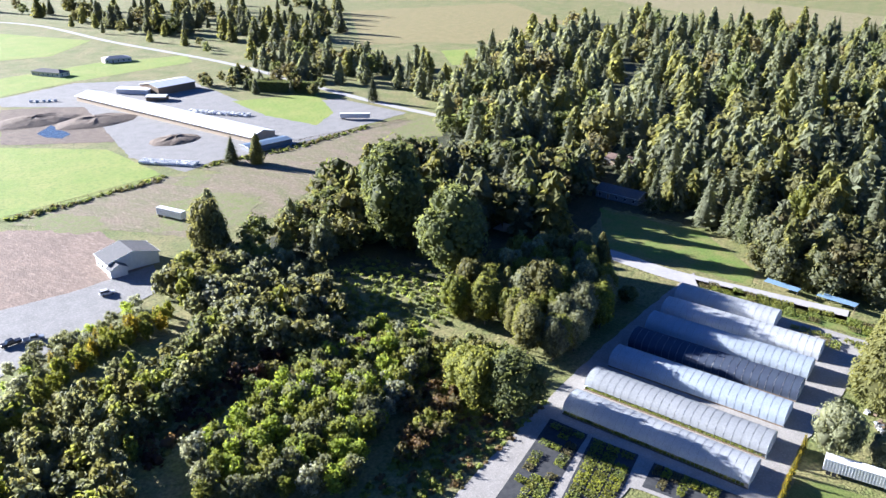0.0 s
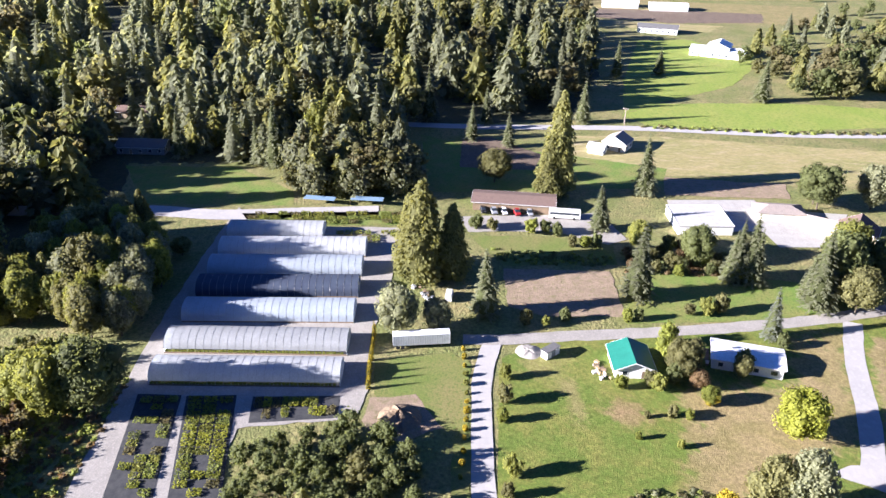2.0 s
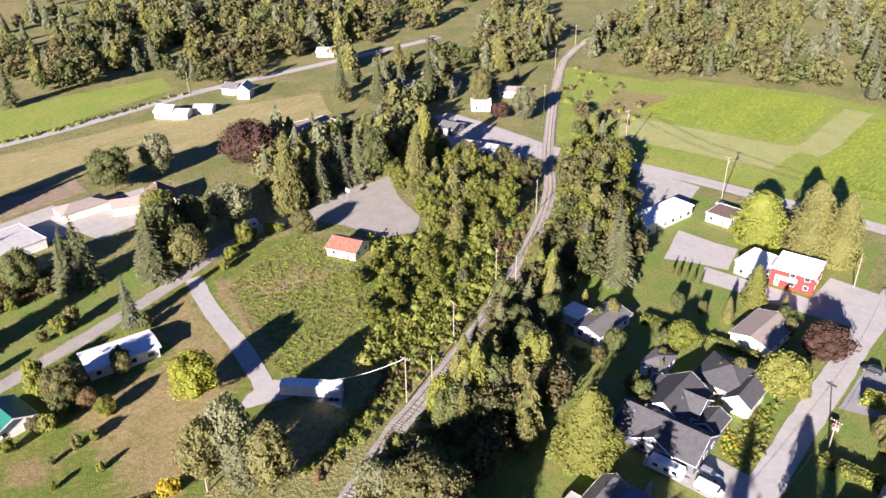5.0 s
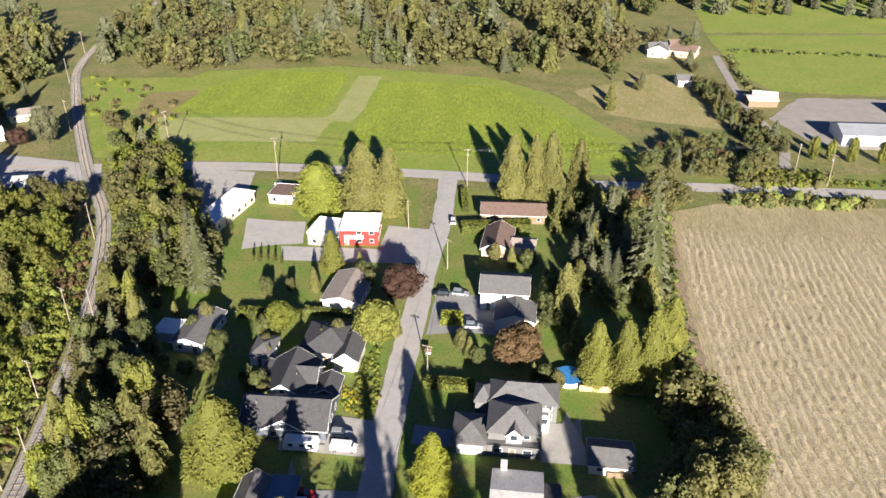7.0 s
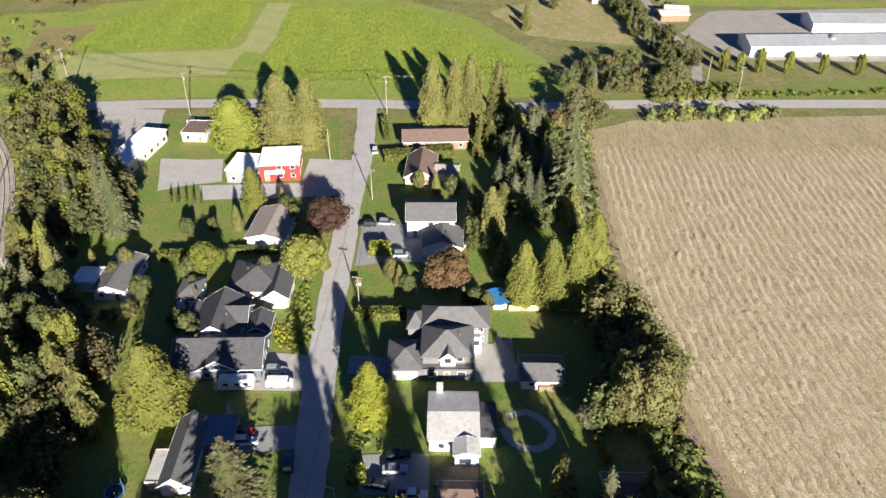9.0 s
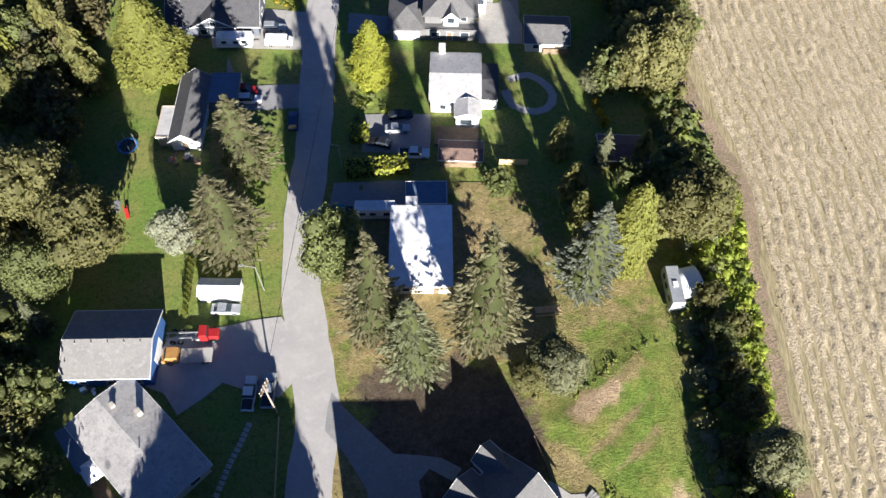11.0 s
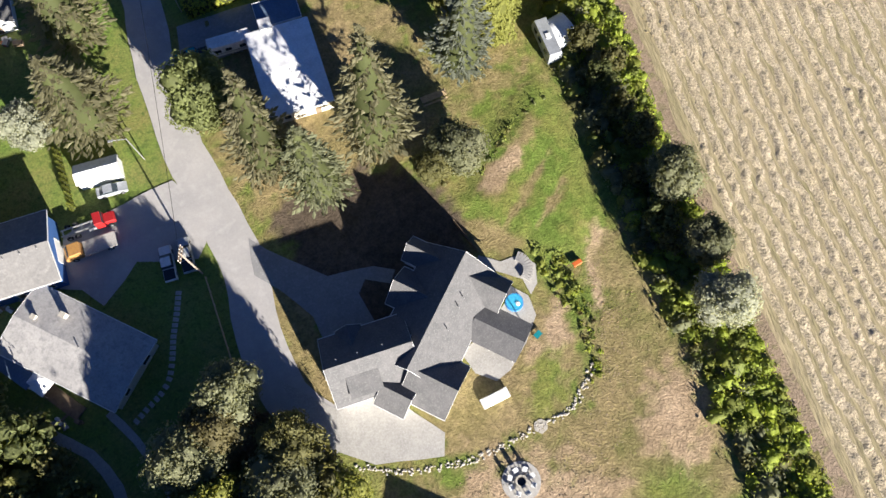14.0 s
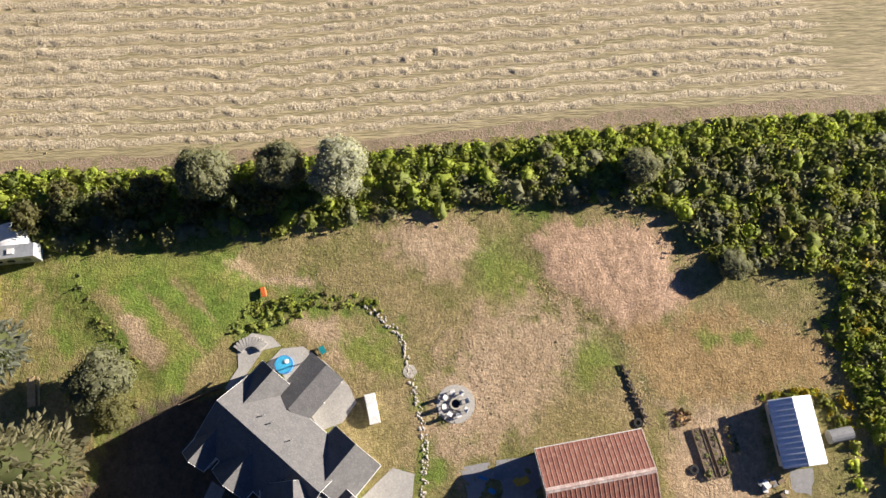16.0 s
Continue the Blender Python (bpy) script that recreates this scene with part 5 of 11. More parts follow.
patch("pasture_5", [(-421.3, 69.6), (-521.4, 91.9), (-529.4, 124.8), (-476.5, 160.3), (-415.0, 126.2), (-377.4, 78.7), (-358.3, 60.6)], 0.055, M["pasture"], "green paddock before the white barn", 1.5, "pasture")
patch("far_field_1", [(-688.5, 71.1), (-663.1, 254.7), (-587.6, 235.6), (-585.6, 138.6), (-627.8, 72.4)], 0.05, M["dry"], "distant tan field", 3, "field")
patch("gravel_lot", [(-186.0, 141.9), (-190.6, 168.1), (-189.5, 186.8), (-172.7, 174.8), (-157.0, 168.2), (-150.4, 158.8), (-156.0, 149.6), (-171.7, 147.5), (-181.1, 143.8)], 0.12, M["gravel"], "pale gravel lot with a basketball hoop", 0.5, "yard")

# poultry farm seen first
patch("barn_yard", [(-194.0, -530.7), (-248.7, -544.8), (-311.7, -503.4), (-289.6, -395.1), (-342.4, -375.1), (-343.5, -315.9), (-249.3, -309.2), (-205.8, -316.0), (-186.5, -310.3), (-180.9, -350.1), (-218.8, -469.8), (-184.1, -506.4)], 0.10, M["yard"], "pale gravel yard of the poultry farm", 1.0, "yard")
patch("lawn_9", [(-289.5, -418.4), (-343.9, -399.0), (-312.9, -348.4), (-285.7, -332.8), (-280.4, -372.3)], 0.13, M["pasture"], "grass island in the yard", 1.0, "lawn")
patch("pasture_6", [(-82.5, -443.2), (-146.4, -414.0), (-181.0, -372.0), (-177.2, -314.2), (-139.9, -309.2), (-103.9, -309.7), (-56.2, -337.1)], 0.07, M["pasture"], "bright green pasture", 1.0, "pasture")
patch("pasture_7", [(-127.6, -625.0), (-221.1, -597.0), (-299.2, -610.1), (-370.0, -593.2), (-354.6, -561.4), (-251.6, -550.6), (-196.1, -535.8), (-111.9, -561.4)], 0.07, M["pasture"], "narrow green pasture", 1.0, "pasture")
patch("pasture_8", [(-185.0, -856.1), (-315.5, -828.6), (-354.6, -727.0), (-289.4, -666.1), (-252.0, -672.8), (-147.2, -703.8)], 0.07, M["pasture"], "green pasture near the road", 1.0, "pasture")
patch("tilled_field", [(-227.1, -322.3), (-266.9, -311.6), (-326.3, -309.2), (-347.5, -270.7), (-282.1, -267.5), (-213.3, -250.7), (-199.7, -289.6), (-194.3, -308.3)], 0.08, M["tilled"], "dry brown field", 1.2, "field")
patch("weedy_field", [(-107.7, -303.7), (-175.0, -310.5), (-205.1, -292.7), (-212.3, -249.5), (-175.7, -234.8), (-142.0, -241.6), (-124.1, -274.1)], 0.06, M["tilled"], "brown field with green weeds", 2.0, "field")
patch("soil_heap_yard", [(-181.0, -498.8), (-220.3, -472.7), (-212.0, -393.2), (-189.9, -382.8), (-148.2, -418.3)], 0.08, M["soil"], "dark manure and soil ground", 1.5, "yard")
patch("bare_lot", [(-67.9, -316.1), (-99.0, -297.7), (-124.1, -274.1), (-118.9, -229.6), (-101.1, -226.4), (-72.5, -232.5), (-44.8, -238.3)], 0.08, M["lotearth"], "bare brown earth round the new house", 1.5, "plot")
for outline in ([(-103.9, -302.5), (-115.4, -274.4), (-128.4, -269.1), (-130.8, -285.8), (-120.2, -304.3)], [(-155.4, -279.6), (-177.7, -277.9), (-188.4, -258.2), (-163.7, -236.2), (-150.9, -244.2), (-136.4, -254.1)], [(-190.9, -297.1), (-176.1, -287.7), (-172.1, -300.3), (-187.7, -305.1)], [(-304.7, -292.8), (-342.1, -301.7), (-342.8, -286.4), (-318.1, -265.6), (-298.2, -274.6)]):
    patch("weed_cover", outline, 0.105, M["weedy"], "green weeds spreading over the tilled strip", 3.5, "weeds")
patch("paved_lot", [(-45.9, -241.9), (-72.5, -232.5), (-91.1, -228.6), (-108.0, -228.3), (-120.1, -228.2), (-115.5, -210.3), (-92.8, -204.1), (-66.2, -196.0), (-30.9, -191.4)], 0.12, M["yard"], "pale gravel parking area", 0.8, "yard")
patch("far_field_2", [(-700.5, -740.1), (-938.9, -665.9), (-801.8, -487.2), (-604.9, -439.9), (-572.7, -496.8), (-514.3, -529.6)], 0.05, M["dry"], "distant dry pasture", 3, "field")
patch("far_field_3", [(-1109.9, -627.1), (-1237.5, -453.9), (-1160.3, -226.4), (-975.5, -186.5), (-937.6, -287.6), (-983.0, -392.8)], 0.05, M["meadow"], "distant yellow field", 3, "field")
patch("far_field_4", [(-541.3, -456.0), (-583.5, -437.0), (-515.2, -379.5), (-492.4, -402.7)], 0.05, M["pasture"], "clearing in the woods", 2, "field")
patch("far_field_5", [(-549.2, -145.4), (-606.9, -124.4), (-510.2, -107.2), (-464.9, -116.7)], 0.06, M["lush"], "green clearing in the woods", 2, "field")

patch("paved_corner", [(-223.3, 250.5), (-220.0, 258.5), (-192.3, 256.0), (-158.4, 250.9), (-150.0, 240.2), (-167.2, 230.5), (-167.7, 223.9), (-190.8, 224.0)], 0.13, M["asphalt"], "worn asphalt forecourt by the level crossing", 0.6, "yard")
patch("meadow_4", [(-162.8, 257.5), (-223.4, 357.3), (-191.4, 361.6), (-134.0, 369.2), (-121.6, 283.1), (-143.3, 258.4)], 0.045, M["pasture"], "bright rough meadow beside the railway", 2.0, "meadow")
patch("meadow_5", [(-173.0, 308.1), (-178.6, 338.8), (-157.1, 344.2), (-147.1, 313.3), (-158.7, 293.6)], 0.06, M["dry"], "tan patch of dry grass in the meadow", 2.0, "meadow")
patch("brown_field", [(184.4, 417.9), (220.3, 419.5), (248.3, 403.0), (233.0, 374.3), (183.3, 375.3)], 0.08, M["dry"], "dry brown field behind the barns", 1.5, "field")

patch("far_field_6", [(-633.7, -113.1), (-723.9, -118.9), (-756.5, -38.5), (-721.0, 28.0), (-649.6, 17.7), (-642.4, -49.6)], 0.06, M["soil"], "distant tilled brown field", 2.0, "field")
patch("far_field_7", [(-770.7, -39.4), (-877.2, 1.9), (-844.5, 41.9), (-751.2, 43.8), (-751.0, -7.0)], 0.06, M["pasture"], "distant bright green field", 2.0, "field")
patch("far_field_8", [(-639.1, 73.4), (-634.7, 147.0), (-627.2, 203.2), (-592.2, 193.3), (-583.7, 129.5), (-601.5, 70.1)], 0.07, M["soil"], "distant brown strip field", 2.0, "field")
patch("far_field_9", [(-597.1, 69.7), (-581.6, 129.1), (-576.3, 161.0), (-554.2, 145.2), (-565.7, 89.4), (-567.7, 67.1)], 0.08, M["hay"], "distant pale yellow field", 2.0, "field")
patch("scrub_ground", [(-156.2, 143.8), (-147.3, 160.0), (-135.2, 176.0), (-110.2, 150.3), (-106.9, 125.9), (-104.5, 102.4), (-113.9, 99.0), (-125.5, 120.1)], 0.055, M["lush"], "rough green ground under the scrub", 2.0, "ground")

# roads
STREET = [(-27.0, 256.3), (-25.3, 214.5), (-26.4, 189.9), (-26.1, 169.3), (-26.1, 145.1), (-25.8, 125.5), (-25.3, 110.6), (-24.3, 95.6), (-24.1, 79.8), (-24.4, 72.7), (-22.9, 58.1), (-20.2, 46.4), (-18.2, 36.4), (-18.6, 26.8), (-16.8, 16.9), (-10.7, 8.5)]
ribbon("road_1", STREET, 6.4, 0.18, M["asphalt"], "worn grey asphalt residential street", 0.5)
CROSS = [(-221.3, 252.1), (-187.6, 245.9), (-150.3, 248.6), (-123.4, 253.6), (-85.7, 255.5), (-28.9, 254.8), (23.4, 251.5), (63.7, 253.5), (157.8, 253.2), (301.5, 249.7)]
ribbon("road_2", CROSS, 7.4, 0.20, M["asphalt"], "two-lane country road with painted lines")
ribbon("road_line", CROSS, 0.22, 0.212, M["yellow"], "yellow centre line", 0, "road marking")
ribbon("road_3", [(-334.0, -43.0), (-333.6, -5.0), (-337.7, 64.5), (-334.7, 132.6), (-338.7, 198.7), (-333.6, 259.4), (-324.9, 359.8), (-330.8, 366.8)], 6.5, 0.15, M["asphalt"], "pale country road past the farms", 0.3)
ribbon("road_4", [(-318.6, -980.8), (-366.0, -869.0), (-363.9, -702.9), (-370.4, -537.9), (-354.4, -388.1), (-350.9, -337.3), (-350.7, -273.2)], 6.0, 0.15, M["asphalt"], "pale country road by the woods", 0.3)
ribbon("road_5", [(-228.5, -162.6), (-232.9, -120.4), (-231.6, -91.5), (-235.4, -66.1), (-239.5, -38.3)], 8.0, 0.16, M["asphalt"], "two-lane road in tree shade", 0.2)
ribbon("road_6", [(-163.3, -5.7), (-163.8, 3.7), (-167.1, 22.5), (-170.6, 44.5), (-175.9, 70.9), (-181.5, 92.9), (-186.8, 108.9), (-190.4, 129.0), (-187.6, 146.1), (-190.7, 174.9)], 4.6, 0.16, M["gravel"], "gravel farm drive", 0.5)
ribbon("lane", [(-162.0, 1.5), (-147.7, -0.4), (-131.8, -0.1), (-114.5, 0.6), (-103.1, 1.5)], 4.6, 0.15, M["asphalt"], "narrow asphalt lane", 0.3)
ribbon("drive_1", [(-179.5, 96.6), (-161.2, 90.1), (-142.5, 85.4), (-131.1, 81.7), (-123.0, 78.8)], 4.8, 0.15, M["asphalt"], "curving asphalt drive", 0.3)
patch("drive_apron", [(-124.4, 74.5), (-124.0, 82.3), (-108.0, 89.1), (-104.5, 85.4), (-115.8, 81.2), (-121.2, 70.0)], 0.16, M["asphalt"], "paved turning place", 0.5, "drive")
ribbon("farm_track", [(94.7, 274.0), (100.2, 301.7), (97.4, 342.8), (99.1, 405.0), (100.6, 434.2)], 4.0, 0.12, M["gravel"], "gravel farm track", 0.4)
patch("drive_2", [(-16.7, 41.4), (-12.1, 36.5), (-6.9, 32.2), (-0.2, 31.8), (2.8, 30.2), (1.6, 28.4), (-1.8, 30.1), (-3.2, 28.3), (-2.1, 23.7), (-9.8, 22.8), (-10.4, 26.9), (-14.0, 32.0), (-17.2, 35.5)], 0.20, M["drive"], "dark asphalt house drive", 0.2, "drive")
patch("drive_3", [(-17.8, 20.1), (-11.0, 13.5), (-3.4, 13.4), (3.0, 5.7), (1.9, 2.7), (-7.4, 4.4), (-13.1, 8.4)], 0.21, M["concrete"], "pale concrete garage apron", 0.2, "drive")
patch("drive_4", [(-42.7, 49.8), (-30.7, 53.0), (-25.5, 54.1), (-22.1, 45.5), (-24.3, 39.9), (-33.1, 42.5), (-38.6, 37.8), (-44.3, 42.3)], 0.15, M["asphalt"], "worn grey parking yard", 0.8, "drive")
patch("parking", [(-87.6, 213.4), (-75.9, 212.5), (-68.2, 213.1), (-65.2, 198.6), (-74.8, 196.4), (-82.4, 193.1)], 0.15, M["asphalt"], "asphalt parking beside the red shop", 0.2, "parking")
patch("shop_drive", [(-71.2, 196.3), (-41.8, 197.6), (-41.6, 212.9), (-27.4, 211.9), (-26.5, 190.5), (-45.0, 189.0), (-68.4, 187.9)], 0.16, M["asphalt"], "asphalt forecourt before the red shop", 0.2, "parking")
patch("parking_2", [(-122.6, 252.5), (-97.2, 250.2), (-94.8, 236.2), (-89.3, 227.4), (-100.5, 207.9)], 0.15, M["concrete"], "pale paved corner lot", 0.4, "parking")
patch("drive_5", [(6.3, 120.9), (14.6, 128.7), (14.6, 115.0), (6.2, 115.9), (-11.0, 116.9), (-20.1, 116.9), (-20.1, 122.8), (-11.2, 121.9)], 0.15, M["drive"], "asphalt driveway of the grey house", 0.2, "drive")
patch("drive_6", [(-39.2, 123.8), (-28.4, 122.9), (-27.4, 112.2), (-46.4, 112.4), (-47.6, 117.1), (-38.4, 117.1)], 0.16, M["concrete"], "pale concrete driveway", 0.2, "drive")
patch("drive_7", [(-43.0, 110.4), (-39.4, 102.4), (-27.4, 103.2), (-27.2, 97.0), (-41.5, 96.1)], 0.16, M["drive"], "asphalt driveway", 0.2, "drive")
patch("drive_8", [(-19.6, 79.9), (-7.2, 80.7), (-6.8, 72.3), (-20.3, 72.1)], 0.16, M["drive"], "asphalt driveway under the carport", 0.2, "drive")
patch("drive_9", [(-15.3, 95.8), (-3.0, 96.0), (-2.8, 86.5), (-15.1, 86.9)], 0.16, M["drive"], "asphalt parking by the white house", 0.2, "drive")
patch("drive_10", [(-21.9, 176.2), (-9.7, 174.7), (3.7, 163.7), (3.5, 156.3), (-13.3, 157.6), (-22.2, 155.3)], 0.16, M["drive"], "driveway of the two-storey house", 0.2, "drive")

# railway
RAIL = [(-79.5, 55.5), (-87.9, 79.5), (-90.7, 87.8), (-93.3, 99.4), (-101.5, 130.2), (-115.4, 169.4), (-134.6, 210.4), (-161.0, 248.7), (-208.8, 326.9), (-238.1, 385.7), (-259.1, 474.2), (-272.2, 574.2)]
ribbon("railway_bed", RAIL, 4.4, 0.25, M["ballast"], "grey railway ballast bed", 0.4, "railway")
line = smooth_line(RAIL, 1.0)
for side in (-0.72, 0.72):
    bm, prev = bmesh.new(), None
    for i, p in enumerate(line[:-1]):
        d = (line[i + 1] - p).normalized()
        s = Vector((-d.y, d.x)) * side
        ring = [bm.verts.new((p.x + s.x + s.x * k, p.y + s.y + s.y * k, z)) for k, z in ((-0.06, 0.30), (-0.06, 0.48), (0.06, 0.48), (0.06, 0.30))]
        if prev:
            for a in range(3):
                bm.faces.new((prev[a], prev[a + 1], ring[a + 1], ring[a]))
        prev = ring
    tagged(link("rail", bm, M["rail"]), "worn steel railway rail", "rail", "rails", "structure")
bm = bmesh.new()
walked = 0.0
for p, q in zip(line, line[1:]):
    walked += (q - p).length
    if walked > 0.62:
        walked = 0.0
        box(bm, -0.13, -1.3, 0.26, 0.13, 1.3, 0.33, Matrix.Translation((p.x, p.y, 0)) @ Matrix.Rotation(math.atan2(q.y - p.y, q.x - p.x), 4, "Z"))
tagged(link("sleepers", bm, M["pole"]), "weathered wooden sleepers", "sleepers", "", "stuff")


# ---- buildings ----
def bld(name, label, p, q, back, h, rise, wall, roof, axis="x", kind="gable", over=0.45, trim="white", windows=True, garage=None, category="house", door=True):
    """A simple building: its near eave runs from p to q, back is a point on its far side or its depth; windows all round."""
    m, length = base_pose(p, q)
    depth = back if isinstance(back, (int, float)) else abs((m.inverted() @ Vector((*back, 0))).y)
    e = thing(name, m, label, category)
    op = []
    if windows:
        for side, ln in (("s", length), ("e", depth), ("n", length), ("w", depth)):
            n = max(1, int(ln / 3.6))
            for k in range(n):
                op.append((side, ln * (k + 0.5) / n, 1.0, 1.5 if k % 2 else 1.1, 1.15, "window"))
                if h > 4.6:
                    op.append((side, ln * (k + 0.5) / n, 3.7, 1.3, 1.15, "window"))
        if door:
            i = min(len(op) - 1, 1)
            op[i] = ("s", op[i][1] if op[i][0] == "s" else length / 2, 0.1, 0.95, 2.05, "door")
    if garage:
        op = [o for o in op if o[0] != garage[0]] + [(garage[0], garage[1], 0.05, garage[2], 2.2, "garage_door")]
    block(e, 0, 0, length, depth, h, rise, axis, M[wall], M[roof], over, 0.0, kind, M[trim], op)
    return e, length, depth


# main house with the turned wing
m, L = base_pose((0.9, 14.8), (12.7, 27.3))
house = thing("house", m, "large modern house with grey shingle gable roofs and white walls", "house")
W, R, T = M["white"], M["shingle"], M["white"]
win = lambda side, *xs: [(side, x, 1.0, 1.4, 1.3, "window") for x in xs]
block(house, 0, -5.0, L, 5.7, 3.1, 3.8, "x", W, R, 0.5, trim=T, openings=win("s", 6.2) + win("n", 2, 5, 14, 17) + win("e", 3, 6, 9) + [("n", 9.5, 0.1, 1.1, 2.1, "door"), ("s", 8.8, 0.1, 1.6, 2.1, "door")])
block(house, -3.6, -6.6, 3.7, -0.2, 3.05, 2.9, "y", W, R, 0.4, trim=T, openings=win("s", 2.0, 5.2) + win("e", 2) + win("w", 3))
block(house, -6.0, -1.6, -1.4, 2.4, 3.04, 1.7, "y", W, R, 0.3, trim=T, openings=[("s", 2.2, 0.1, 1.0, 2.1, "door")])
block(house, 7.3, 0.3, 12.6, 7.4, 3.06, 2.5, "y", W, R, 0.35, trim=T, openings=win("n", 1.4, 3.8))
block(house, 14.0, 0.3, 17.3, 8.3, 3.05, 1.9, "y", W, R, 0.3, trim=T, openings=win("n", 1.8))
block(house, 12.7, -6.8, L + 0.2, -0.3, 3.06, 2.6, "y", W, R, 0.4, trim=T, openings=win("s", 1.6, 3.4))
for x in (6.9, 10.4, 11.9):
    vent(house, x, -2.2, 5.9)
vent(house, 4.0, 2.0, 5.9)
# covered terrace
for x, y in ((7.8, -12.0), (13.0, -12.0), (7.8, -8.3), (13.0, -8.3)):
    part("post", tube(bmesh.new(), (x, y, 0), (x, y, 2.75), 0.1), M["white"], house)
bm = bmesh.new()
prof = [(7.4, 2.72), (10.4, 3.6), (13.4, 2.72), (13.4, 2.86), (10.4, 3.76), (7.4, 2.86)]
rows = [[bm.verts.new((x, y, z)) for x, z in prof] for y in (-12.4, -4.6)]
for i in range(6):
    bm.faces.new((rows[0][i], rows[0][(i + 1) % 6], rows[1][(i + 1) % 6], rows[1][i]))
for r in rows:
    bm.faces.new((r[0], r[1], r[4], r[5]))
    bm.faces.new((r[1], r[2], r[3], r[4]))
bmesh.ops.recalc_face_normals(bm, faces=bm.faces[:])
part("terrace_roof", bm, M["shingle"], house)
m, L = base_pose((-9.9, 17.9), (1.6, 18.1))
g = thing("garage_wing", m, "shingled garage wing with white trim joined to the house", "garage")
block(g, 0, -4.7, L, 4.5, 3.6, 3.6, "x", W, R, 0.4, trim=T, openings=win("n", 3, 9) + win("w", 3) + [("s", 3.2, 0.05, 2.7, 2.2, "garage_door"), ("s", 6.6, 0.05, 2.7, 2.2, "garage_door")])
block(g, 2.4, 0.2, 5.6, 4.9, 3.65, 1.8, "y", W, R, 0.3, trim=T, openings=win("n", 1.6))
bm = bmesh.new()
v = [bm.verts.new(q) for x in (2.2, 6.3) for q in ((x, -0.9, 6.25), (x, -4.3, 4.95), (x, -4.3, 3.75), (x, -0.9, 6.10))]
for f in ((0, 1, 2, 3), (7, 6, 5, 4), (1, 5, 6, 2), (3, 2, 6, 7)):
    bm.faces.new([v[k] for k in f])
bmesh.ops.recalc_face_normals(bm, faces=bm.faces[:])
dormer = part("dormer", bm, W, g, "low shed dormer with white sides")
part("dormer_roof", boxed(-0.25, -0.1, 0.0, 4.35, 3.95, 0.12, Matrix.Translation((2.2, -4.55, 4.87)) @ Matrix.Rotation(math.atan2(1.3, 3.4), 4, "X")), R, dormer)
for x in (2.9, 4.25, 5.6):
    part("dormer_window", boxed(x - 0.45, -4.34, 4.0, x + 0.45, -4.3, 4.7), M["glass"], dormer)
for x in (1.5, 4.5, 8.0):
    vent(g, x, 0.8, 6.9)
patch("terrace", [(8.5, 15.4), (11.8, 17.4), (17.1, 20.8), (18.0, 23.2), (20.3, 20.8), (20.4, 17.6), (17.7, 14.3), (14.4, 11.2), (12.0, 10.4), (9.5, 12.3)], 0.24, M["concrete"], "pale paved house terrace", 0.2, "terrace")
stair = thing("garden_steps", Matrix.Identity(4), "curved flight of pale stone steps beside the terrace", "steps")
for k in range(11):
    a = radians(-52 + k * 10.5)
    part("step", boxed(1.5, -0.19, 0.0, 3.0, 0.19, 0.30 + 0.035 * (10 - k), Matrix.Translation((19.4, 25.0, 0.1)) @ Matrix.Rotation(a, 4, "Z")), M["concrete"], stair)
patch("garden_path", [(15.3, 28.7), (18.1, 26.8), (21.4, 27.1), (22.8, 25.0), (22.2, 22.1), (20.7, 20.8), (20.4, 23.3), (18.0, 24.9), (14.4, 27.4)], 0.22, M["concrete"], "curved paved path round the house", 0.15, "path")

# neighbours
e, L, D = bld("workshop", "blue workshop with white trim and a pale metal roof", (-55.5, 41.7), (-43.2, 42.1), (-56.2, 51.9), 4.0, 1.7, "blueside", "beigemetal", garage=("e", 5, 3.6), category="workshop")
for k in range(5):
    vent(e, 1.5 + 2.4 * k, D / 2 - 0.6, 5.6)
e, L, D = bld("flat_roofed_house", "low wide house with a pale weathered roof", (-52.9, 34.6), (-39.2, 22.1), (-46.5, 42.2), 3.0, 0.7, "cream", "weathered", over=0.5)
chimney(e, L * 0.32, D * 0.8, 3.4, 4.6, 0.35)
chimney(e, L * 0.12, D * 0.6, 3.4, 4.2, 0.3)
vent(e, L * 0.55, D * 0.5, 3.9)
vent(e, L * 0.7, D * 0.55, 3.9)
m, L = base_pose((-53.5, 35.5), (-43.8, 23.8))
e = thing("side_porch", m, "low timber porch with a blue-grey roof", "porch")
part("deck", boxed(0, -2.2, 0.02, L, -0.1, 0.35), M["wood"], e)
part("canopy", boxed(0.2, -2.4, 2.3, L * 0.5, -0.15, 2.4), M["bluemetal"], e)
for k in range(4):
    part("post", boxed(0.3 + k * L * 0.15, -2.3, 0.35, 0.42 + k * L * 0.15, -2.18, 2.3), M["white"], e)


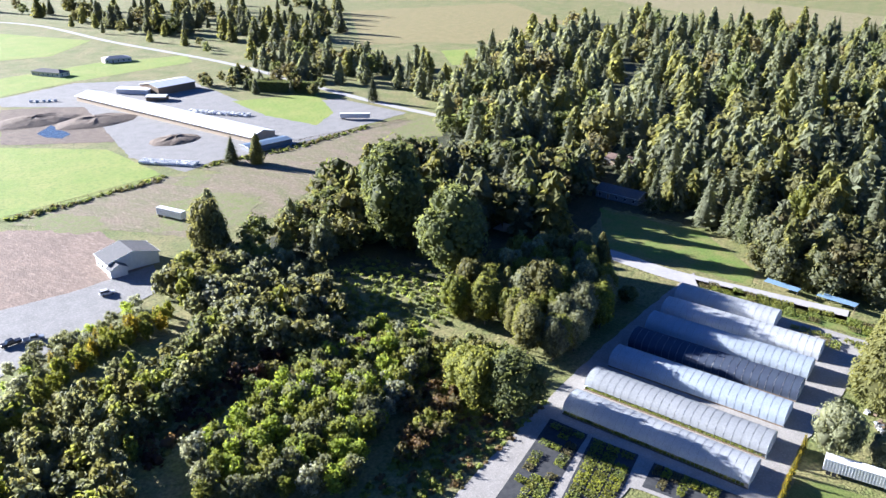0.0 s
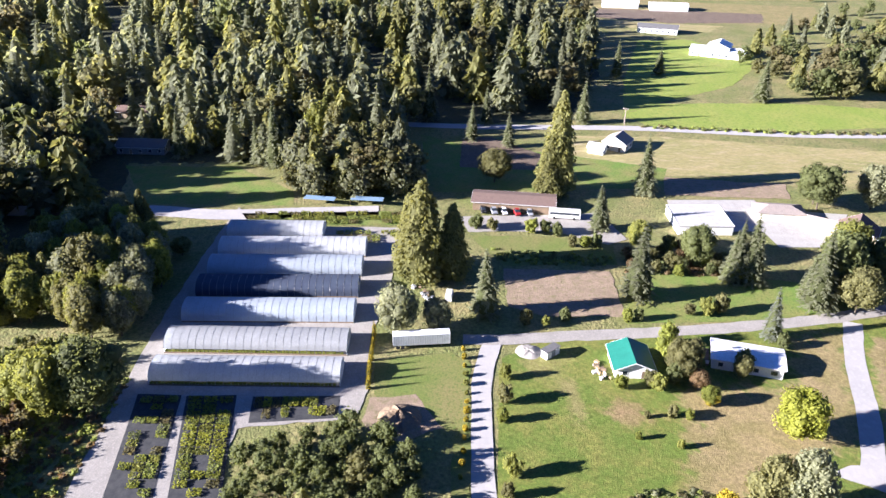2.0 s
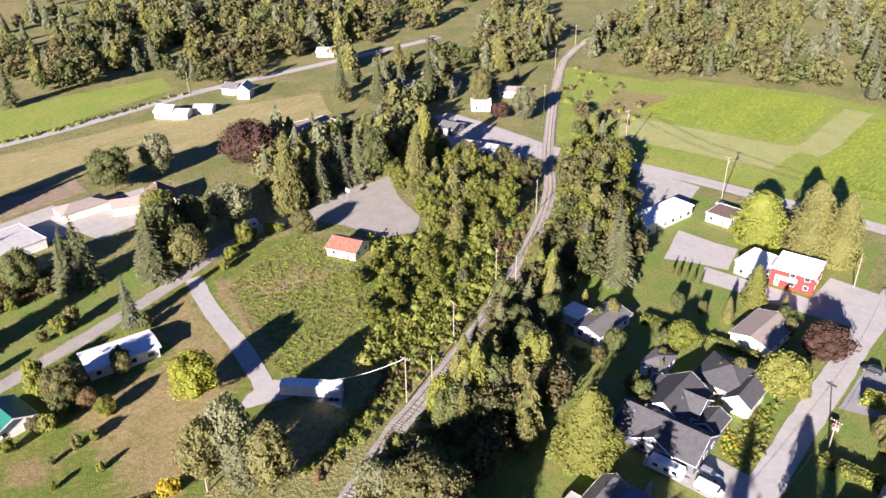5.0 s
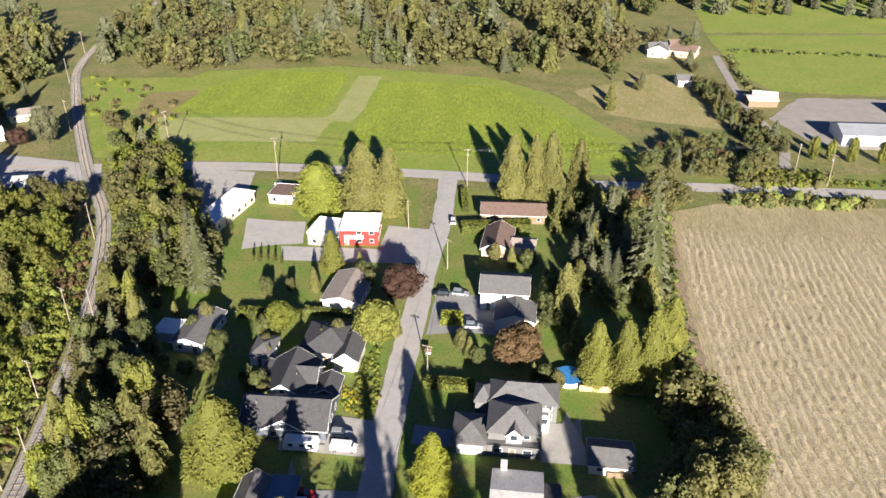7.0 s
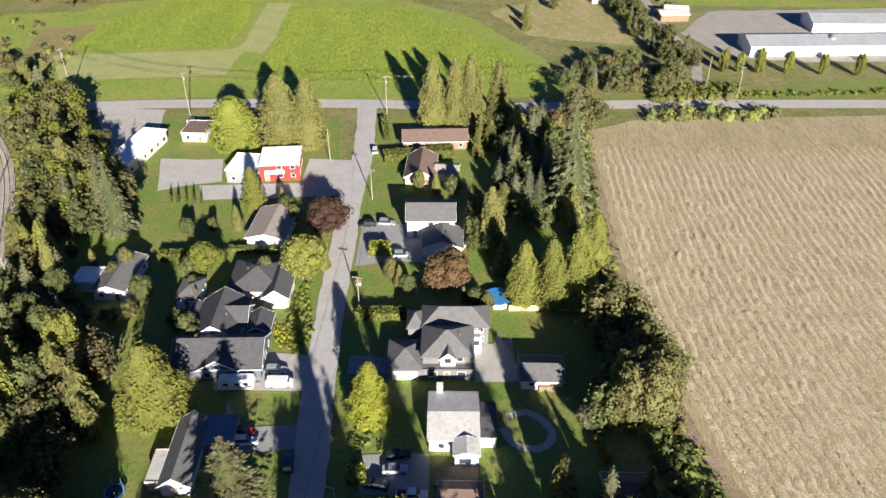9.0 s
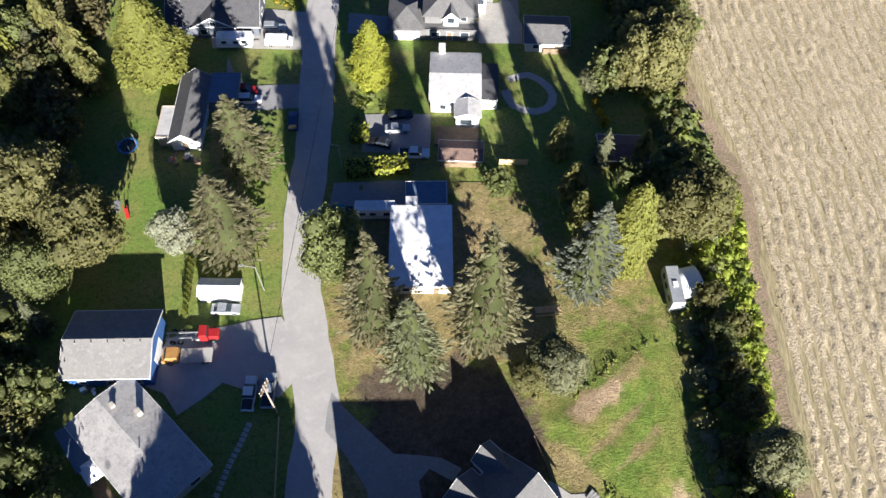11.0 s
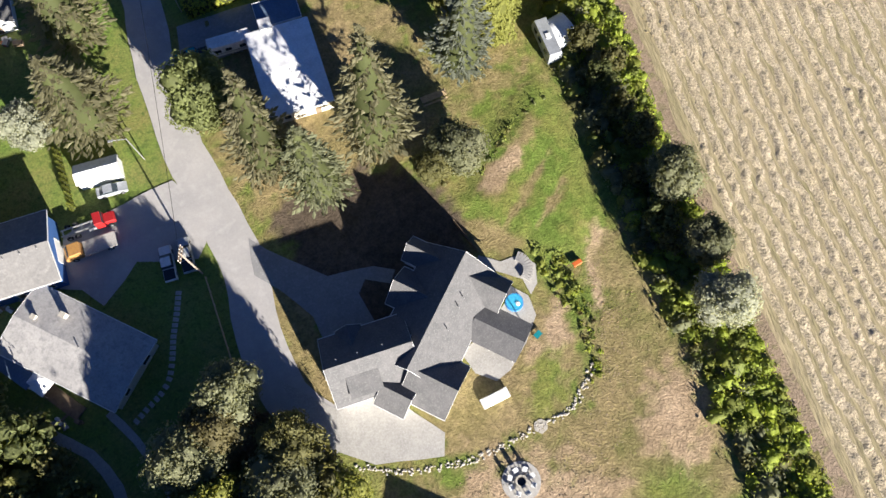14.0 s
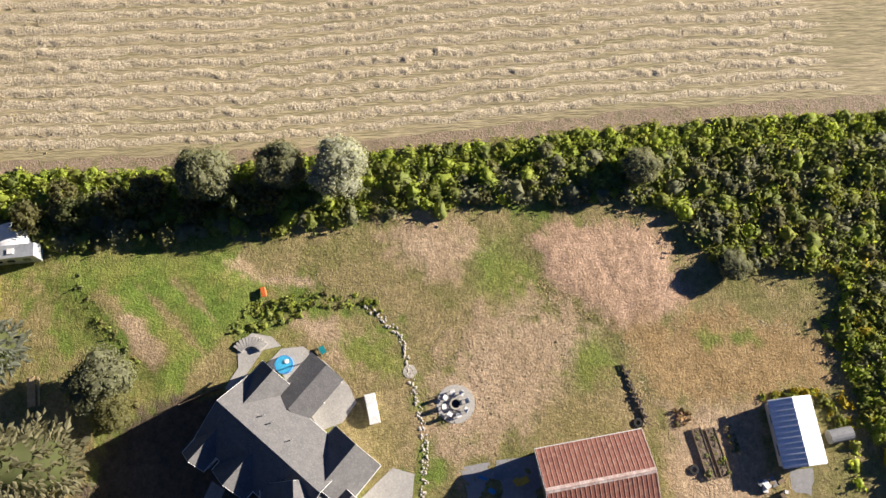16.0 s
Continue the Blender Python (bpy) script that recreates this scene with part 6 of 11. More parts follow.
def tent(name, label, c, w, d, h, rise, turn, cloth, legs=True):
    e = thing(name, pose(c[0], c[1], 0, 0, 0, turn), label, "shelter")
    bm = bmesh.new()
    lo = [bm.verts.new((sx * w / 2, sy * d / 2, z)) for z in (h - 0.35, h) for sx, sy in ((-1, -1), (1, -1), (1, 1), (-1, 1))]
    t = bm.verts.new((0, 0, h + rise))
    for i in range(4):
        j = (i + 1) % 4
        bm.faces.new((lo[i], lo[j], lo[4 + j], lo[4 + i]))
        bm.faces.new((lo[4 + i], lo[4 + j], t))
    part("canopy", bm, cloth, e)
    for sx in (-1, 1):
        for sy in (-1, 1):
            part("leg", tube(bmesh.new(), (sx * (w / 2 - 0.1), sy * (d / 2 - 0.1), 0), (sx * (w / 2 - 0.1), sy * (d / 2 - 0.1), h), 0.035), M["metal"], e)
    return e


tent("gazebo_tent", "pale blue pop-up gazebo tent", (-48.5, 29.0), 3.4, 3.4, 2.2, 0.9, 40, M["whitemetal"])
e, L, D = bld("mobile_home", "white mobile home with a glossy white metal roof", (-8.5, 58.1), (1.1, 58.3), (1.0, 73.1), 3.1, 0.5, "cream", "whitemetal", over=0.3)
chimney(e, 3.2, D + 0.6, 0.1, 4.0, 0.9, M["white"])
vent(e, 5.0, 6.0, 3.6)
m, L = base_pose((-6.7, 73.5), (0.3, 73.7))
e = thing("carport", m, "blue-grey metal carport roof on white posts", "carport")
part("roof", boxed(0, 0.3, 2.7, L, 5.0, 2.82), M["bluemetal"], e)
for k, q in enumerate(((-0.04, 0.26, L + 0.04, 0.36), (-0.04, 4.94, L + 0.04, 5.04), (-0.04, 0.36, 0.06, 4.94), (L - 0.06, 0.36, L + 0.04, 4.94))):
    part("rim", boxed(q[0], q[1], 2.68, q[2], q[3], 2.9), M["white"], e)
for x in (0.1, L - 0.1):
    part("post", tube(bmesh.new(), (x, 4.8, 0), (x, 4.8, 2.7), 0.06), M["white"], e)
e, L, D = bld("tent_garage", "white fabric tent garage beside the lawn", (-38.8, 56.2), (-32.4, 56.2), (-39.1, 59.2), 2.2, 0.6, "white", "whitemetal", windows=False, over=0.1, category="shelter")


def hoop_house(name, label, m, length, width, wall, top, film, ribs, ends, skirt=None, group="", category="greenhouse"):
    """An arched tunnel: film over hoops, end walls with a door, base boards."""
    e = thing(name, m, label, category, group)
    n = 14
    arc = [(-width / 2, 0.05), (-width / 2, wall)] + [(-width / 2 * math.cos(math.pi * k / n), wall + (top - wall) * math.sin(math.pi * k / n) ** 0.85) for k in range(1, n)] + [(width / 2, wall), (width / 2, 0.05)]
    bm = bmesh.new()
    cols = max(2, int(length / 1.8))
    rows = []
    for i in range(cols + 1):
        sag = 0.0 if i % 2 == 0 else -0.004
        rows.append([bm.verts.new((length * i / cols, y * (1 + sag * 0.3), z + (sag if z > wall else 0))) for y, z in (arc[1:-1] if skirt else arc)])
    for a, b in zip(rows, rows[1:]):
        for k in range(len(a) - 1):
            bm.faces.new((a[k], a[k + 1], b[k + 1], b[k]))
    for f in bm.faces:
        f.smooth = True
    part("film_cover", bm, film, e)
    for x in (0.02, length - 0.02):
        bm = bmesh.new()
        bm.faces.new([bm.verts.new((x, y * 0.99, z * 0.995)) for y, z in arc])
        w = part("end_wall", bm, ends, e)
        part("door", boxed(x - 0.06, -1.2, 0.05, x + 0.06, 1.2, 2.3), M["white"], w)
    if ribs:
        k = max(2, int(length / ribs))
        me = None
        for i in range(k + 1):
            if me is None:
                bm = bmesh.new()
                for a, b in zip(arc, arc[1:]):
                    tube(bm, (0, a[0] * 1.005, a[1] + 0.02), (0, b[0] * 1.005, b[1] + 0.02), 0.022, None, 4)
                ob = part("hoop", bm, M["metal"], e)
                me = ob.data
            else:
                ob = new("hoop", me)
                ob.parent = e
            ob.location.x = length * i / k
    for s in (-1, 1):
        part("base_board", boxed(0, s * width / 2 - 0.06, 0.0, length, s * width / 2 + 0.06, 0.35), M["wood"], e)
    if skirt:
        bm = bmesh.new()
        rng = random.Random(4)
        for s in (-1, 1):
            for k in range(int(length / 0.9)):
                x = (k + 0.5) * 0.9
                z = 0.5 + rng.random() * 0.5
                box(bm, x - 0.35, s * (width / 2 - 0.5) - 0.3, 0.1, x + 0.35, s * (width / 2 - 0.5) + 0.3, z)
        tagged(part("potted_plants", bm, LEAF["hedge"], e), "rows of potted plants under the raised sides", "", "", "stuff")
    return e


GH = [((-138.6, -77.0), (-141.3, -33.0), "film", 1), ((-151.4, -78.5), (-153.8, -33.7), "film", 1), ((-165.4, -79.4), (-168.5, -34.6), "bluefilm", 0), ((-178.0, -80.2), (-181.4, -35.6), "shadecloth", 0),
      ((-190.1, -81.1), (-193.2, -36.6), "bluefilm", 0), ((-202.0, -81.9), (-205.4, -37.4), "film", 0), ((-213.9, -83.0), (-215.6, -52.8), "film", 0)]
for p, q, film, skirt in GH:
    m, L = base_pose(p, q)
    word = {"film": "white", "bluefilm": "bluish translucent", "shadecloth": "dark shade-clothed"}[film]
    hoop_house("greenhouse", word + " film hoop greenhouse on gravel", m @ Matrix.Translation((0, 4.3, 0.1)), L, 8.6, 1.3, 4.1, M[film], 1.9, M["bluefilm"], skirt, "nursery greenhouses")

# nursery neighbours
e, L, D = bld("long_shed", "long open-fronted machine shed with a brown roof", (-243.2, -6.2), (-241.3, 21.6), 10.0, 3.2, 1.1, "wood", "brshingle", windows=False, category="shed", over=0.6)
e, L, D = bld("mobile_home", "white mobile home with a bright low roof and porch", (-155.9, 54.3), (-152.3, 69.9), (-160.4, 71.7), 3.0, 0.6, "white", "whitemetal", over=0.5)
chimney(e, L * 0.25, D * 0.55, 3.2, 4.2, 0.3)
part("porch_deck", boxed(-4.2, 0.5, 0.05, -0.6, D - 1, 0.8), M["wood"], e)
part("porch_rail", boxed(-4.2, 0.45, 0.8, -0.6, 0.55, 1.7), M["white"], e)
e, L, D = bld("workshop", "white workshop with a green metal roof", (-149.9, 30.7), (-150.4, 39.5), (-159.6, 30.1), 2.8, 1.9, "white", "greenmetal", axis="y", category="workshop", over=0.6)
e, L, D = bld("garage", "low garage with a brown-grey shingle roof", (-243.0, 89.9), (-242.2, 105.5), 8.5, 2.8, 1.6, "cream", "tanshingle", kind="hip", category="garage", garage=("s", 6, 4))
e, L, D = bld("house", "brown-roofed family house with steep gables", (-230.1, 110.2), (-224.4, 120.6), 9.0, 3.4, 3.6, "tanside", "brshingle", axis="y")
block(e, -9, 0.5, -0.1, 7.5, 3.0, 1.8, "x", M["tanside"], M["tanshingle"], 0.4, trim=M["white"])
e, L, D = bld("house", "white roadside house with a tan roof", (-309.2, 45.5), (-304.8, 54.2), 9.0, 3.6, 2.6, "cream", "tanshingle", axis="y")
bld("shed", "small pale shed beside the roadside house", (-304.2, 38.8), (-301.5, 44.8), 5.5, 2.6, 1.4, "white", "ltshingle", category="shed", windows=False)
e, L, D = bld("barn", "big white barn with a raised middle", (-484.4, 117.6), (-472.6, 147.0), 16.0, 3.5, 1.6, "white", "whitemetal", category="barn")
block(e, L * 0.3, 1, L * 0.72, 15, 6.0, 2.6, "y", M["white"], M["whitemetal"], 0.4, trim=M["white"])
bld("farm_building", "long grey-roofed white farm building", (-549.2, 95.9), (-542.5, 121.7), 12.0, 3.5, 2.0, "white", "shingle", category="barn")
bld("hall", "low flat-roofed building among trees", (-244.2, 179.4), (-238.4, 208.6), 15.0, 3.4, 0, "tanside", "tanshingle", kind="flat", category="hall")
bld("house", "small white-roofed house among trees", (-259.1, 261.4), (-256.4, 271.9), 10.0, 3, 1.8, "white", "ltshingle")
bld("house", "white gabled house at the wood's edge", (-245.4, 276.2), (-240.6, 285.3), 10.0, 3.4, 2.6, "white", "shingle", axis="y")
bld("house", "grey house beside the village street", (-206.3, 233.1), (-199.4, 234.2), 10.0, 3, 1.6, "greyside", "shingle")
bld("house", "white-roofed house near the level crossing", (-183.2, 219.2), (-169.2, 222.8), 11.0, 3.2, 1.7, "white", "ltshingle")
bld("house", "white house with parked cars before it", (-263.5, 265.0), (-255.3, 269.2), 10.0, 3.2, 2.0, "white", "shingle")
bld("house", "white gabled village house", (-245.9, 278.6), (-238.2, 282.4), 10.0, 3.4, 2.4, "white", "shingle", axis="y")
bld("house", "white bungalow beside a red-leaved tree", (-214.5, 265.9), (-208.0, 271.3), 10.0, 3, 1.6, "white", "ltshingle")
bld("house", "pinkish bungalow near the railway", (-218.2, 290.7), (-207.5, 297.0), 9.0, 3, 1.5, "cream", "tanshingle")
bld("barn", "small white farm shed by the far road", (-318.5, 167.3), (-311.5, 171.0), 9.0, 3, 2.2, "white", "whitemetal", category="barn", windows=False)
bld("shed", "low pale lean-to shed by the far road", (-310.7, 171.2), (-305.3, 175.6), 8.0, 2.6, 1.2, "white", "ltshingle", category="shed", windows=False)
bld("shed", "low pale farm shed", (-310.2, 182.2), (-303.8, 187.5), 7.0, 2.6, 1.0, "white", "ltshingle", category="shed", windows=False)
bld("house", "white farmhouse beside the far road", (-326.1, 208.7), (-319.7, 211.4), 8.0, 3.2, 2.0, "white", "shingle")
bld("barn", "tall white barn end beside the far road", (-313.7, 208.6), (-309.0, 212.4), 9.0, 4.4, 2.4, "white", "ltshingle", axis="y", category="barn")
bld("house", "pale house among distant trees", (-346.5, 287.1), (-338.9, 293.3), 9.0, 3, 1.6, "white", "ltshingle")
bld("farmhouse", "low building with a rusty red roof and white gable", (-160.4, 130.5), (-151.2, 133.3), 8.5, 2.8, 2.0, "white", "rustmetal", category="farmhouse", axis="x")
bld("house", "dark-roofed house among conifers", (-285.5, -151.9), (-285.9, -132.2), 10.0, 3, 2.0, "greyside", "shingle")
bld("house", "green-roofed house in the wood", (-400.6, -75.4), (-399.6, -62.3), 11.0, 3.4, 2.8, "cream", "greenmetal", axis="y")
bld("house", "low brown house among conifers", (-330.8, -172.7), (-330.7, -155.4), 9.0, 3, 1.8, "tanside", "brshingle")
for a, b in (((-242.4, -65.1), (-241.4, -54.1)), ((-242.9, -48.8), (-242.4, -37.3))):
    m, L = base_pose(a, b)
    e = thing("market_stall", m, "faded blue tarpaulin stall roof on posts", "stall", "roadside stalls")
    part("canopy", boxed(0, 0, 2.3, L, 3.2, 2.42), M["paleblue"], e)
    for x in (0.1, L - 0.1):
        for y in (0.1, 3.1):
            part("post", tube(bmesh.new(), (x, y, 0), (x, y, 2.3), 0.06), M["wood"], e)

# poultry farm at the start
bld("poultry_barn", "very long low poultry barn with a white metal roof", (-224.0, -489.9), (-237.3, -329.3), 17.0, 3.2, 2.2, "tanside", "whitemetal", category="barn", over=0.7, windows=False)
bld("barn", "dark open barn with a pale metal roof", (-267.8, -467.1), (-297.0, -469.5), 20.0, 5, 1.8, "wood", "whitemetal", category="barn", windows=False)
bld("shed", "white flat shed behind the poultry barn", (-252.0, -492.5), (-264.5, -474.2), 9.0, 3, 0.6, "white", "whitemetal", category="shed", windows=False)
bld("shed", "small shed with a white roof", (-252.9, -457.5), (-261.2, -448.8), 8.0, 2.8, 0.8, "wood", "whitemetal", category="shed", windows=False)
bld("lean_to", "low blue-grey roofed lean-to at the barn's end", (-225.5, -315.1), (-250.9, -313.0), 8.0, 2.6, 0.5, "greyside", "bluemetal", category="shed", windows=False)
bld("house", "grey-roofed bungalow in the green pasture", (-242.6, -595.3), (-252.5, -572.4), 10.0, 3, 1.8, "cream", "shingle", kind="hip")
bld("house", "pale bungalow beside a hedge", (-303.1, -603.2), (-323.0, -598.4), 10.0, 3, 1.8, "cream", "ltshingle", kind="hip")
e, L, D = bld("house", "new grey-roofed house with white walls on bare ground", (-106.3, -231.2), (-123.3, -228.9), 11.0, 4.2, 2.4, "white", "shingle", axis="y", garage=("s", 8.5, 4.6))
block(e, -0.5, -3.2, 5.0, -0.1, 3.0, 1.4, "y", M["white"], M["shingle"], 0.4, trim=M["white"])

# houses along the street
e, L, D = bld("house", "grey-shingled house with white gable trim and many windows", (-55.1, 115.6), (-37.4, 115.9), 11.0, 3.0, 3.2, "darkside", "dkshingle")
block(e, L * 0.28, -0.5, L * 0.75, 5.0, 3.02, 2.4, "y", M["darkside"], M["dkshingle"], 0.4, trim=M["white"], openings=[("s", L * 0.235, 3.2, 1.0, 1.0, "window"), ("s", 2.0, 1.0, 1.3, 1.3, "window"), ("s", 5.0, 1.0, 1.3, 1.3, "window")])
vent(e, 2.5, 4, 5.8)
e, L, D = bld("house", "charcoal-roofed house with a white front gable", (-53.9, 124.9), (-44.1, 124.9), 13.0, 3.4, 3.2, "white", "dkshingle", axis="y")
block(e, L - 4.0, 3.6, L + 1.2, 11.0, 3.38, 2.6, "x", M["darkside"], M["dkshingle"], 0.4, trim=M["white"], openings=[("s", 3.5, 1.0, 1.2, 1.2, "window")])
block(e, L + 1.3, 2.4, L + 6.2, 8.6, 2.9, 1.3, "y", M["darkside"], M["dkshingle"], 0.4, trim=M["white"], openings=[("s", 2.4, 0.05, 3.2, 2.2, "garage_door")])
block(e, -2.6, 5.5, -0.1, 12.0, 2.8, 1.0, "y", M["darkside"], M["dkshingle"], 0.35, trim=M["white"])
part("attic_window", boxed(L / 2 - 0.45, -0.06, 4.3, L / 2 + 0.45, -0.01, 5.0), M["glass"], e)
vent(e, L * 0.7, 5, 5.6)
brush("flower_bed", [(-38.3, 133.9), (-33.6, 133.8), (-32.6, 123.8), (-36.2, 124.9)], 1.1, 0.3, 0.65, ["gold", "fern", "hedge", "lime", "gold", "bramble"], "yellow-flowering garden bed beside the charcoal house", 131, 22, 0.2, 1.0)
e, L, D = bld("house", "wide charcoal-roofed house with a pale stone front", (-49.9, 141.5), (-37.7, 141.4), 12.0, 3.2, 2.8, "cream", "dkshingle", kind="hip")
block(e, L - 3.5, -2.5, L + 2.0, 6, 3.2, 2.0, "y", M["cream"], M["dkshingle"], 0.4, trim=M["white"])
e, L, D = bld("garage", "small charcoal-roofed garage with skylights", (-61.1, 138.8), (-56.4, 138.8), 8.0, 2.8, 1.2, "white", "shingle", category="garage", kind="hip")
e, L, D = bld("house", "white bungalow with a grey roof and side carport", (-81.3, 142.2), (-73.9, 141.8), 14.0, 3.0, 1.2, "white", "shingle", axis="y")
block(e, -6.5, 3.0, -0.3, 9, 2.6, 0, "x", M["white"], M["whitemetal"], 0.2, kind="flat")
e, L, D = bld("garage", "white garage with a tan shingle roof", (-50.3, 164.2), (-40.8, 163.4), 14.5, 3.0, 1.2, "white", "tanshingle", axis="y", category="garage")
e, L, D = bld("house", "two-storey white house with a grey roof", (-9.6, 168.3), (2.6, 168.2), 10.0, 5.4, 2.2, "white", "shingle")
block(e, L * 0.35, -9.0, L * 1.15, -0.2, 3.0, 1.9, "y", M["white"], M["shingle"], 0.4, trim=M["white"], openings=[("s", 3, 0.05, 4.6, 2.2, "garage_door")])
e, L, D = bld("house", "small house with a reddish brown roof", (-11.3, 196.0), (-3.1, 195.5), 14.0, 3.0, 2.4, "tanside", "brshingle", axis="y")
bld("garage", "low garage with a tan roof", (-2.6, 199.0), (3.8, 198.3), 6.0, 2.6, 1.2, "cream", "tanshingle", category="garage")
bld("house", "long low house with a dark brown roof", (-12.7, 218.6), (7.2, 219.2), 10.0, 3.0, 1.8, "wood", "brshingle")
e, L, D = bld("house", "large grey house with stone-coloured trim and white gable", (-4.5, 117.0), (5.6, 116.9), 9.4, 5.0, 3.0, "shadeside", "shingle", kind="hip", axis="x")
block(e, L * 0.36, -0.7, L * 0.66, 3.4, 5.0, 1.4, "y", M["white"], M["shingle"], 0.3, 2.9, trim=M["white"], openings=[("s", 1.5, 0.9, 1.3, 1.2, "window")])
block(e, -0.1, -1.5, L + 0.1, -0.05, 2.7, 0, "x", M["shadeside"], M["shingle"], 0.35, kind="flat", openings=[("s", 2.2, 0.9, 1.6, 1.2, "window"), ("s", 5.0, 0.1, 1.1, 2.05, "door"), ("s", 8.0, 0.9, 1.6, 1.2, "window")])
block(e, -7.0, -1.6, -0.15, 7.2, 2.9, 1.9, "x", M["shadeside"], M["shingle"], 0.4, kind="hip", openings=[("s", 3.4, 0.05, 5.0, 2.2, "garage_door")])
block(e, -0.3, 9.45, L + 3.6, 16.4, 4.9, 2.7, "x", M["shadeside"], M["shingle"], 0.4, kind="hip", openings=[("s", L + 2.2, 1, 1.2, 1.3, "window"), ("s", L + 2.2, 3.4, 1.2, 1.2, "window")])
block(e, -3.4, 9.6, -0.35, 15.5, 4.4, 2.0, "x", M["shadeside"], M["shingle"], 0.4, kind="hip")
bay = part("bay", boxed(L + 0.05, 6.4, 0.0, L + 2.0, 9.3, 4.2), M["white"], e, "white square bay with a crenellated top")
for k in range(4):
    part("merlon", boxed(L + 0.15 + 0.5 * k, 6.42, 4.2, L + 0.42 + 0.5 * k, 6.7, 4.6), M["white"], bay)
part("pane", boxed(L + 0.5, 6.36, 2.4, L + 1.6, 6.4, 3.6), M["glass"], bay)
vent(e, L * 0.75, 4, 7.2)
vent(e, L * 0.3, 12, 6.9)
patch("house_apron", [(6.4, 125.9), (10.6, 126.4), (11.6, 130.2), (15.1, 119.6), (14.9, 114.6), (6.2, 114.6)], 0.20, M["concrete"], "pale concrete apron beside the grey house", 0.05, "yard")
e, L, D = bld("shed", "grey-roofed garden shed with pale walls", (15.3, 112.6), (23.4, 112.3), 7.0, 2.6, 1.3, "cream", "shingle", category="shed")
e, L, D = bld("house", "white house with a pale low-pitched roof", (-2.9, 96.6), (6.0, 96.5), (-3.2, 108.3), 3.3, 0.9, "white", "ltshingle", over=0.35)
block(e, L * 0.53, -3.6, L, -0.1, 3.3, 0.7, "y", M["white"], M["ltshingle"], 0.3, trim=M["white"], openings=[("s", 1.8, 1.0, 2.2, 1.3, "window")])
chimney(e, 1.8, D + 0.5, 0.1, 5.0, 0.55, M["white"])
block(e, L + 0.1, 1.0, L + 3.4, D - 2, 2.8, 0.5, "x", M["white"], M["dkshingle"], 0.2)
part("deck", boxed(0.8, -8.0, 0.1, L, -3.7, 0.5), M["wood"], e, "brown timber deck")
bld("shed", "brown-roofed garden shed beside the deck", (-0.9, 83.9), (6.1, 83.7), 3.6, 2.5, 0.5, "wood", "brshingle", category="shed", windows=False)
bld("shed", "dark weathered shed under trees", (27.3, 84.3), (35.3, 84.1), 5.0, 2.5, 0.9, "wood", "brshingle", category="shed", windows=False)
e, L, D = bld("house", "narrow house with a grey gable roof and pale front", (-49.0, 86.8), (-44.0, 86.9), 15.0, 2.9, 1.8, "white", "shingle", axis="y")
block(e, L + 0.1, 9.0, L + 5.5, 16.0, 2.6, 0, "x", M["greyside"], M["bluemetal"], 0.2, kind="flat")
block(e, -2.6, 1.0, -0.1, 8, 2.4, 0, "x", M["tanside"], M["ltshingle"], 0.2, kind="flat")
e, L, D = bld("shop", "red shop building with a white flat roof and white sign", (-53.7, 199.0), (-42.4, 199.9), (-42.8, 211.0), 5.0, 0, "redside", "whitemetal", kind="flat", over=0.25, category="shop")
sign = part("sign_board", boxed(L * 0.12, -0.32, 2.3, L * 0.62, -0.2, 3.5), M["white"], e, "white sign board")
for k in range(5):
    part("lettering", boxed(L * 0.15 + k * L * 0.09, -0.345, 2.6, L * 0.15 + k * L * 0.09 + L * 0.06, -0.322, 3.15), M["shingle"], sign)
e, L, D = bld("annex", "pale flat-roofed annex beside the red shop", (-63.5, 198.2), (-55.0, 197.1), (-57.6, 208.2), 4.0, 0, "greyside", "whitemetal", kind="flat", over=0.2, category="shop")
bld("community_hall", "low pale building with a white flat roof", (-93.5, 202.0), (-89.2, 226.0), 7.5, 3.6, 0, "cream", "whitemetal", kind="flat", over=0.4, category="hall")
bld("house", "small dark flat-roofed building with a pale front", (-84.1, 225.3), (-76.3, 224.8), 9.0, 3.0, 0, "cream", "brshingle", kind="flat", over=0.3)
bld("poultry_barn", "long white poultry barn with a metal roof", (123.1, 301.1), (198.0, 302.6), 15.0, 4.2, 2.2, "white", "greymetal", category="barn", windows=False)
bld("poultry_barn", "long white poultry barn with a metal roof", (159.6, 330.1), (241.0, 327.1), 15.0, 4.2, 2.2, "white", "greymetal", category="barn", windows=False)
bld("farmhouse", "grey-roofed farmhouse among trees", (63.3, 429.0), (73.1, 426.3), 10.0, 4, 2.4, "white", "shingle", axis="y", category="farmhouse")
bld("farmhouse", "brown-roofed farmhouse wing among trees", (74.5, 431.2), (87.7, 425.9), 11.0, 3.4, 2.6, "tanside", "brshingle", category="farmhouse")
bld("shed", "open farm shed beside the track", (97.8, 345.9), (110.4, 346.5), 9.0, 3, 1.0, "wood", "ltshingle", category="shed", windows=False)
m = Matrix.Translation((*(157.4, 306.9), 0))
e = thing("feed_silo", m, "pale metal feed silo beside the barn", "silo")
part("tank", tube(bmesh.new(), (0, 0, 1.8), (0, 0, 6.2), 1.6, None, 16), M["metal"], e)
part("hopper", tube(bmesh.new(), (0, 0, 0.5), (0, 0, 1.8), 0.3, 1.6, 16), M["metal"], e)
part("cap", tube(bmesh.new(), (0, 0, 6.2), (0, 0, 7.2), 1.6, 0.2, 16), M["metal"], e)
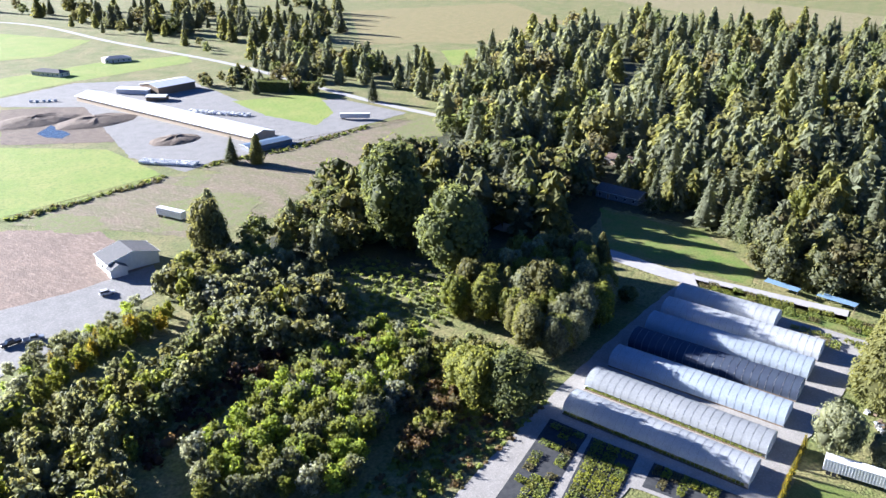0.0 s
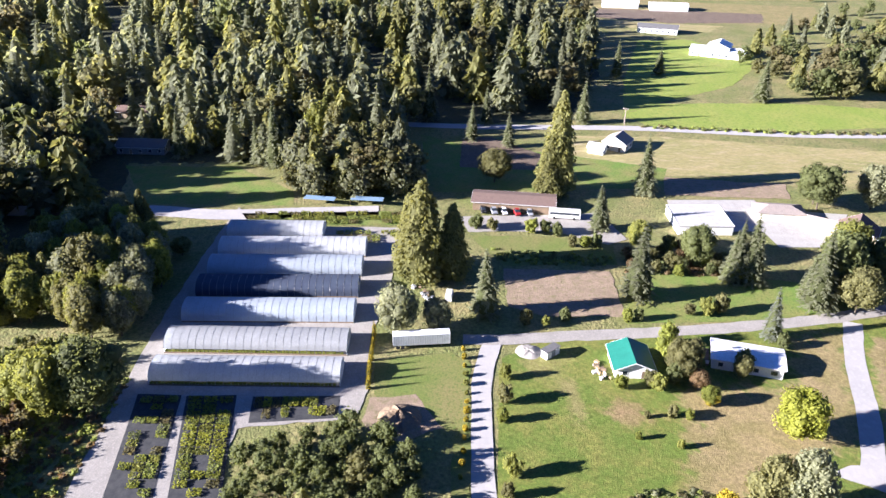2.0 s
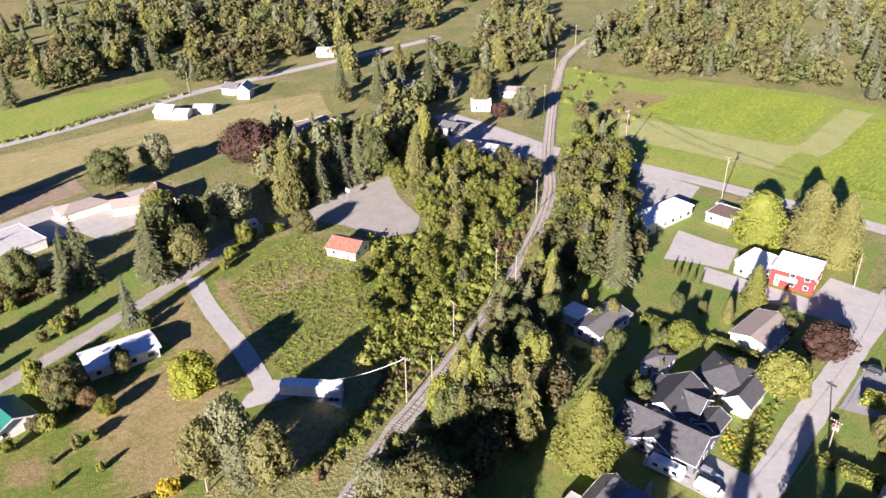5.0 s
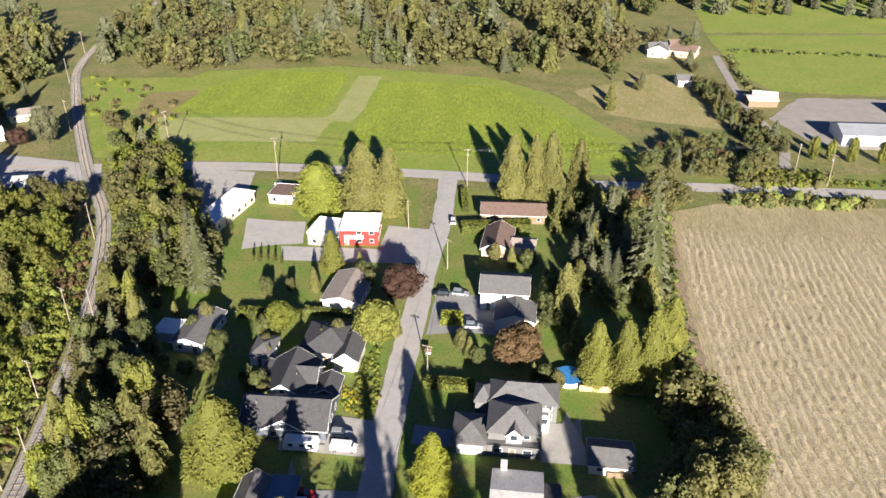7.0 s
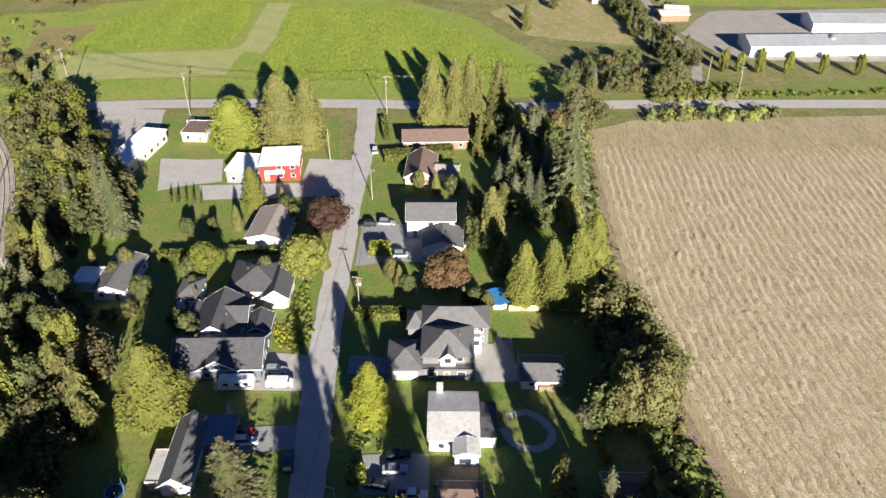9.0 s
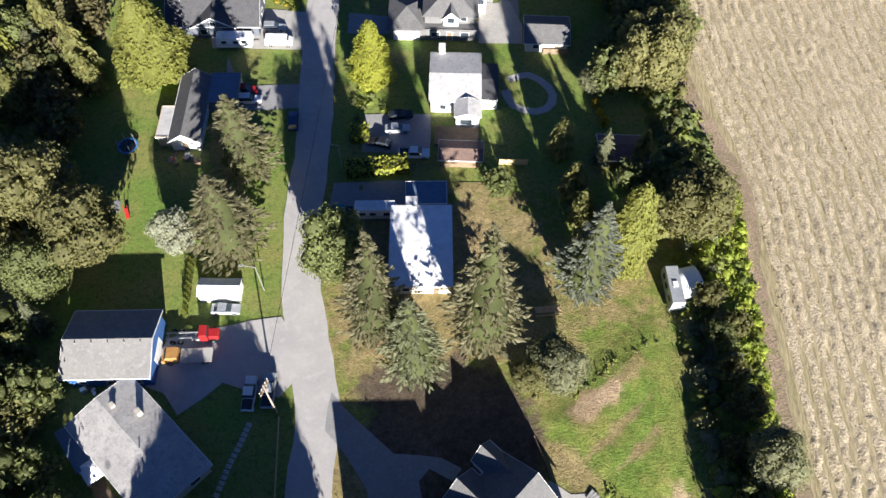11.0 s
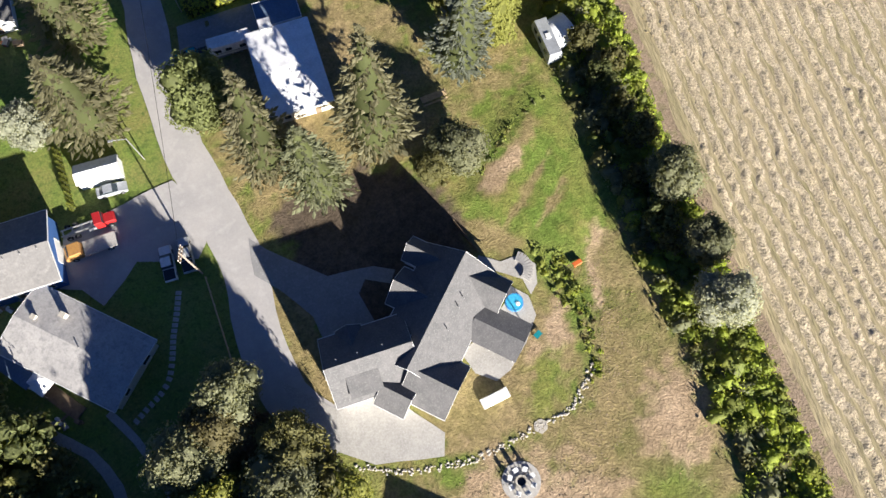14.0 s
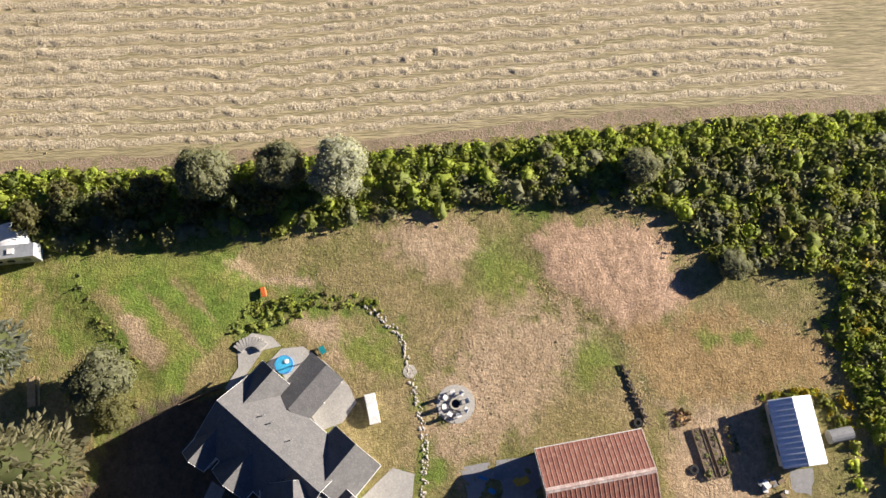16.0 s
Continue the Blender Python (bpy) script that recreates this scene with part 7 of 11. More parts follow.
for k in range(4):
    part("leg", tube(bmesh.new(), (1.4 * math.cos(k * 1.57), 1.4 * math.sin(k * 1.57), 0), (1.4 * math.cos(k * 1.57), 1.4 * math.sin(k * 1.57), 2.0), 0.08), M["metal"], e)

# barn and sheds behind the main house
def roof_ribs(e, length, depth, h, rise, axis, over, mat, step, cap=None, tall=0.05, wide=0.09):
    """Raised ribs of a sheet roof from eave to ridge, and a ridge cap."""
    u1, b = (length, depth) if axis == "x" else (depth, length)
    sw = (lambda u, v, z: (u, v, z)) if axis == "x" else (lambda u, v, z: (v, u, z))
    slope, mid, t = rise / (b / 2), b / 2, 0.182
    for v0 in (-over, b + over):
        bm = bmesh.new()
        q = [bm.verts.new(sw(u, v, z + dz)) for u, dz in ((-wide, 0.0), (-wide * 0.3, tall), (wide * 0.3, tall), (wide, 0.0)) for v, z in ((v0, h - slope * over + t), (mid, h + rise + t))]
        for i in (0, 2, 4):
            bm.faces.new((q[i], q[i + 1], q[i + 3], q[i + 2]))
        bm.faces.new((q[0], q[2], q[4], q[6]))
        bm.faces.new((q[7], q[5], q[3], q[1]))
        bmesh.ops.recalc_face_normals(bm, faces=bm.faces[:])
        rib = part("rib", bm, mat, e)
        n = int((u1 + 2 * over) / step)
        for k in range(n + 1):
            o = rib if k == 0 else new("rib", rib.data)
            o.parent = e
            o.location = sw(-over + 0.1 + (u1 + 2 * over - 0.2) * k / n, 0, 0)
    if cap:
        bm = bmesh.new()
        rows = [[bm.verts.new(sw(u, mid + v, h + rise + t + 0.06 - abs(v) * slope + 0.012 * math.sin(3.1 * u + v))) for v in (-0.38, -0.12, 0.0, 0.12, 0.38)] for u in np.linspace(-over, u1 + over, 24)]
        for r0, r1 in zip(rows, rows[1:]):
            for i in range(4):
                bm.faces.new((r0[i], r0[i + 1], r1[i + 1], r1[i]))
        part("ridge_cap", bm, cap, e, "pale worn ridge cap")


e, L, D = bld("red_barn", "barn with a rusty red corrugated roof", (-6.6, -15.1), (-5.0, -29.2), 10.3, 3.5, 2.0, "wood", "rustmetal", category="barn", over=0.3)
roof_ribs(e, L, D, 3.5, 2.0, "x", 0.3, M["rustmetal"], 0.62, M["wornmetal"], 0.035)
e, L, D = bld("garden_shed", "shed with a white corrugated roof", (-0.55, -47.4), (-0.25, -52.9), (7.9, -46.4), 2.1, 0.9, "cream", "whitemetal", axis="y", category="shed", over=0.25)
roof_ribs(e, L, D, 2.1, 0.9, "y", 0.25, M["whitemetal"], 0.7, M["whitemetal"], 0.10, 0.24)

# farmhouses beyond the poultry barns
bld("farmhouse", "grey-roofed farmhouse among trees", (64.8, 429.0), (74.5, 431.3), 9.0, 4.0, 2.6, "cream", "shingle")
bld("farmhouse", "brown-roofed farmhouse among trees", (76.6, 432.9), (87.1, 435.3), 9.0, 4.2, 3.2, "tanside", "brshingle")
bld("cottage", "small white cottage beside the farm track", (71.4, 373.9), (77.6, 374.8), 7.0, 3.0, 2.0, "white", "shingle")
bld("farm_shed", "grey-roofed farm shed beside the track", (100.8, 351.9), (110.8, 350.0), 9.0, 3.0, 1.6, "tanside", "ltshingle", category="shed", windows=False)
e, L, D = bld("storage_hall", "low storage hall with a pale flat roof", (-229.3, 60.8), (-230.3, 78.4), (-245.8, 62.3), 3.0, 0, "white", "ltshingle", kind="flat", windows=False, over=0.2, category="hall")
bld("farm_shed", "long white shed in the distance", (-643.3, 82.5), (-640.7, 110.6), 14.0, 4.0, 1.5, "white", "whitemetal", category="shed", windows=False)
bld("farm_shed", "long white shed in the distance", (-633.1, 118.5), (-631.2, 147.5), 14.0, 4.0, 1.5, "white", "whitemetal", category="shed", windows=False)


# ---- woods and trees ----
FOREST = [("fir", "fir", 3.2), ("cedar", "fir", 4), ("cedar", "cedar", 2.4), ("leaf", "olive", 0.6), ("leaf", "maple", 0.7), ("leaf", "alder", 0.9)]
MIXED = [("fir", "fir", 1.2), ("cedar", "fir", 1.2), ("leaf", "alder", 2.4), ("leaf", "maple", 2), ("leaf", "olive", 1), ("cedar", "cedar", 1.4)]
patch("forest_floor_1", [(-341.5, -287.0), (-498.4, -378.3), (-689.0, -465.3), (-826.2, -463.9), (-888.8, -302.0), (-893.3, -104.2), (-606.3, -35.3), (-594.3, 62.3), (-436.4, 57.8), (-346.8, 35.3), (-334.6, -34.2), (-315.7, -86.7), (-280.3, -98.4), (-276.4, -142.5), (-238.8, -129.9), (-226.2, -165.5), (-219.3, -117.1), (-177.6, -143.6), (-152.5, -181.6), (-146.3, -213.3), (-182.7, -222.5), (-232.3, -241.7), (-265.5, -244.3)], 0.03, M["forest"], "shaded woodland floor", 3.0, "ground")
woods("forest", [(-342.4, -266.6), (-501.6, -375.0), (-689.0, -465.3), (-803.2, -450.7), (-888.8, -302.0), (-903.0, -170.9), (-816.6, -93.0), (-524.5, -122.4), (-420.1, -109.1), (-372.6, -135.3), (-343.1, -144.7), (-357.8, -187.1), (-321.0, -170.2), (-327.1, -206.5)], 11.5, 19, 32, FOREST, "dense mixed conifer forest", 1, far=True)
woods("forest", [(-525.1, -116.7), (-599.4, -34.8), (-587.7, 61.7), (-456.2, 59.9), (-359.9, 34.9), (-357.3, 6.7), (-372.9, -26.8), (-425.3, -56.0), (-463.2, -81.4), (-447.6, -95.5)], 11.5, 19, 31, FOREST, "dense dark conifer wood", 2, far=True)
woods("roadside_wood", [(-266.1, -189.5), (-308.6, -164.3), (-275.9, -148.0), (-252.2, -153.1), (-230.7, -168.2), (-232.9, -132.2), (-207.8, -168.4), (-166.9, -197.9), (-178.7, -217.9), (-226.7, -235.9), (-258.7, -238.1), (-277.4, -192.3)], 9.0, 18, 28, MIXED, "dense dark mixed wood beside the road", 3, plain=True)
woods("far_wood", [(-401.8, -881.2), (-421.0, -671.9), (-452.8, -522.6), (-559.0, -591.7), (-690.2, -749.7), (-778.4, -1110.8), (-582.7, -1277.5), (-344.9, -1250.5)], 10.5, 16, 27, FOREST, "distant conifer wood", 4, far=True)
woods("far_wood", [(-352.1, -477.3), (-363.0, -420.6), (-385.1, -397.7), (-374.4, -305.5), (-408.3, -318.6), (-469.8, -407.4), (-456.8, -457.7), (-452.8, -522.6), (-421.2, -576.0)], 9.0, 12, 22, FOREST, "trees along the far road", 5, far=True)
woods("far_wood", [(-401.3, 128.4), (-387.0, 162.8), (-375.3, 212.0), (-355.9, 225.3), (-339.3, 256.4), (-366.7, 350.3), (-369.5, 386.7), (-399.9, 447.9), (-444.5, 566.0), (-604.4, 334.8), (-547.1, 265.6), (-481.2, 209.7), (-447.6, 157.9)], 12.0, 13, 24, MIXED, "distant mixed wood", 6, far=True)
woods("far_wood", [(-497.0, 243.4), (-403.0, 226.8), (-378.3, 255.1), (-338.1, 279.6), (-342.5, 318.8), (-341.7, 378.9), (-289.0, 371.3), (-254.6, 381.1), (-321.5, 478.7), (-414.8, 563.2), (-637.4, 429.4), (-648.2, 277.1)], 12.5, 13, 24, MIXED, "distant mixed wood", 7, far=True)
woods("far_wood", [(-229.5, 384.2), (-196.4, 364.6), (-139.8, 383.4), (-81.9, 430.8), (-137.5, 385.5), (-76.2, 394.5), (-17.6, 383.2), (28.2, 390.4), (50.7, 411.5), (64.6, 506.4), (114.4, 539.7), (136.1, 732.5), (-269.3, 817.5), (-393.4, 619.0), (-252.1, 533.9), (-246.5, 445.0)], 10.5, 12, 25, MIXED, "tall mixed wood behind the fields", 8, far=True)
woods("far_wood", [(115.1, 543.3), (298.9, 534.8), (410.8, 467.3), (583.6, 633.0), (157.4, 765.0)], 10, 14, 22, FOREST, "distant wood", 9, far=True)
woods("shelter_belt", [(78.3, 377.3), (84.9, 385.2), (92.9, 334.7), (102.6, 301.7), (97.0, 284.5), (86.0, 295.4), (81.2, 327.1)], 5.0, 5, 9, MIXED, "narrow row of trees along the farm track", 10)
woods("shelter_belt", [(42.5, 268.0), (55.1, 302.5), (69.2, 291.2), (87.3, 282.9), (89.7, 267.3), (73.8, 262.1), (57.0, 260.8)], 6.5, 6, 12, [("leaf", "alder", 3), ("leaf", "rust", 1), ("leaf", "maple", 2), ("fir", "fir", 1)], "scrubby mixed trees above the road", 101)
woods("road_trees", [(34.1, 232.3), (42.1, 242.6), (49.9, 242.5), (50.4, 234.3), (41.6, 225.7)], 5.0, 10, 17, [("leaf", "alder", 3), ("leaf", "rust", 1), ("cedar", "fir", 1)], "tall roadside trees at the field corner", 102)
brush("road_scrub", [(66.7, 239.5), (72.2, 246.5), (88.0, 246.7), (115.4, 246.3), (114.6, 241.6), (91.3, 238.2)], 2.6, 0.8, 3.2, ["alder", "olive", "maple", "alder", "bramble"], "leafy scrub between road and field", 103, 34, 0.5, 1.3)
brush("road_scrub", [(74.2, 255.3), (79.2, 267.5), (94.5, 269.4), (108.5, 267.0), (103.3, 257.5)], 2.4, 1.2, 2.8, ["alder", "hedge", "lime"], "leafy scrub on the roadside bank", 104, 34, 0.5, 1.3)
brush("road_scrub", [(105.8, 259.0), (162.1, 261.9), (210.3, 262.3), (212.4, 265.5), (164.3, 266.2), (107.8, 264.9)], 2.4, 0.6, 1.4, ["hedge", "bramble", "lime"], "green bank along the road", 105, 24, 0.45, 0.7)
brush("pasture_hedge", [(105.7, 431.6), (109.4, 434.0), (105.7, 388.8), (109.8, 371.0), (106.6, 367.3), (101.9, 384.8)], 3.0, 1.0, 2.2, ["maple", "alder"], "dark hedge along the pasture", 106, 22, 0.7, 0.9)
brush("pasture_hedge", [(105.3, 449.5), (204.9, 442.1), (202.9, 437.0), (105.3, 441.7)], 5.0, 1.0, 2.0, ["maple", "bramble"], "dark ditch line across the pasture", 107, 14, 0.9, 0.7)
woods("farm_trees", [(31.8, 361.3), (43.1, 395.3), (57.1, 379.7), (45.0, 335.6), (34.5, 331.8)], 15, 5, 9, MIXED, "scattered trees on the dry farm slope", 108)
woods("farm_trees", [(61.2, 435.1), (69.6, 475.4), (103.4, 482.0), (97.4, 434.3), (83.2, 394.5), (69.6, 416.9)], 17, 8, 14, MIXED, "trees round the farmhouses", 109)
woods("railway_wood", [(-182.6, 179.9), (-210.3, 218.1), (-207.7, 229.2), (-183.5, 215.5), (-163.0, 224.8), (-152.2, 226.3), (-131.5, 191.9), (-126.4, 169.8), (-139.5, 163.7), (-161.8, 172.3)], 7.0, 6, 12, [("leaf", "alder", 2), ("leaf", "olive", 1), ("leaf", "lime", 3), ("leaf", "hedge", 2), ("cedar", "cedar", 1)], "young trees beside the railway", 11)
woods("railway_wood", [(-134.4, 220.2), (-153.0, 248.8), (-134.5, 256.2), (-104.4, 214.7), (-85.0, 185.9), (-91.2, 168.0), (-104.4, 174.0), (-118.9, 191.4)], 5.5, 10, 17, [("leaf", "alder", 2), ("leaf", "lime", 2), ("leaf", "hedge", 2), ("cedar", "cedar", 1), ("fir", "fir", 0.7)], "mixed trees beside the railway", 12)
woods("village_trees", [(-212.1, 142.4), (-248.3, 178.0), (-231.9, 200.2), (-222.4, 217.1), (-245.8, 248.1), (-233.6, 258.2), (-202.2, 216.2), (-195.6, 190.1), (-192.9, 164.8), (-189.4, 146.3)], 7.0, 12, 19, MIXED, "tall mixed trees behind the gravel lot", 13, plain=True)
woods("village_trees", [(-281.1, 230.4), (-302.2, 264.0), (-303.5, 307.7), (-306.2, 339.3), (-262.0, 357.8), (-224.7, 327.3), (-199.1, 286.5), (-208.1, 268.3), (-229.5, 261.5), (-243.9, 238.8)], 17.0, 7, 15, MIXED, "mixed trees among village houses", 14, plain=True)
woods("field_edge_wood", [(-173.4, 289.9), (-162.7, 296.1), (-140.5, 255.8), (-154.8, 256.0)], 7, 7, 11, MIXED, "scrubby trees by the crossing", 15)
ROWS = [("pear", "bramble", 1), ("pear", "willow", 3), ("pear", "lime", 2), ("pear", "hedge", 1), ("pear", "fern", 3), ("pear", "silver", 1)]
woods("plantation", [(-62.0, -116.0), (-69.0, -128.0), (-98.0, -135.0), (-124.0, -138.5), (-137.5, -138.5), (-142.0, -126.5), (-131.0, -115.0), (-110.4, -107.5), (-84.0, -93.0)], 3.5, 6.5, 8.4, ROWS, "dense rows of leafy nursery trees", 16)
woods("plantation", [(-22.5, -147.6), (-35.1, -186.6), (-52.9, -166.2), (-73.1, -167.8), (-96.1, -170.9), (-118.2, -175.4), (-117.3, -161.0), (-100.0, -153.3), (-75.8, -146.7), (-63.9, -141.1), (-49.6, -116.3)], 4.3, 6.5, 10.5, [("pear", "maple", 1), ("pear", "alder", 2), ("pear", "willow", 4), ("pear", "hedge", 2), ("pear", "lime", 1)], "dense rows of leafy nursery trees", 17, plain=True)
woods("plantation", [(-106.5, -205.4), (-121.4, -206.8), (-140.4, -205.4), (-148.2, -176.7), (-131.2, -145.3), (-115.6, -139.8), (-106.7, -150.0), (-109.0, -165.6), (-108.2, -186.7)], 4.6, 8, 13, [("pear", "alder", 2), ("pear", "silver", 1.5), ("pear", "willow", 4), ("pear", "lime", 0.8)], "tall silvery nursery trees", 18, plain=True)
woods("plantation", [(-50.0, -175.0), (-57.5, -193.5), (-68.5, -199.0), (-84.0, -201.5), (-101.5, -205.5), (-100.6, -194.8), (-90.4, -187.5), (-73.0, -183.9), (-58.5, -180.6)], 3.6, 4, 6.5, [("leaf", "willow", 3), ("leaf", "silver", 2), ("leaf", "fern", 1)], "pale grey-green shrub row beside the gravel lot", 19)
woods("plantation", [(-54.0, -172.3), (-59.6, -180.1), (-74.7, -186.5), (-91.7, -190.8), (-103.9, -190.1), (-100.2, -184.3), (-85.1, -182.2), (-69.7, -178.5), (-57.1, -170.5)], 3.4, 5, 7.5, [("pear", "bright", 3), ("pear", "lime", 2), ("pear", "gold", 0.6)], "yellow-green columnar nursery trees", 191)
woods("woodland_edge", [(-145.0, -214.8), (-157.1, -186.8), (-177.7, -185.9), (-185.4, -155.1), (-207.8, -168.4), (-216.2, -225.2), (-178.7, -217.9)], 7.0, 12, 19, MIXED, "tall mixed trees at the wood's edge", 20)


def grove(poly, step, h0, h1, kinds, label, seed, spread=1.0, name="tree", group=""):
    rng = np.random.default_rng(seed)
    for x, y in scatter(poly, step, rng):
        s, l = kinds[int(rng.integers(len(kinds)))]
        tree(s, l, float(x), float(y), float(rng.uniform(h0, h1)), name, label, spread, "tree", group)


# tall wood beside the nursery track
grove([(-158.4, -130.0), (-160.2, -112.4), (-152.5, -93.6), (-168.2, -89.0), (-195.1, -94.0), (-217.8, -111.8), (-203.6, -134.7)], 5.8, 13, 17, [("tall", "hedge"), ("tall", "alder"), ("tall", "willow"), ("tall", "lime"), ("cedar", "cedar")], "tall mixed tree at the edge of the wood", 21)

# hedgerow and scrub
brush("hedgerow_scrub", [(46.0, 72), (51.0, 80), (49.6, 61), (49.3, 40), (49, 21), (50, 0), (51.5, -37.5), (52, -90), (47, -90), (47, -38), (45, 0), (44, 30)], 1.25, 0.7, 1.5, ["fern", "fern", "bramble", "hedge", "fern"], "bright green fern and bramble thicket along the field", 31, 46, 0.27, 1.0, 0.42)
brush("hedgerow_scrub", [(40, 70), (46, 72), (44.5, 30), (45.5, 0), (47.5, -38), (47, -90), (30, -90), (27, -62), (28, -44), (38.5, -39), (40.5, -14), (39.0, 12), (37.5, 30), (38, 52)], 1.7, 0.9, 2.1, ["bramble", "willow", "fern", "alder", "hedge", "willow", "bramble"], "grey-green bramble and willow scrub along the field", 30, 56, 0.27, 1.15, 0.5)
brush("hedgerow_scrub", [(41.0, 234.4), (46.5, 227.8), (41.7, 168.6), (42.8, 135.2), (44.5, 104.4), (49, 80), (41, 80), (33.3, 114.9), (32.3, 136.3), (33.2, 168.7), (34.4, 199.2)], 2.0, 1.0, 2.2, ["bramble", "alder", "maple"], "dark scrub along the field edge", 32, 26, 0.4, 1.0)
brush("weeds", [(-167.8, 99.7), (-176.8, 132.7), (-147.5, 135.2), (-129.6, 123.3), (-122.2, 107.9), (-121.1, 84.3), (-139.1, 87.6)], 1.2, 0.3, 0.8, ["bramble", "hedge", "fern", "hedge", "olive"], "knee-high green weeds", 33, 12, 0.24, 0.4)
brush("railway_scrub", [(-91.3, 66.6), (-95.7, 91.2), (-105.6, 132.9), (-119.5, 170.7), (-136.5, 205.6), (-130.8, 181.5), (-122.6, 141.4), (-114.2, 112.2), (-102.6, 92.9), (-96.5, 68.1)], 2.0, 0.6, 1.6, ["bramble", "hedge", "alder", "rust"], "green scrub beside the railway", 34, 20, 0.45, 0.9)
brush("railway_scrub", [(-82.8, 71.9), (-87.6, 89.8), (-97.9, 132.6), (-108.8, 165.8), (-130.5, 210.6), (-111.1, 187.5), (-96.2, 155.7), (-89.8, 126.5), (-80.0, 97.4), (-72.8, 78.6)], 2.4, 0.7, 1.9, ["bramble", "hedge", "alder", "lime"], "leafy scrub beside the railway", 35, 20, 0.5, 0.9)
brush("scrub", [(-156.2, 143.8), (-147.3, 160.0), (-135.2, 176.0), (-110.2, 150.3), (-106.9, 125.9), (-104.5, 102.4), (-113.9, 99.0), (-125.5, 120.1)], 2.0, 0.8, 2.4, ["hedge", "lime", "bramble", "hedge"], "overgrown scrub and young alders", 36, 34, 0.4, 1.3)
brush("scrub", [(-127.9, -144.1), (-137.7, -114.7), (-155.9, -94.0), (-125.2, -83.3), (-93.2, -80.0), (-86.5, -92.8), (-114.6, -102.2), (-123.6, -130.7)], 2.6, 0.5, 1.5, ["rust", "hedge", "bramble"], "dry brown scrub beside the nursery rows", 37, 20, 0.5, 0.8)
brush("scrub", [(-157.8, -179.1), (-172.4, -180.5), (-181.9, -152.1), (-159.5, -128.7), (-144.8, -124.9), (-129.9, -137.1), (-137.1, -154.1)], 3.0, 0.6, 1.4, ["bramble", "maple"], "shaded brambles in the clearing", 38, 18, 0.6, 0.7)
brush("scrub", [(-62.7, -148.6), (-100.0, -153.3), (-107.8, -146.3), (-86.3, -139.5), (-62.6, -134.0)], 2.4, 0.8, 2.0, ["rust", "plum", "maple"], "reddish brown undergrowth between rows", 39, 22, 0.5, 1.0)
blocks("nursery_plants", [(-103.9, -70.6), (-104.6, -62.6), (-134.8, -68.3), (-134.1, -76.9)], 3, 13, ["hedge", "bramble", "olive", "maple", "lime"], "potted shrubs in blocks on black ground cloth", 40, 0.6)
blocks("nursery_plants", [(-104.8, -58.9), (-105.6, -49.7), (-135.7, -55.9), (-134.9, -66.2)], 3, 13, ["hedge", "lime", "olive", "bright", "bramble", "bright"], "potted shrubs in bright green blocks", 41, 0.8)
blocks("nursery_plants", [(-128.0, -50.0), (-131.3, -32.1), (-137.6, -32.8), (-135.9, -51.3)], 9, 2, ["lime", "hedge", "bright", "olive"], "bright potted shrubs in blocks", 42, 0.7)
blocks("nursery_plants", [(-224.7, -78.5), (-229.0, -28.6), (-238.8, -30.1), (-233.2, -83.9)], 14, 3, ["lime", "hedge", "olive", "bramble"], "display beds of small shrubs", 43, 0.8, 0.8)
blocks("nursery_plants", [(-214.0, -49.0), (-215.4, -28.1), (-223.8, -29.6), (-221.7, -49.6)], 7, 3, ["lime", "hedge", "olive", "bramble"], "display beds of small shrubs", 44, 0.8, 0.8)
patch("ground_cloth_1", [(-103.2, -71.4), (-135.2, -78.1), (-135.6, -68.1), (-103.9, -62.0)], 0.16, M["fabric"], "black nursery ground cloth", 0.1, "ground cloth")
patch("ground_cloth_2", [(-104.1, -59.0), (-135.3, -66.9), (-136.6, -55.7), (-104.9, -49.0)], 0.16, M["fabric"], "black nursery ground cloth", 0.1, "ground cloth")
patch("ground_cloth_3", [(-127.3, -50.3), (-136.3, -51.9), (-138.2, -32.4), (-130.6, -31.5)], 0.16, M["fabric"], "black nursery ground cloth", 0.1, "ground cloth")
patch("display_bed", [(-233.2, -84.3), (-239.7, -29.8), (-228.6, -28.2), (-224.7, -78.5)], 0.16, M["lush"], "green display bed", 0.2, "garden bed")
woods("plot_trees", [(-74.7, 51.2), (-61.5, 51.4), (-57.4, 38.3), (-58.6, 26.1), (-52.5, 19.5), (-50.6, -0.4), (-63.5, -0.6)], 5.5, 9, 15, [("leaf", "maple", 4), ("leaf", "alder", 2), ("fir", "fir", 1)], "dense dark trees behind the plots", 47)
woods("plot_trees", [(-29.7, 10.4), (-24.8, 16.8), (-13.8, 7.6), (-10.3, 0.3), (-15.9, -6.9), (-29.6, -4.3)], 5.2, 9, 12, [("leaf", "alder", 3), ("leaf", "willow", 2), ("leaf", "maple", 1)], "tangled deciduous trees beside the street", 48)
woods("plot_trees", [(-84.0, 84.0), (-73.0, 81.6), (-59.3, 72.2), (-55.2, 61.3), (-64.8, 57.1), (-74.5, 59.0)], 6.0, 11, 15, [("leaf", "alder", 3), ("leaf", "willow", 1)], "broad grey-green garden trees", 49)
woods("plot_trees", [(-90.9, 119.1), (-85.5, 122.5), (-82.7, 129.6), (-76.3, 125.9), (-69.6, 103.8), (-82.0, 101.1), (-97.3, 109.8)], 6.5, 9, 14, MIXED, "dark mixed trees behind the houses", 50)
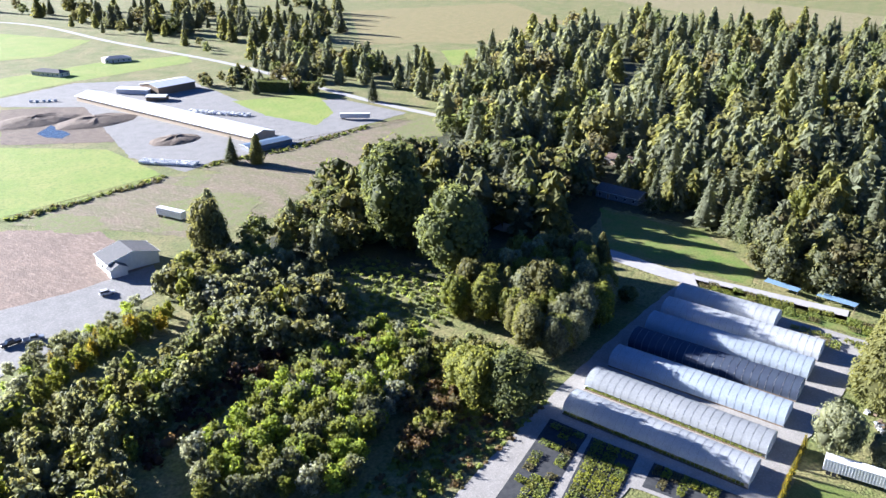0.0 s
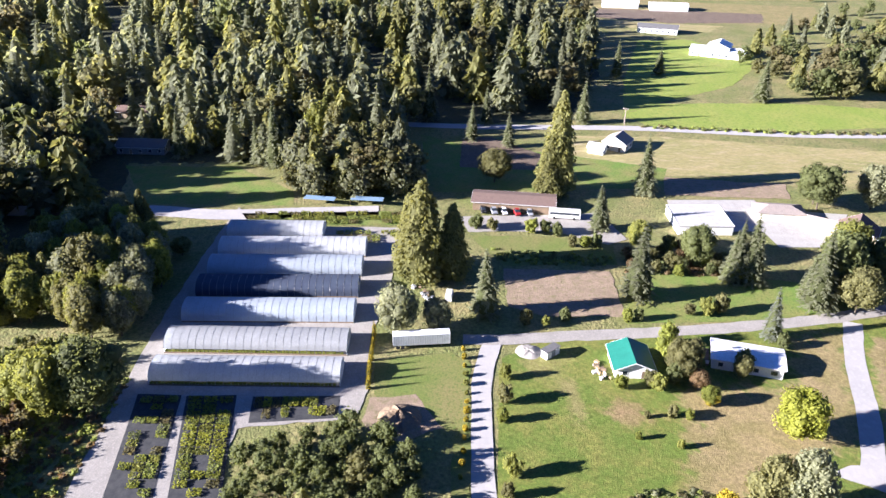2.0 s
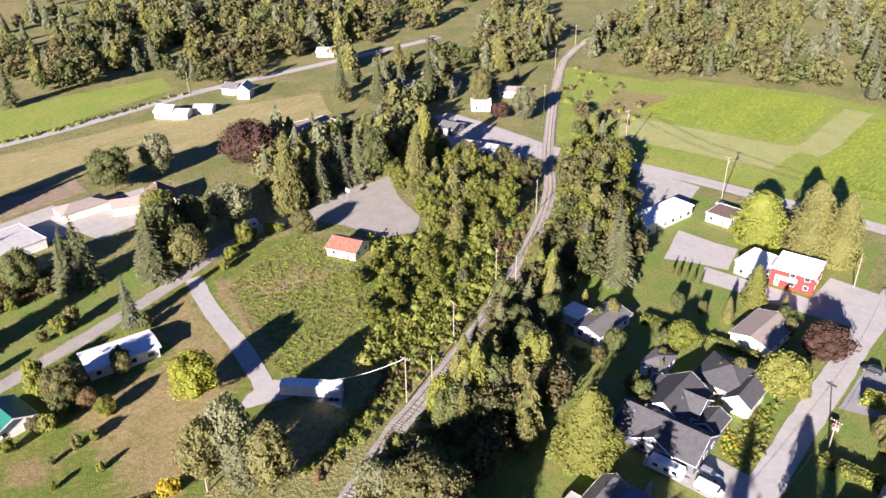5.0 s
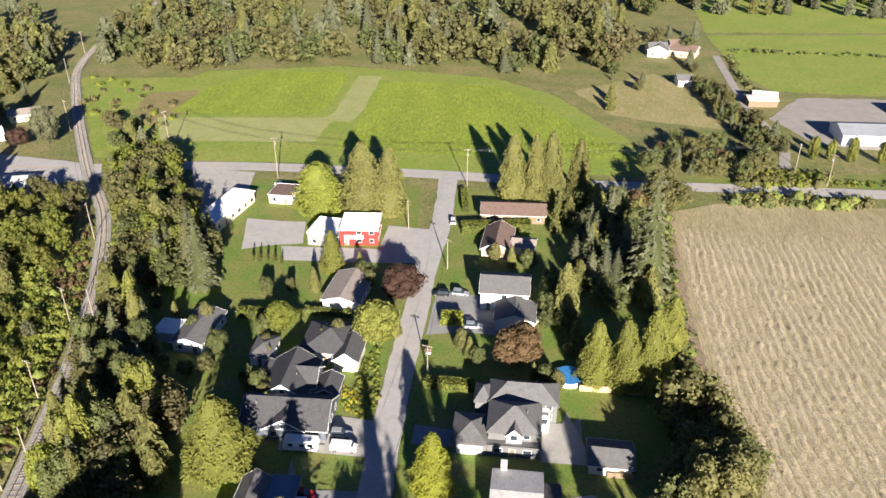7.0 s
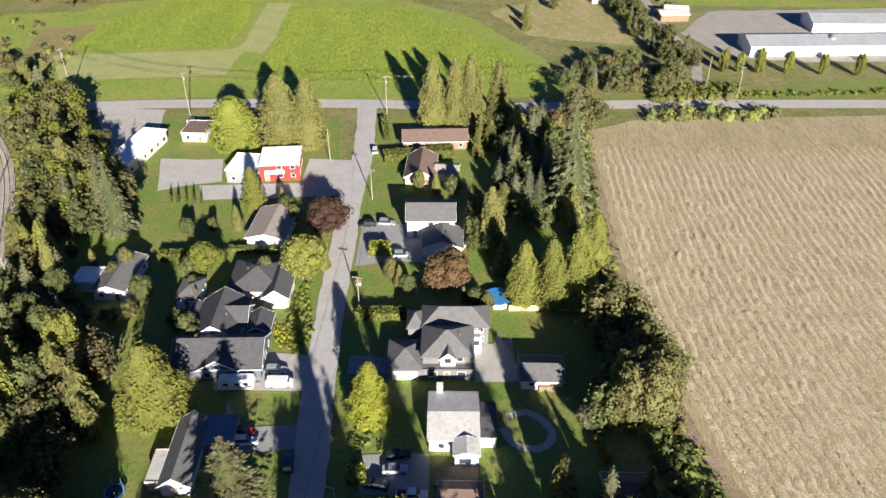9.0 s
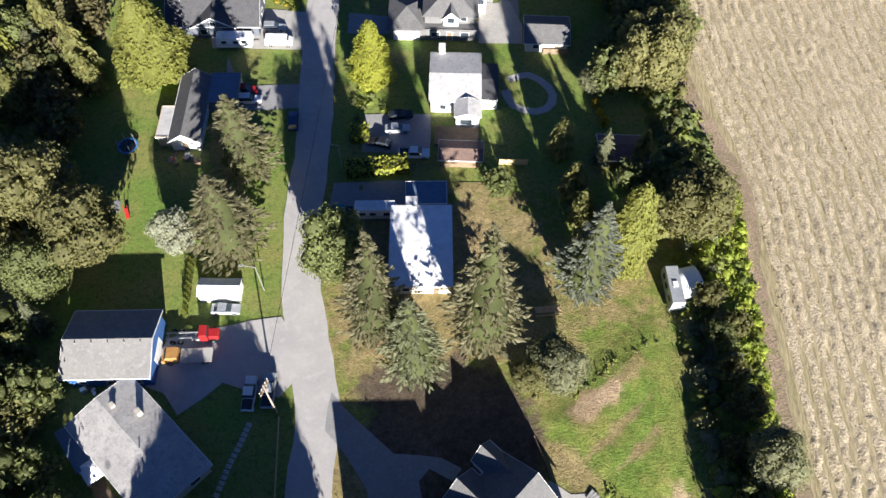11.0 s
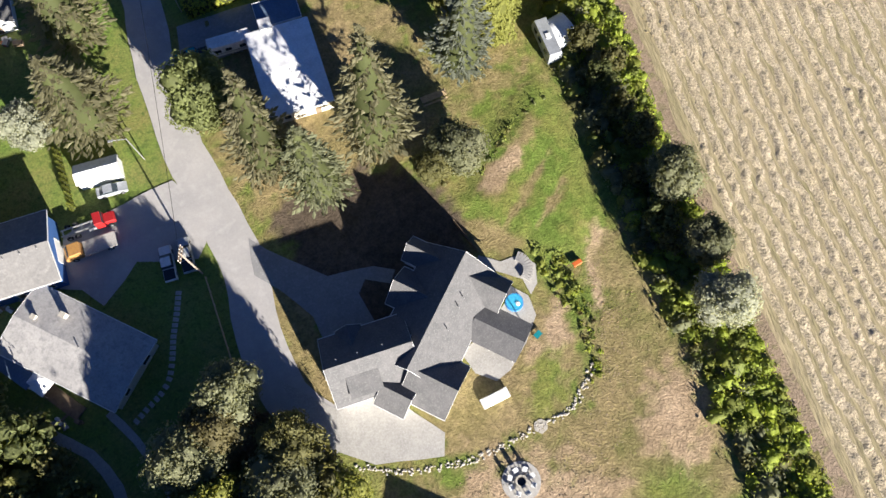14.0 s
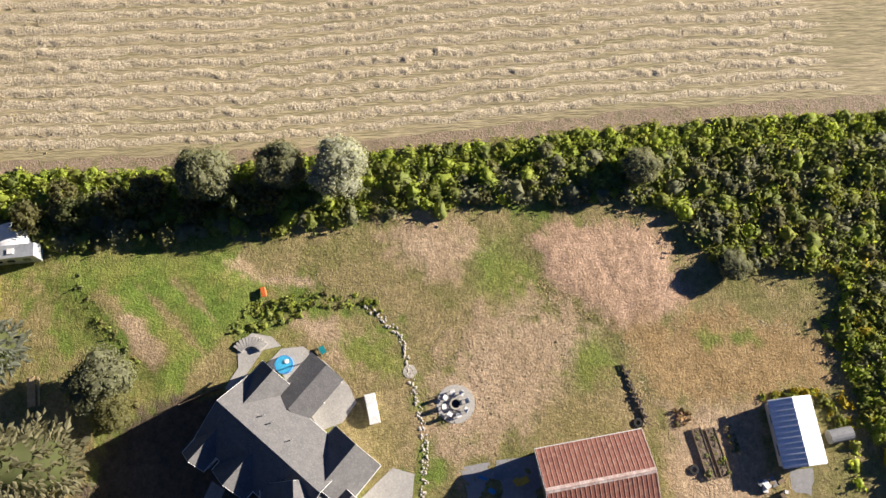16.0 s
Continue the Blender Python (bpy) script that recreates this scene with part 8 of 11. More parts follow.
woods("plot_trees", [(-118.1, 201.0), (-119.1, 223.6), (-99.6, 200.7), (-84.0, 175.5), (-92.6, 159.6), (-94.2, 141.5), (-101.5, 145.8)], 6.5, 9, 16, MIXED, "mixed trees between houses and railway", 51)
woods("plot_trees", [(8.6, 228.3), (36.6, 230.1), (35.5, 195.8), (27.5, 183.1), (14.8, 180.2), (10.9, 196.1)], 7.0, 7, 14, [("fir", "fir", 2), ("leaf", "maple", 2), ("cedar", "cedar", 2), ("fir", "spruce", 1)], "mixed garden conifers", 52)
woods("yard_shrubs", [(-214.6, 40.8), (-220.0, 59.1), (-213.6, 73.1), (-202.3, 65.4), (-203.7, 41.1)], 4.5, 3, 6, [("leaf", "maple", 2), ("leaf", "alder", 2), ("leaf", "rust", 1)], "dark garden shrubs", 53)
woods("village_trees", [(-281.4, -121.6), (-302.6, -149.2), (-351.4, -153.4), (-373.1, -129.7), (-339.0, -95.1), (-294.3, -86.1), (-277.3, -97.4)], 13.0, 12, 22, FOREST, "scattered tall conifers round houses", 54, plain=True)
woods("roadside_clump", [(-256.5, -73.2), (-249.6, -62.3), (-251.9, -36.1), (-263.1, -28.2), (-305.3, -40.8), (-295.6, -72.3)], 6.5, 12, 19, [("fir", "fir", 2), ("leaf", "alder", 3), ("leaf", "maple", 2), ("cedar", "cedar", 2)], "clump of tall mixed trees by the road", 55)
woods("far_wood", [(-493.3, 143.9), (-408.8, 134.2), (-400.4, 157.4), (-399.2, 198.5), (-431.2, 251.3), (-613.6, 343.5), (-651.4, 267.6), (-558.4, 202.6)], 13.0, 11, 20, MIXED, "trees round distant farms", 56, far=True)
woods("nursery_grove", [(-107.8, -48.9), (-115.7, -47.9), (-122.2, -39.1), (-126.8, -25.6), (-120.0, -14.0), (-109.0, -10.7), (-98.2, -12.7), (-95.9, -42.9)], 4.4, 6, 8.5, [("leaf", "maple", 5), ("leaf", "alder", 1)], "dense dark green young trees", 57)

# single trees
FIR, CED, BRD = "dark green fir tree with drooping boughs", "yellow-green cedar tree with soft sprays", "leafy green deciduous tree with a full crown"
GRY = "grey-green spruce tree with open boughs"
for shape, leaf, x, y, h, sp in (
        ("bigfir", "grey_fir", -10.2, 50.6, 31.0, 0.88), ("bigfir", "fir", -3.8, 44.4, 24.4, 1.05), ("bigfir", "grey_fir", 5.9, 49.4, 33.0, 0.95), ("bigfir", "spruce", 21.8, 58.7, 25.2, 1.05),
        ("bigfir", "grey_fir", -34.8, 81.6, 20.0, 1.6), ("bigfir", "grey_fir", -34.6, 65.9, 20.8, 1.6)):
    tree(shape, leaf, x, y, h, "spruce_tree", GRY, sp)
for x, y, h, sp, leaf in ((-56.5, 64.5, 16.0, 0.95, "alder"), (-66.5, 71.0, 18.0, 0.9, "alder"), (-62.5, 58.0, 13.0, 0.9, "maple"), (-43.6, 66.0, 9.7, 0.9, "silver"), (16.9, 44.7, 7.5, 1.35, "willow"), (13.0, 43.0, 6.0, 1.1, "alder")):
    tree("fine", leaf, x, y, h, "broadleaf_tree", "grey-green leafy tree with a lumpy open crown", sp)
for shape, leaf, x, y, h, sp in (
        ("bigcedar", "lime", 28.5, 65.1, 22.0, 1.0), ("bigcedar", "bright", -14.3, 104.6, 14.7, 1.35), ("bigcedar", "lime", -55.6, 106.2, 18.6, 1.7), ("bigcedar", "cedar", -50.5, 221.9, 24.9, 1.5), ("bigcedar", "cedar", -42.7, 221.9, 23.5, 1.2),
        ("cedar", "lime", -52.3, 183.3, 13.6, 1.1), ("bigcedar", "cedar", -3.8, 236.4, 24.3, 0.95), ("bigcedar", "cedar", 8.6, 236.0, 25.7, 0.95), ("bigcedar", "cedar", 17.6, 235.9, 23.8, 0.9), ("bigcedar", "cedar", 4.0, 235.6, 24.5, 0.85),
        ("bigcedar", "lime", 17.9, 141.0, 17.4, 1.1), ("bigcedar", "lime", 24.5, 139.8, 18.9, 1.05), ("bigcedar", "lime", 30.1, 140.2, 21.5, 1.0), ("bigcedar", "lime", 36.3, 156.0, 14.8, 1.2), ("cedar", "cedar", 12.3, 164.2, 17.9, 1.0),
        ("cedar", "lime", -101.9, 156.8, 11.6, 1.0), ("cedar", "cedar", -193.6, -18.9, 31.1, 1.15), ("cedar", "cedar", -196.0, -10.5, 23.4, 1.1), ("cedar", "cedar", -198.4, -23.2, 25.3, 0.9), ("cedar", "cedar", -256.8, 20.4, 23.3, 1.1),
        ("cedar", "cedar", -259.6, 22.6, 38.5, 0.85), ("cedar", "cedar", -192.3, 142.8, 29.2, 0.9), ("cedar", "lime", -81.0, 102.4, 19.9, 0.9), ("cedar", "cedar", -83.7, 99.0, 17.8, 0.9), ("cedar", "cedar", -82.4, 110.1, 16.7, 0.9),
        ("cedar", "lime", -95.2, 152.8, 15.6, 1.0), ("cedar", "cedar", -175.6, 185.8, 24.3, 0.8), ("cedar", "lime", -182.7, 198.4, 26.1, 0.8), ("cedar", "lime", -75.4, 120.0, 13.2, 0.9)):
    tree(shape, leaf, x, y, h, "cedar_tree", CED, sp)
for leaf, x, y, h, sp in (
        ("fir", -175.2, -0.2, 20.3, 1.2), ("fir", -187.4, 41.1, 23.4, 1.2), ("fir", -199.8, 75.2, 21.6, 1.25), ("fir", -199.3, 69.5, 16.3, 1.1), ("fir", -188.5, 91.2, 20.0, 1.2), ("fir", -191.3, 88.3, 14.2, 1.1),
        ("fir", -230.2, 35.6, 16.0, 1.2), ("fir", -262.4, 55.3, 22.9, 1.1), ("grey_fir", -89.6, 174.1, 19.2, 1.4), ("fir", 33.3, 180.0, 37.1, 0.9), ("fir", -315.3, -9.2, 16.9, 1.1), ("fir", -308.1, 6.5, 15.6, 1.1), ("fir", -279.7, -91.4, 19.3, 1.0),
        ("fir", -275.5, -83.5, 28.7, 0.9), ("fir", -347.4, -51.5, 17.4, 1.1), ("fir", -340.8, -29.6, 25.3, 1.0), ("fir", -337.4, -3.6, 18.7, 1.0), ("fir", -191.7, 155.4, 18.5, 1.2), ("fir", -194.3, 175.5, 23.8, 1.1), ("fir", -193.0, 147.6, 17.0, 1.1),
        ("fir", -85.0, 171.2, 23.1, 1.1), ("spruce", -169.8, 72.6, 15.3, 1.0), ("fir", -385.9, 132.0, 23.0, 1.2), ("fir", -209.7, -307.7, 14.0, 1.6), ("fir", -135.5, -214.5, 25.6, 0.9), ("fir", -283.0, -124.5, 20.3, 1.0), ("fir", -435.5, 48.3, 26.4, 1.0), ("fir", -425.0, 65.8, 21.4, 1.0), ("fir", -433.4, 90.2, 15.6, 1.3),
        ("fir", -343.1, 40.1, 20.9, 1.1), ("fir", -351.6, -353.1, 18.1, 1.3), ("spruce", 25.9, 183.1, 12.4, 1.1), ("spruce", -195.1, 169.5, 21.3, 1.0)):
    tree("fir", leaf, x, y, h, "fir_tree", FIR if leaf == "fir" else GRY, sp)
for shape, leaf, x, y, h, sp in (
        ("bullet", "hedge", -65.8, 222.6, 16.8, 1.6), ("round", "lime", -33.1, 149.6, 12.9, 1.0), ("round", "hedge", -57.5, 152.6, 9.2, 1.0), ("round", "alder", 37.1, 101.9, 17.0, 0.9), ("round", "willow", 27.1, 102.0, 7.2, 0.9),
        ("round", "willow", -163.9, -22.3, 15.0, 0.9), ("round", "willow", -165.5, -12.3, 10.8, 0.9), ("round", "bright", -131.8, 66.5, 12.3, 1.1), ("tall", "willow", -107.5, 59.0, 17.5, 0.95), ("tall", "alder", -96.2, 59.8, 17.0, 0.95), ("tall", "alder", -108.0, 53.3, 15.0, 1.0), ("tall", "willow", -99.5, 56.5, 13.0, 1.0), ("fine", "alder", -72.5, 74.6, 11.5, 0.9), ("fine", "willow", -77.8, 70.2, 12.0, 0.9), ("tall", "lime", -82.8, 101.2, 17.0, 0.85), ("tall", "lime", -82.6, 107.5, 15.0, 0.85), ("tall", "hedge", -83.4, 95.0, 14.0, 0.9), ("tall", "lime", -76.2, 117.2, 16.0, 0.8), ("tall", "lime", -71.8, 116.8, 11.0, 0.9),
        ("round", "maple", -254.0, 113.3, 17.2, 1.1), ("round", "alder", -268.4, 1.0, 13.4, 1.1), ("tall", "willow", -255.6, 132.1, 17.2, 1.2), ("round", "lime", -202.0, 102.3, 19.5, 0.8), ("round", "lime", -187.8, 100.7, 11.5, 0.9),
        ("round", "alder", -214.6, 63.2, 10.6, 1.0), ("round", "alder", -151.1, 46.2, 11.5, 0.9), ("round", "alder", -152.2, 60.2, 6.8, 0.8), ("round", "rust", -147.4, 49.3, 5.6, 1.0), ("round", "hedge", -141.8, 50.6, 5.2, 1.0),
        ("round", "willow", -198.1, 123.1, 15.9, 1.0), ("tall", "maple", -228.8, -6.0, 4.1, 1.0), ("fine", "alder", 40.6, 71.3, 14.5, 1.0), ("fine", "alder", 38.9, 105.4, 16.1, 0.9),
        ("tall", "alder", -133.4, -213.3, 25.4, 0.9), ("fine", "maple", -16.9, 61.8, 15.8, 0.8), ("fine", "silver", 45.7, 11.2, 10.0, 1.0), ("fine", "willow", 46.5, 20.0, 9.0, 1.0), ("fine", "willow", 45.9, 30.6, 10.0, 0.95), ("fine", "willow", 27.9, -45.7, 3.4, 1.6), ("fine", "willow", 44.0, -34.0, 5.5, 1.2), ("round", "maple", -201.7, -92.9, 6.5, 1.2),
        ("tall", "lime", -129.5, -99.4, 14.4, 1.3), ("round", "hedge", -130.1, -91.9, 9.2, 1.1), ("round", "lime", -130.1, -94.5, 14.8, 1.1), ("tall", "alder", -174.0, -106.0, 21.0, 1.0), ("tall", "maple", -177.6, -143.6, 33.2, 1.1), ("tall", "maple", -185.8, -176.8, 39.8, 1.1),
        ("poplar", "lime", -283.0, -67.3, 25.2, 1.2), ("poplar", "alder", -277.6, -59.5, 24.8, 1.2)):
    tree(shape, leaf, x, y, h, "broadleaf_tree", {"lime": "yellow-green leafy tree on grass", "willow": "silvery grey-green leafy tree on grass", "rust": "rusty brown leafy shrub tree by a house"}.get(leaf, BRD), sp)
tree("round", "rust", 0.7, 145.6, 10.7, "plum_tree", "wide brown-leaved ornamental tree", 1.35)
for x, y, h in ((-30.2, 170.1, 10.7), (-233.1, 157.2, 20.0), (-197.4, 264.7, 8.2)):
    tree("round", "plum", x, y, h, "plum_tree", "dark red-leaved ornamental tree", 1.25)
for k, (x, y, h) in enumerate(((-147.8, 5.1, 4.4), (-138.8, 4.8, 5.5), (-132.3, 4.4, 4.3), (-115.9, 6.5, 5.8), (-110.3, 5.5, 3.9), (-146.0, 31.5, 4.5), (-145.7, 40.0, 5.6), (-136.8, 41.5, 3.9), (-128.8, 33.0, 2.3), (-126.8, 41.4, 2.6), (-136.0, 35.9, 2.2), (-136.1, 45.0, 3.1), (-171.0, 15.4, 3.5), (-171.9, 10.3, 5.2), (-175.5, 37.1, 4.4), (-180.0, 58.7, 6.1), (-179.7, 54.1, 4.4), (-164.3, 45.4, 7.5))):
    tree("shrub", ("lime", "alder", "hedge")[k % 3], x, y, max(h, 1.6), "sapling", "small young tree standing on the lawn", 0.7, "tree", "lawn saplings")
line = smooth_line([(-158.5, -5.4), (-141.1, -3.8), (-125.9, -3.6), (-114.4, -3.9)], 3.0)
for p in line:
    tree("shrub", "gold" if int(p.x) % 3 else "lime", p.x, p.y, tree_rng.uniform(1.3, 2.1), "golden_shrub", "golden yellow columnar shrub beside the lane", 0.8, "shrub", "shrubs along the lane")
for p in smooth_line([(-163.4, -28.3), (-152.4, -27.5), (-141.4, -26.5)], 2.4):
    tree("column", "gold", p.x, p.y, tree_rng.uniform(3.2, 4.6), "golden_conifer", "golden columnar conifer at the yard's edge", 1.6, "shrub", "golden conifers")
for p in smooth_line([(-58.3, -184.7), (-72.1, -189.3), (-86.0, -191.6), (-103.8, -191.7)], 4.0):
    tree("column", "gold" if int(p.y) % 2 else "lime", p.x, p.y, tree_rng.uniform(4, 6), "golden_conifer", "golden conifer in a nursery row", 1.8, "shrub", "golden conifers")
for p in smooth_line([(-106.8, 102.7), (-110.9, 118.2), (-115.4, 135.1)], 1.7):
    tree("column", "hedge", p.x, p.y, tree_rng.uniform(2.4, 3.2), "cedar_shrub", "young columnar cedar in a row", 1.5, "shrub", "row of young cedars")
for p in smooth_line([(-41.3, 63.0), (-40.7, 53.6)], 0.95):
    tree("column", "hedge", p.x, p.y, tree_rng.uniform(2.4, 2.9), "cedar_shrub", "bright green columnar cedar in a row", 1.5, "shrub", "row of garden cedars")
for p in smooth_line([(-76.8, 186.7), (-68.1, 186.6)], 1.8):
    tree("column", "lime", p.x, p.y, tree_rng.uniform(3, 4), "cedar_shrub", "columnar cedar beside the parking", 1.6, "shrub", "row of parking cedars")
for p in smooth_line([(-176.5, 105.3), (-184.3, 116.3), (-186.3, 128.6), (-183.4, 130.9)], 5.5):
    tree("shrub", "hedge", p.x, p.y, tree_rng.uniform(3.5, 5), "shrub", "leafy shrub along the drive", 0.8, "shrub", "drive shrubs")
for p in smooth_line([(107.1, 284.4), (120.6, 283.6), (143.9, 281.4), (170.5, 278.6)], 11.0):
    tree("poplar", "lime", p.x, p.y, tree_rng.uniform(7.5, 9.5), "young_poplar", "young columnar tree beside the barns", 1.25, "tree", "row of young poplars")
grove([(-94.2, 116.7), (-100.0, 137.7), (-102.0, 158.8), (-87.6, 148.2), (-78.4, 130.2), (-79.5, 112.6), (-72.2, 95.1), (-73.2, 84.0), (-84.1, 93.9)], 7.5, 11, 16, [("cedar", "cedar"), ("tall", "maple"), ("fir", "fir")], "tall dark tree between the houses and the railway", 61)
grove([(-83.6, 71.2), (-85.0, 82.0), (-72.2, 82.8), (-69.3, 77.8)], 6.5, 9, 12, [("round", "alder"), ("cedar", "cedar")], "leafy tree beside the railway", 62)
grove([(-125.2, -215.7), (-145.0, -214.8), (-149.0, -189.0), (-123.8, -180.1), (-108.2, -186.7)], 8.0, 8, 12, [("round", "alder"), ("tall", "alder"), ("round", "lime")], "leafy tree behind the nursery rows", 63)
hedge((-18.4, 211.4), (2.9, 214.9), 4.0, 3.0, "hedge", "tall bright green clipped hedge")
hedge((-20.3, 240.6), (-18.3, 225.7), 2.0, 2.2, "hedge", "bright green clipped hedge by the corner")
hedge((-19.9, 135.9), (-8.2, 135.8), 2.4, 2.0, "hedge", "bright green clipped hedge before the house")
hedge((-71.2, 158.9), (-54.5, 158.8), 2.6, 2.2, "hedge", "clipped green garden hedge")
hedge((-54.9, 161.8), (-41.8, 161.6), 1.6, 1.6, "bramble", "low dark green hedge")
hedge((-17.6, 82.1), (-6.6, 83.6), 3.0, 2.2, "bright", "yellow-green clipped hedge between plots")
hedge((-17.5, 90.2), (-13.9, 90.5), 3.0, 2.0, "bright", "rounded yellow-green hedge beside parked cars")
hedge((-19.2, 161.4), (-13.5, 161.9), 3.4, 2.6, "bright", "bright green shrub block by the drive")
hedge((-319.6, -437.7), (-343.9, -399.0), 8, 7, "maple", "tall dark clipped conifer hedge")

woods("hedgerow_trees", [(41, 70), (46, 72), (46.5, 8), (44, 4), (42, 20), (41, 45)], 6.0, 5, 8.5, [("leaf", "alder", 3), ("leaf", "maple", 2), ("leaf", "willow", 1)], "hedgerow trees along the field", 70)
woods("hedgerow_trees", [(42, -12), (48, -6), (49, -90), (28, -90), (32, -64), (42, -40)], 13, 3, 4.5, [("leaf", "alder", 2), ("leaf", "willow", 1), ("leaf", "hedge", 1)], "low hedgerow trees along the field", 71)
# two unseen stands added to throw shade onto the plots
woods("plot_trees", [(-32, -34), (-19, -34), (-17, -16), (-24, -14), (-30, -20)], 5.5, 9, 13, [("leaf", "lime", 2), ("leaf", "alder", 2), ("leaf", "willow", 2)], "unseen trees added to shade the plots", 72)
woods("plot_trees", [(-96, -34), (-60, -34), (-57, -4), (-70, 8), (-90, 6)], 5.5, 13, 19, MIXED, "unseen trees added to shade the far plots", 69)

woods("plot_trees", [(-101.0, 139.5), (-90.3, 141.4), (-78.5, 131.4), (-71.5, 125.8), (-65.2, 100.8), (-86.9, 98.5)], 6.0, 11, 16, MIXED, "tall dark trees behind the houses", 73)
woods("plot_trees", [(32.5, 130.5), (38.8, 134.2), (43.0, 115.6), (43.4, 100.2), (26.9, 97.7), (32.7, 111.8)], 5.0, 11, 16, [("leaf", "alder", 3), ("leaf", "maple", 2), ("cedar", "cedar", 1)], "tall garden trees along the field", 74)
woods("plot_trees", [(17.8, 88.1), (27.4, 90.9), (39.7, 83.2), (43.4, 71.3), (36.9, 66.8), (22.4, 71.0)], 6.0, 8, 13, [("leaf", "maple", 2), ("cedar", "cedar", 2), ("fir", "fir", 1)], "dark mixed garden trees", 75)

woods("village_trees", [(-310.3, -195.5), (-298.3, -157.4), (-282.1, -129.7), (-280.8, -100.1), (-303.6, -88.5), (-382.7, -89.8), (-462.5, -75.8), (-534.9, -91.4), (-451.6, -121.9), (-365.8, -121.4), (-337.7, -152.0)], 13, 18, 30, FOREST, "tall conifers round the wood's houses", 76, far=True)
woods("farm_trees", [(-302.1, -478.1), (-343.5, -486.2), (-369.7, -428.3), (-342.1, -382.9), (-312.0, -424.6)], 7.5, 8, 14, MIXED, "dark trees beside the open barn", 77, far=True)
woods("road_trees", [(-330.3, -935.7), (-398.3, -941.6), (-380.2, -754.6), (-383.4, -613.8), (-391.1, -543.6), (-414.3, -582.9), (-424.0, -813.6), (-436.3, -1026.9)], 13, 9, 16, MIXED, "scattered trees along the far road", 78, far=True)

# shrubs and trees in the yards beyond the lawn
for k, (x, y, h) in enumerate(((-228.9, -4.1, 5.5), (-227.2, 0.9, 5.1), (-226.2, 13.4, 6.1), (-226.6, 18.0, 5.5), (-225.6, 21.6, 5.2), (-217.9, 25.9, 4.5), (-217.5, 29.9, 4.9), (-217.8, 33.4, 5.5), (-215.8, 54.8, 6.8), (-202.7, 49.1, 4.7), (-201.5, 55.5, 4.1), (-176.3, 40.2, 4.0), (-174.1, 20.7, 4.4), (-181.8, 62.8, 6.2), (-158.2, 44.2, 8.2), (-154.0, 49.4, 7.3), (-149.2, 44.5, 6.4), (-147.6, 38.4, 4.8), (-209.1, 63.7, 7.6), (-165.9, 74.2, 4.7), (-154.8, 61.2, 6.8), (-142.8, 50.8, 4.1), (-151.8, 46.5, 5.0), (-156.0, 45.6, 6.7))):
    tree("shrub", ("maple", "alder", "hedge", "maple")[k % 4], x, y, max(h, 1.5), "garden_shrub", "dark leafy garden shrub in the yard", 0.75, "shrub", "yard shrubs")
for shape, leaf, x, y, h, sp in (("fir", "fir", -185.7, 89.3, 23.9, 1.1), ("tall", "maple", -191.4, 95.7, 21.7, 1.1), ("round", "alder", -184.3, 99.0, 14.2, 0.9), ("round", "maple", -209.0, 61.7, 13.7, 0.9), ("tall", "maple", -195.6, 107.5, 17.5, 1.0), ("fir", "fir", -199.8, 70.8, 19.9, 1.1), ("fir", "fir", -198.1, 75.8, 18.1, 1.0), ("round", "lime", -216.5, 46.1, 10.8, 0.8), ("fir", "fir", -230.9, 36.2, 15.1, 1.2), ("round", "lime", -183.7, 118.0, 8.7, 0.8), ("round", "alder", -174.6, 133.2, 9.6, 1.0), ("round", "maple", -258.4, 113.5, 13.8, 1.1), ("fir", "fir", -197.9, 167.9, 22.5, 1.0), ("tall", "maple", -193.2, 181.6, 20.5, 1.1)):
    tree(shape, leaf, x, y, h, "yard_tree", "dark green tree between the farm yards", sp)
brush("yard_scrub", [(-214.3, 0.8), (-211.3, 37.9), (-205.5, 37.6), (-205.5, 3.4)], 2.0, 0.5, 1.2, ["maple", "bramble"], "dark shrubby bank above the paddock", 47, 16, 0.45, 0.8)
brush("yard_scrub", [(-215.5, 42.7), (-216.6, 73.9), (-202.6, 68.7), (-201.6, 40.8)], 2.4, 0.7, 1.8, ["maple", "alder", "rust"], "dark garden scrub beyond the drive", 48, 20, 0.5, 0.9)
woods("railway_wood", [(-150.5, 130.7), (-139.9, 153.5), (-115.4, 147.6), (-113.5, 126.3), (-115.3, 111.2), (-128.2, 113.9)], 6.0, 4.5, 8, [("leaf", "lime", 3), ("leaf", "hedge", 3), ("leaf", "willow", 1)], "young alders beside the weedy plot", 79)
woods("lot_trees", [(-179.5, 180.6), (-176.2, 190.2), (-176.0, 218.0), (-133.6, 180.8), (-133.8, 161.3), (-146.7, 161.5)], 7.0, 7, 14, [("leaf", "alder", 2), ("leaf", "hedge", 2), ("leaf", "lime", 2), ("cedar", "cedar", 2)], "mixed trees beside the gravel lot", 80)

# greenery between the street houses
woods("garden_trees", [(-59.9, 131.2), (-59.0, 141.1), (-55.9, 139.1), (-53.8, 129.3), (-57.2, 122.2)], 5.0, 4, 8, [("leaf", "maple", 3), ("leaf", "alder", 1)], "dark garden trees between houses", 90)
woods("garden_trees", [(-88.1, 139.3), (-68.1, 137.1), (-56.2, 131.2), (-59.3, 129.4), (-74.1, 129.5), (-83.5, 131.4)], 5.5, 5, 9, [("leaf", "maple", 3), ("leaf", "alder", 2)], "dark garden trees behind houses", 91)
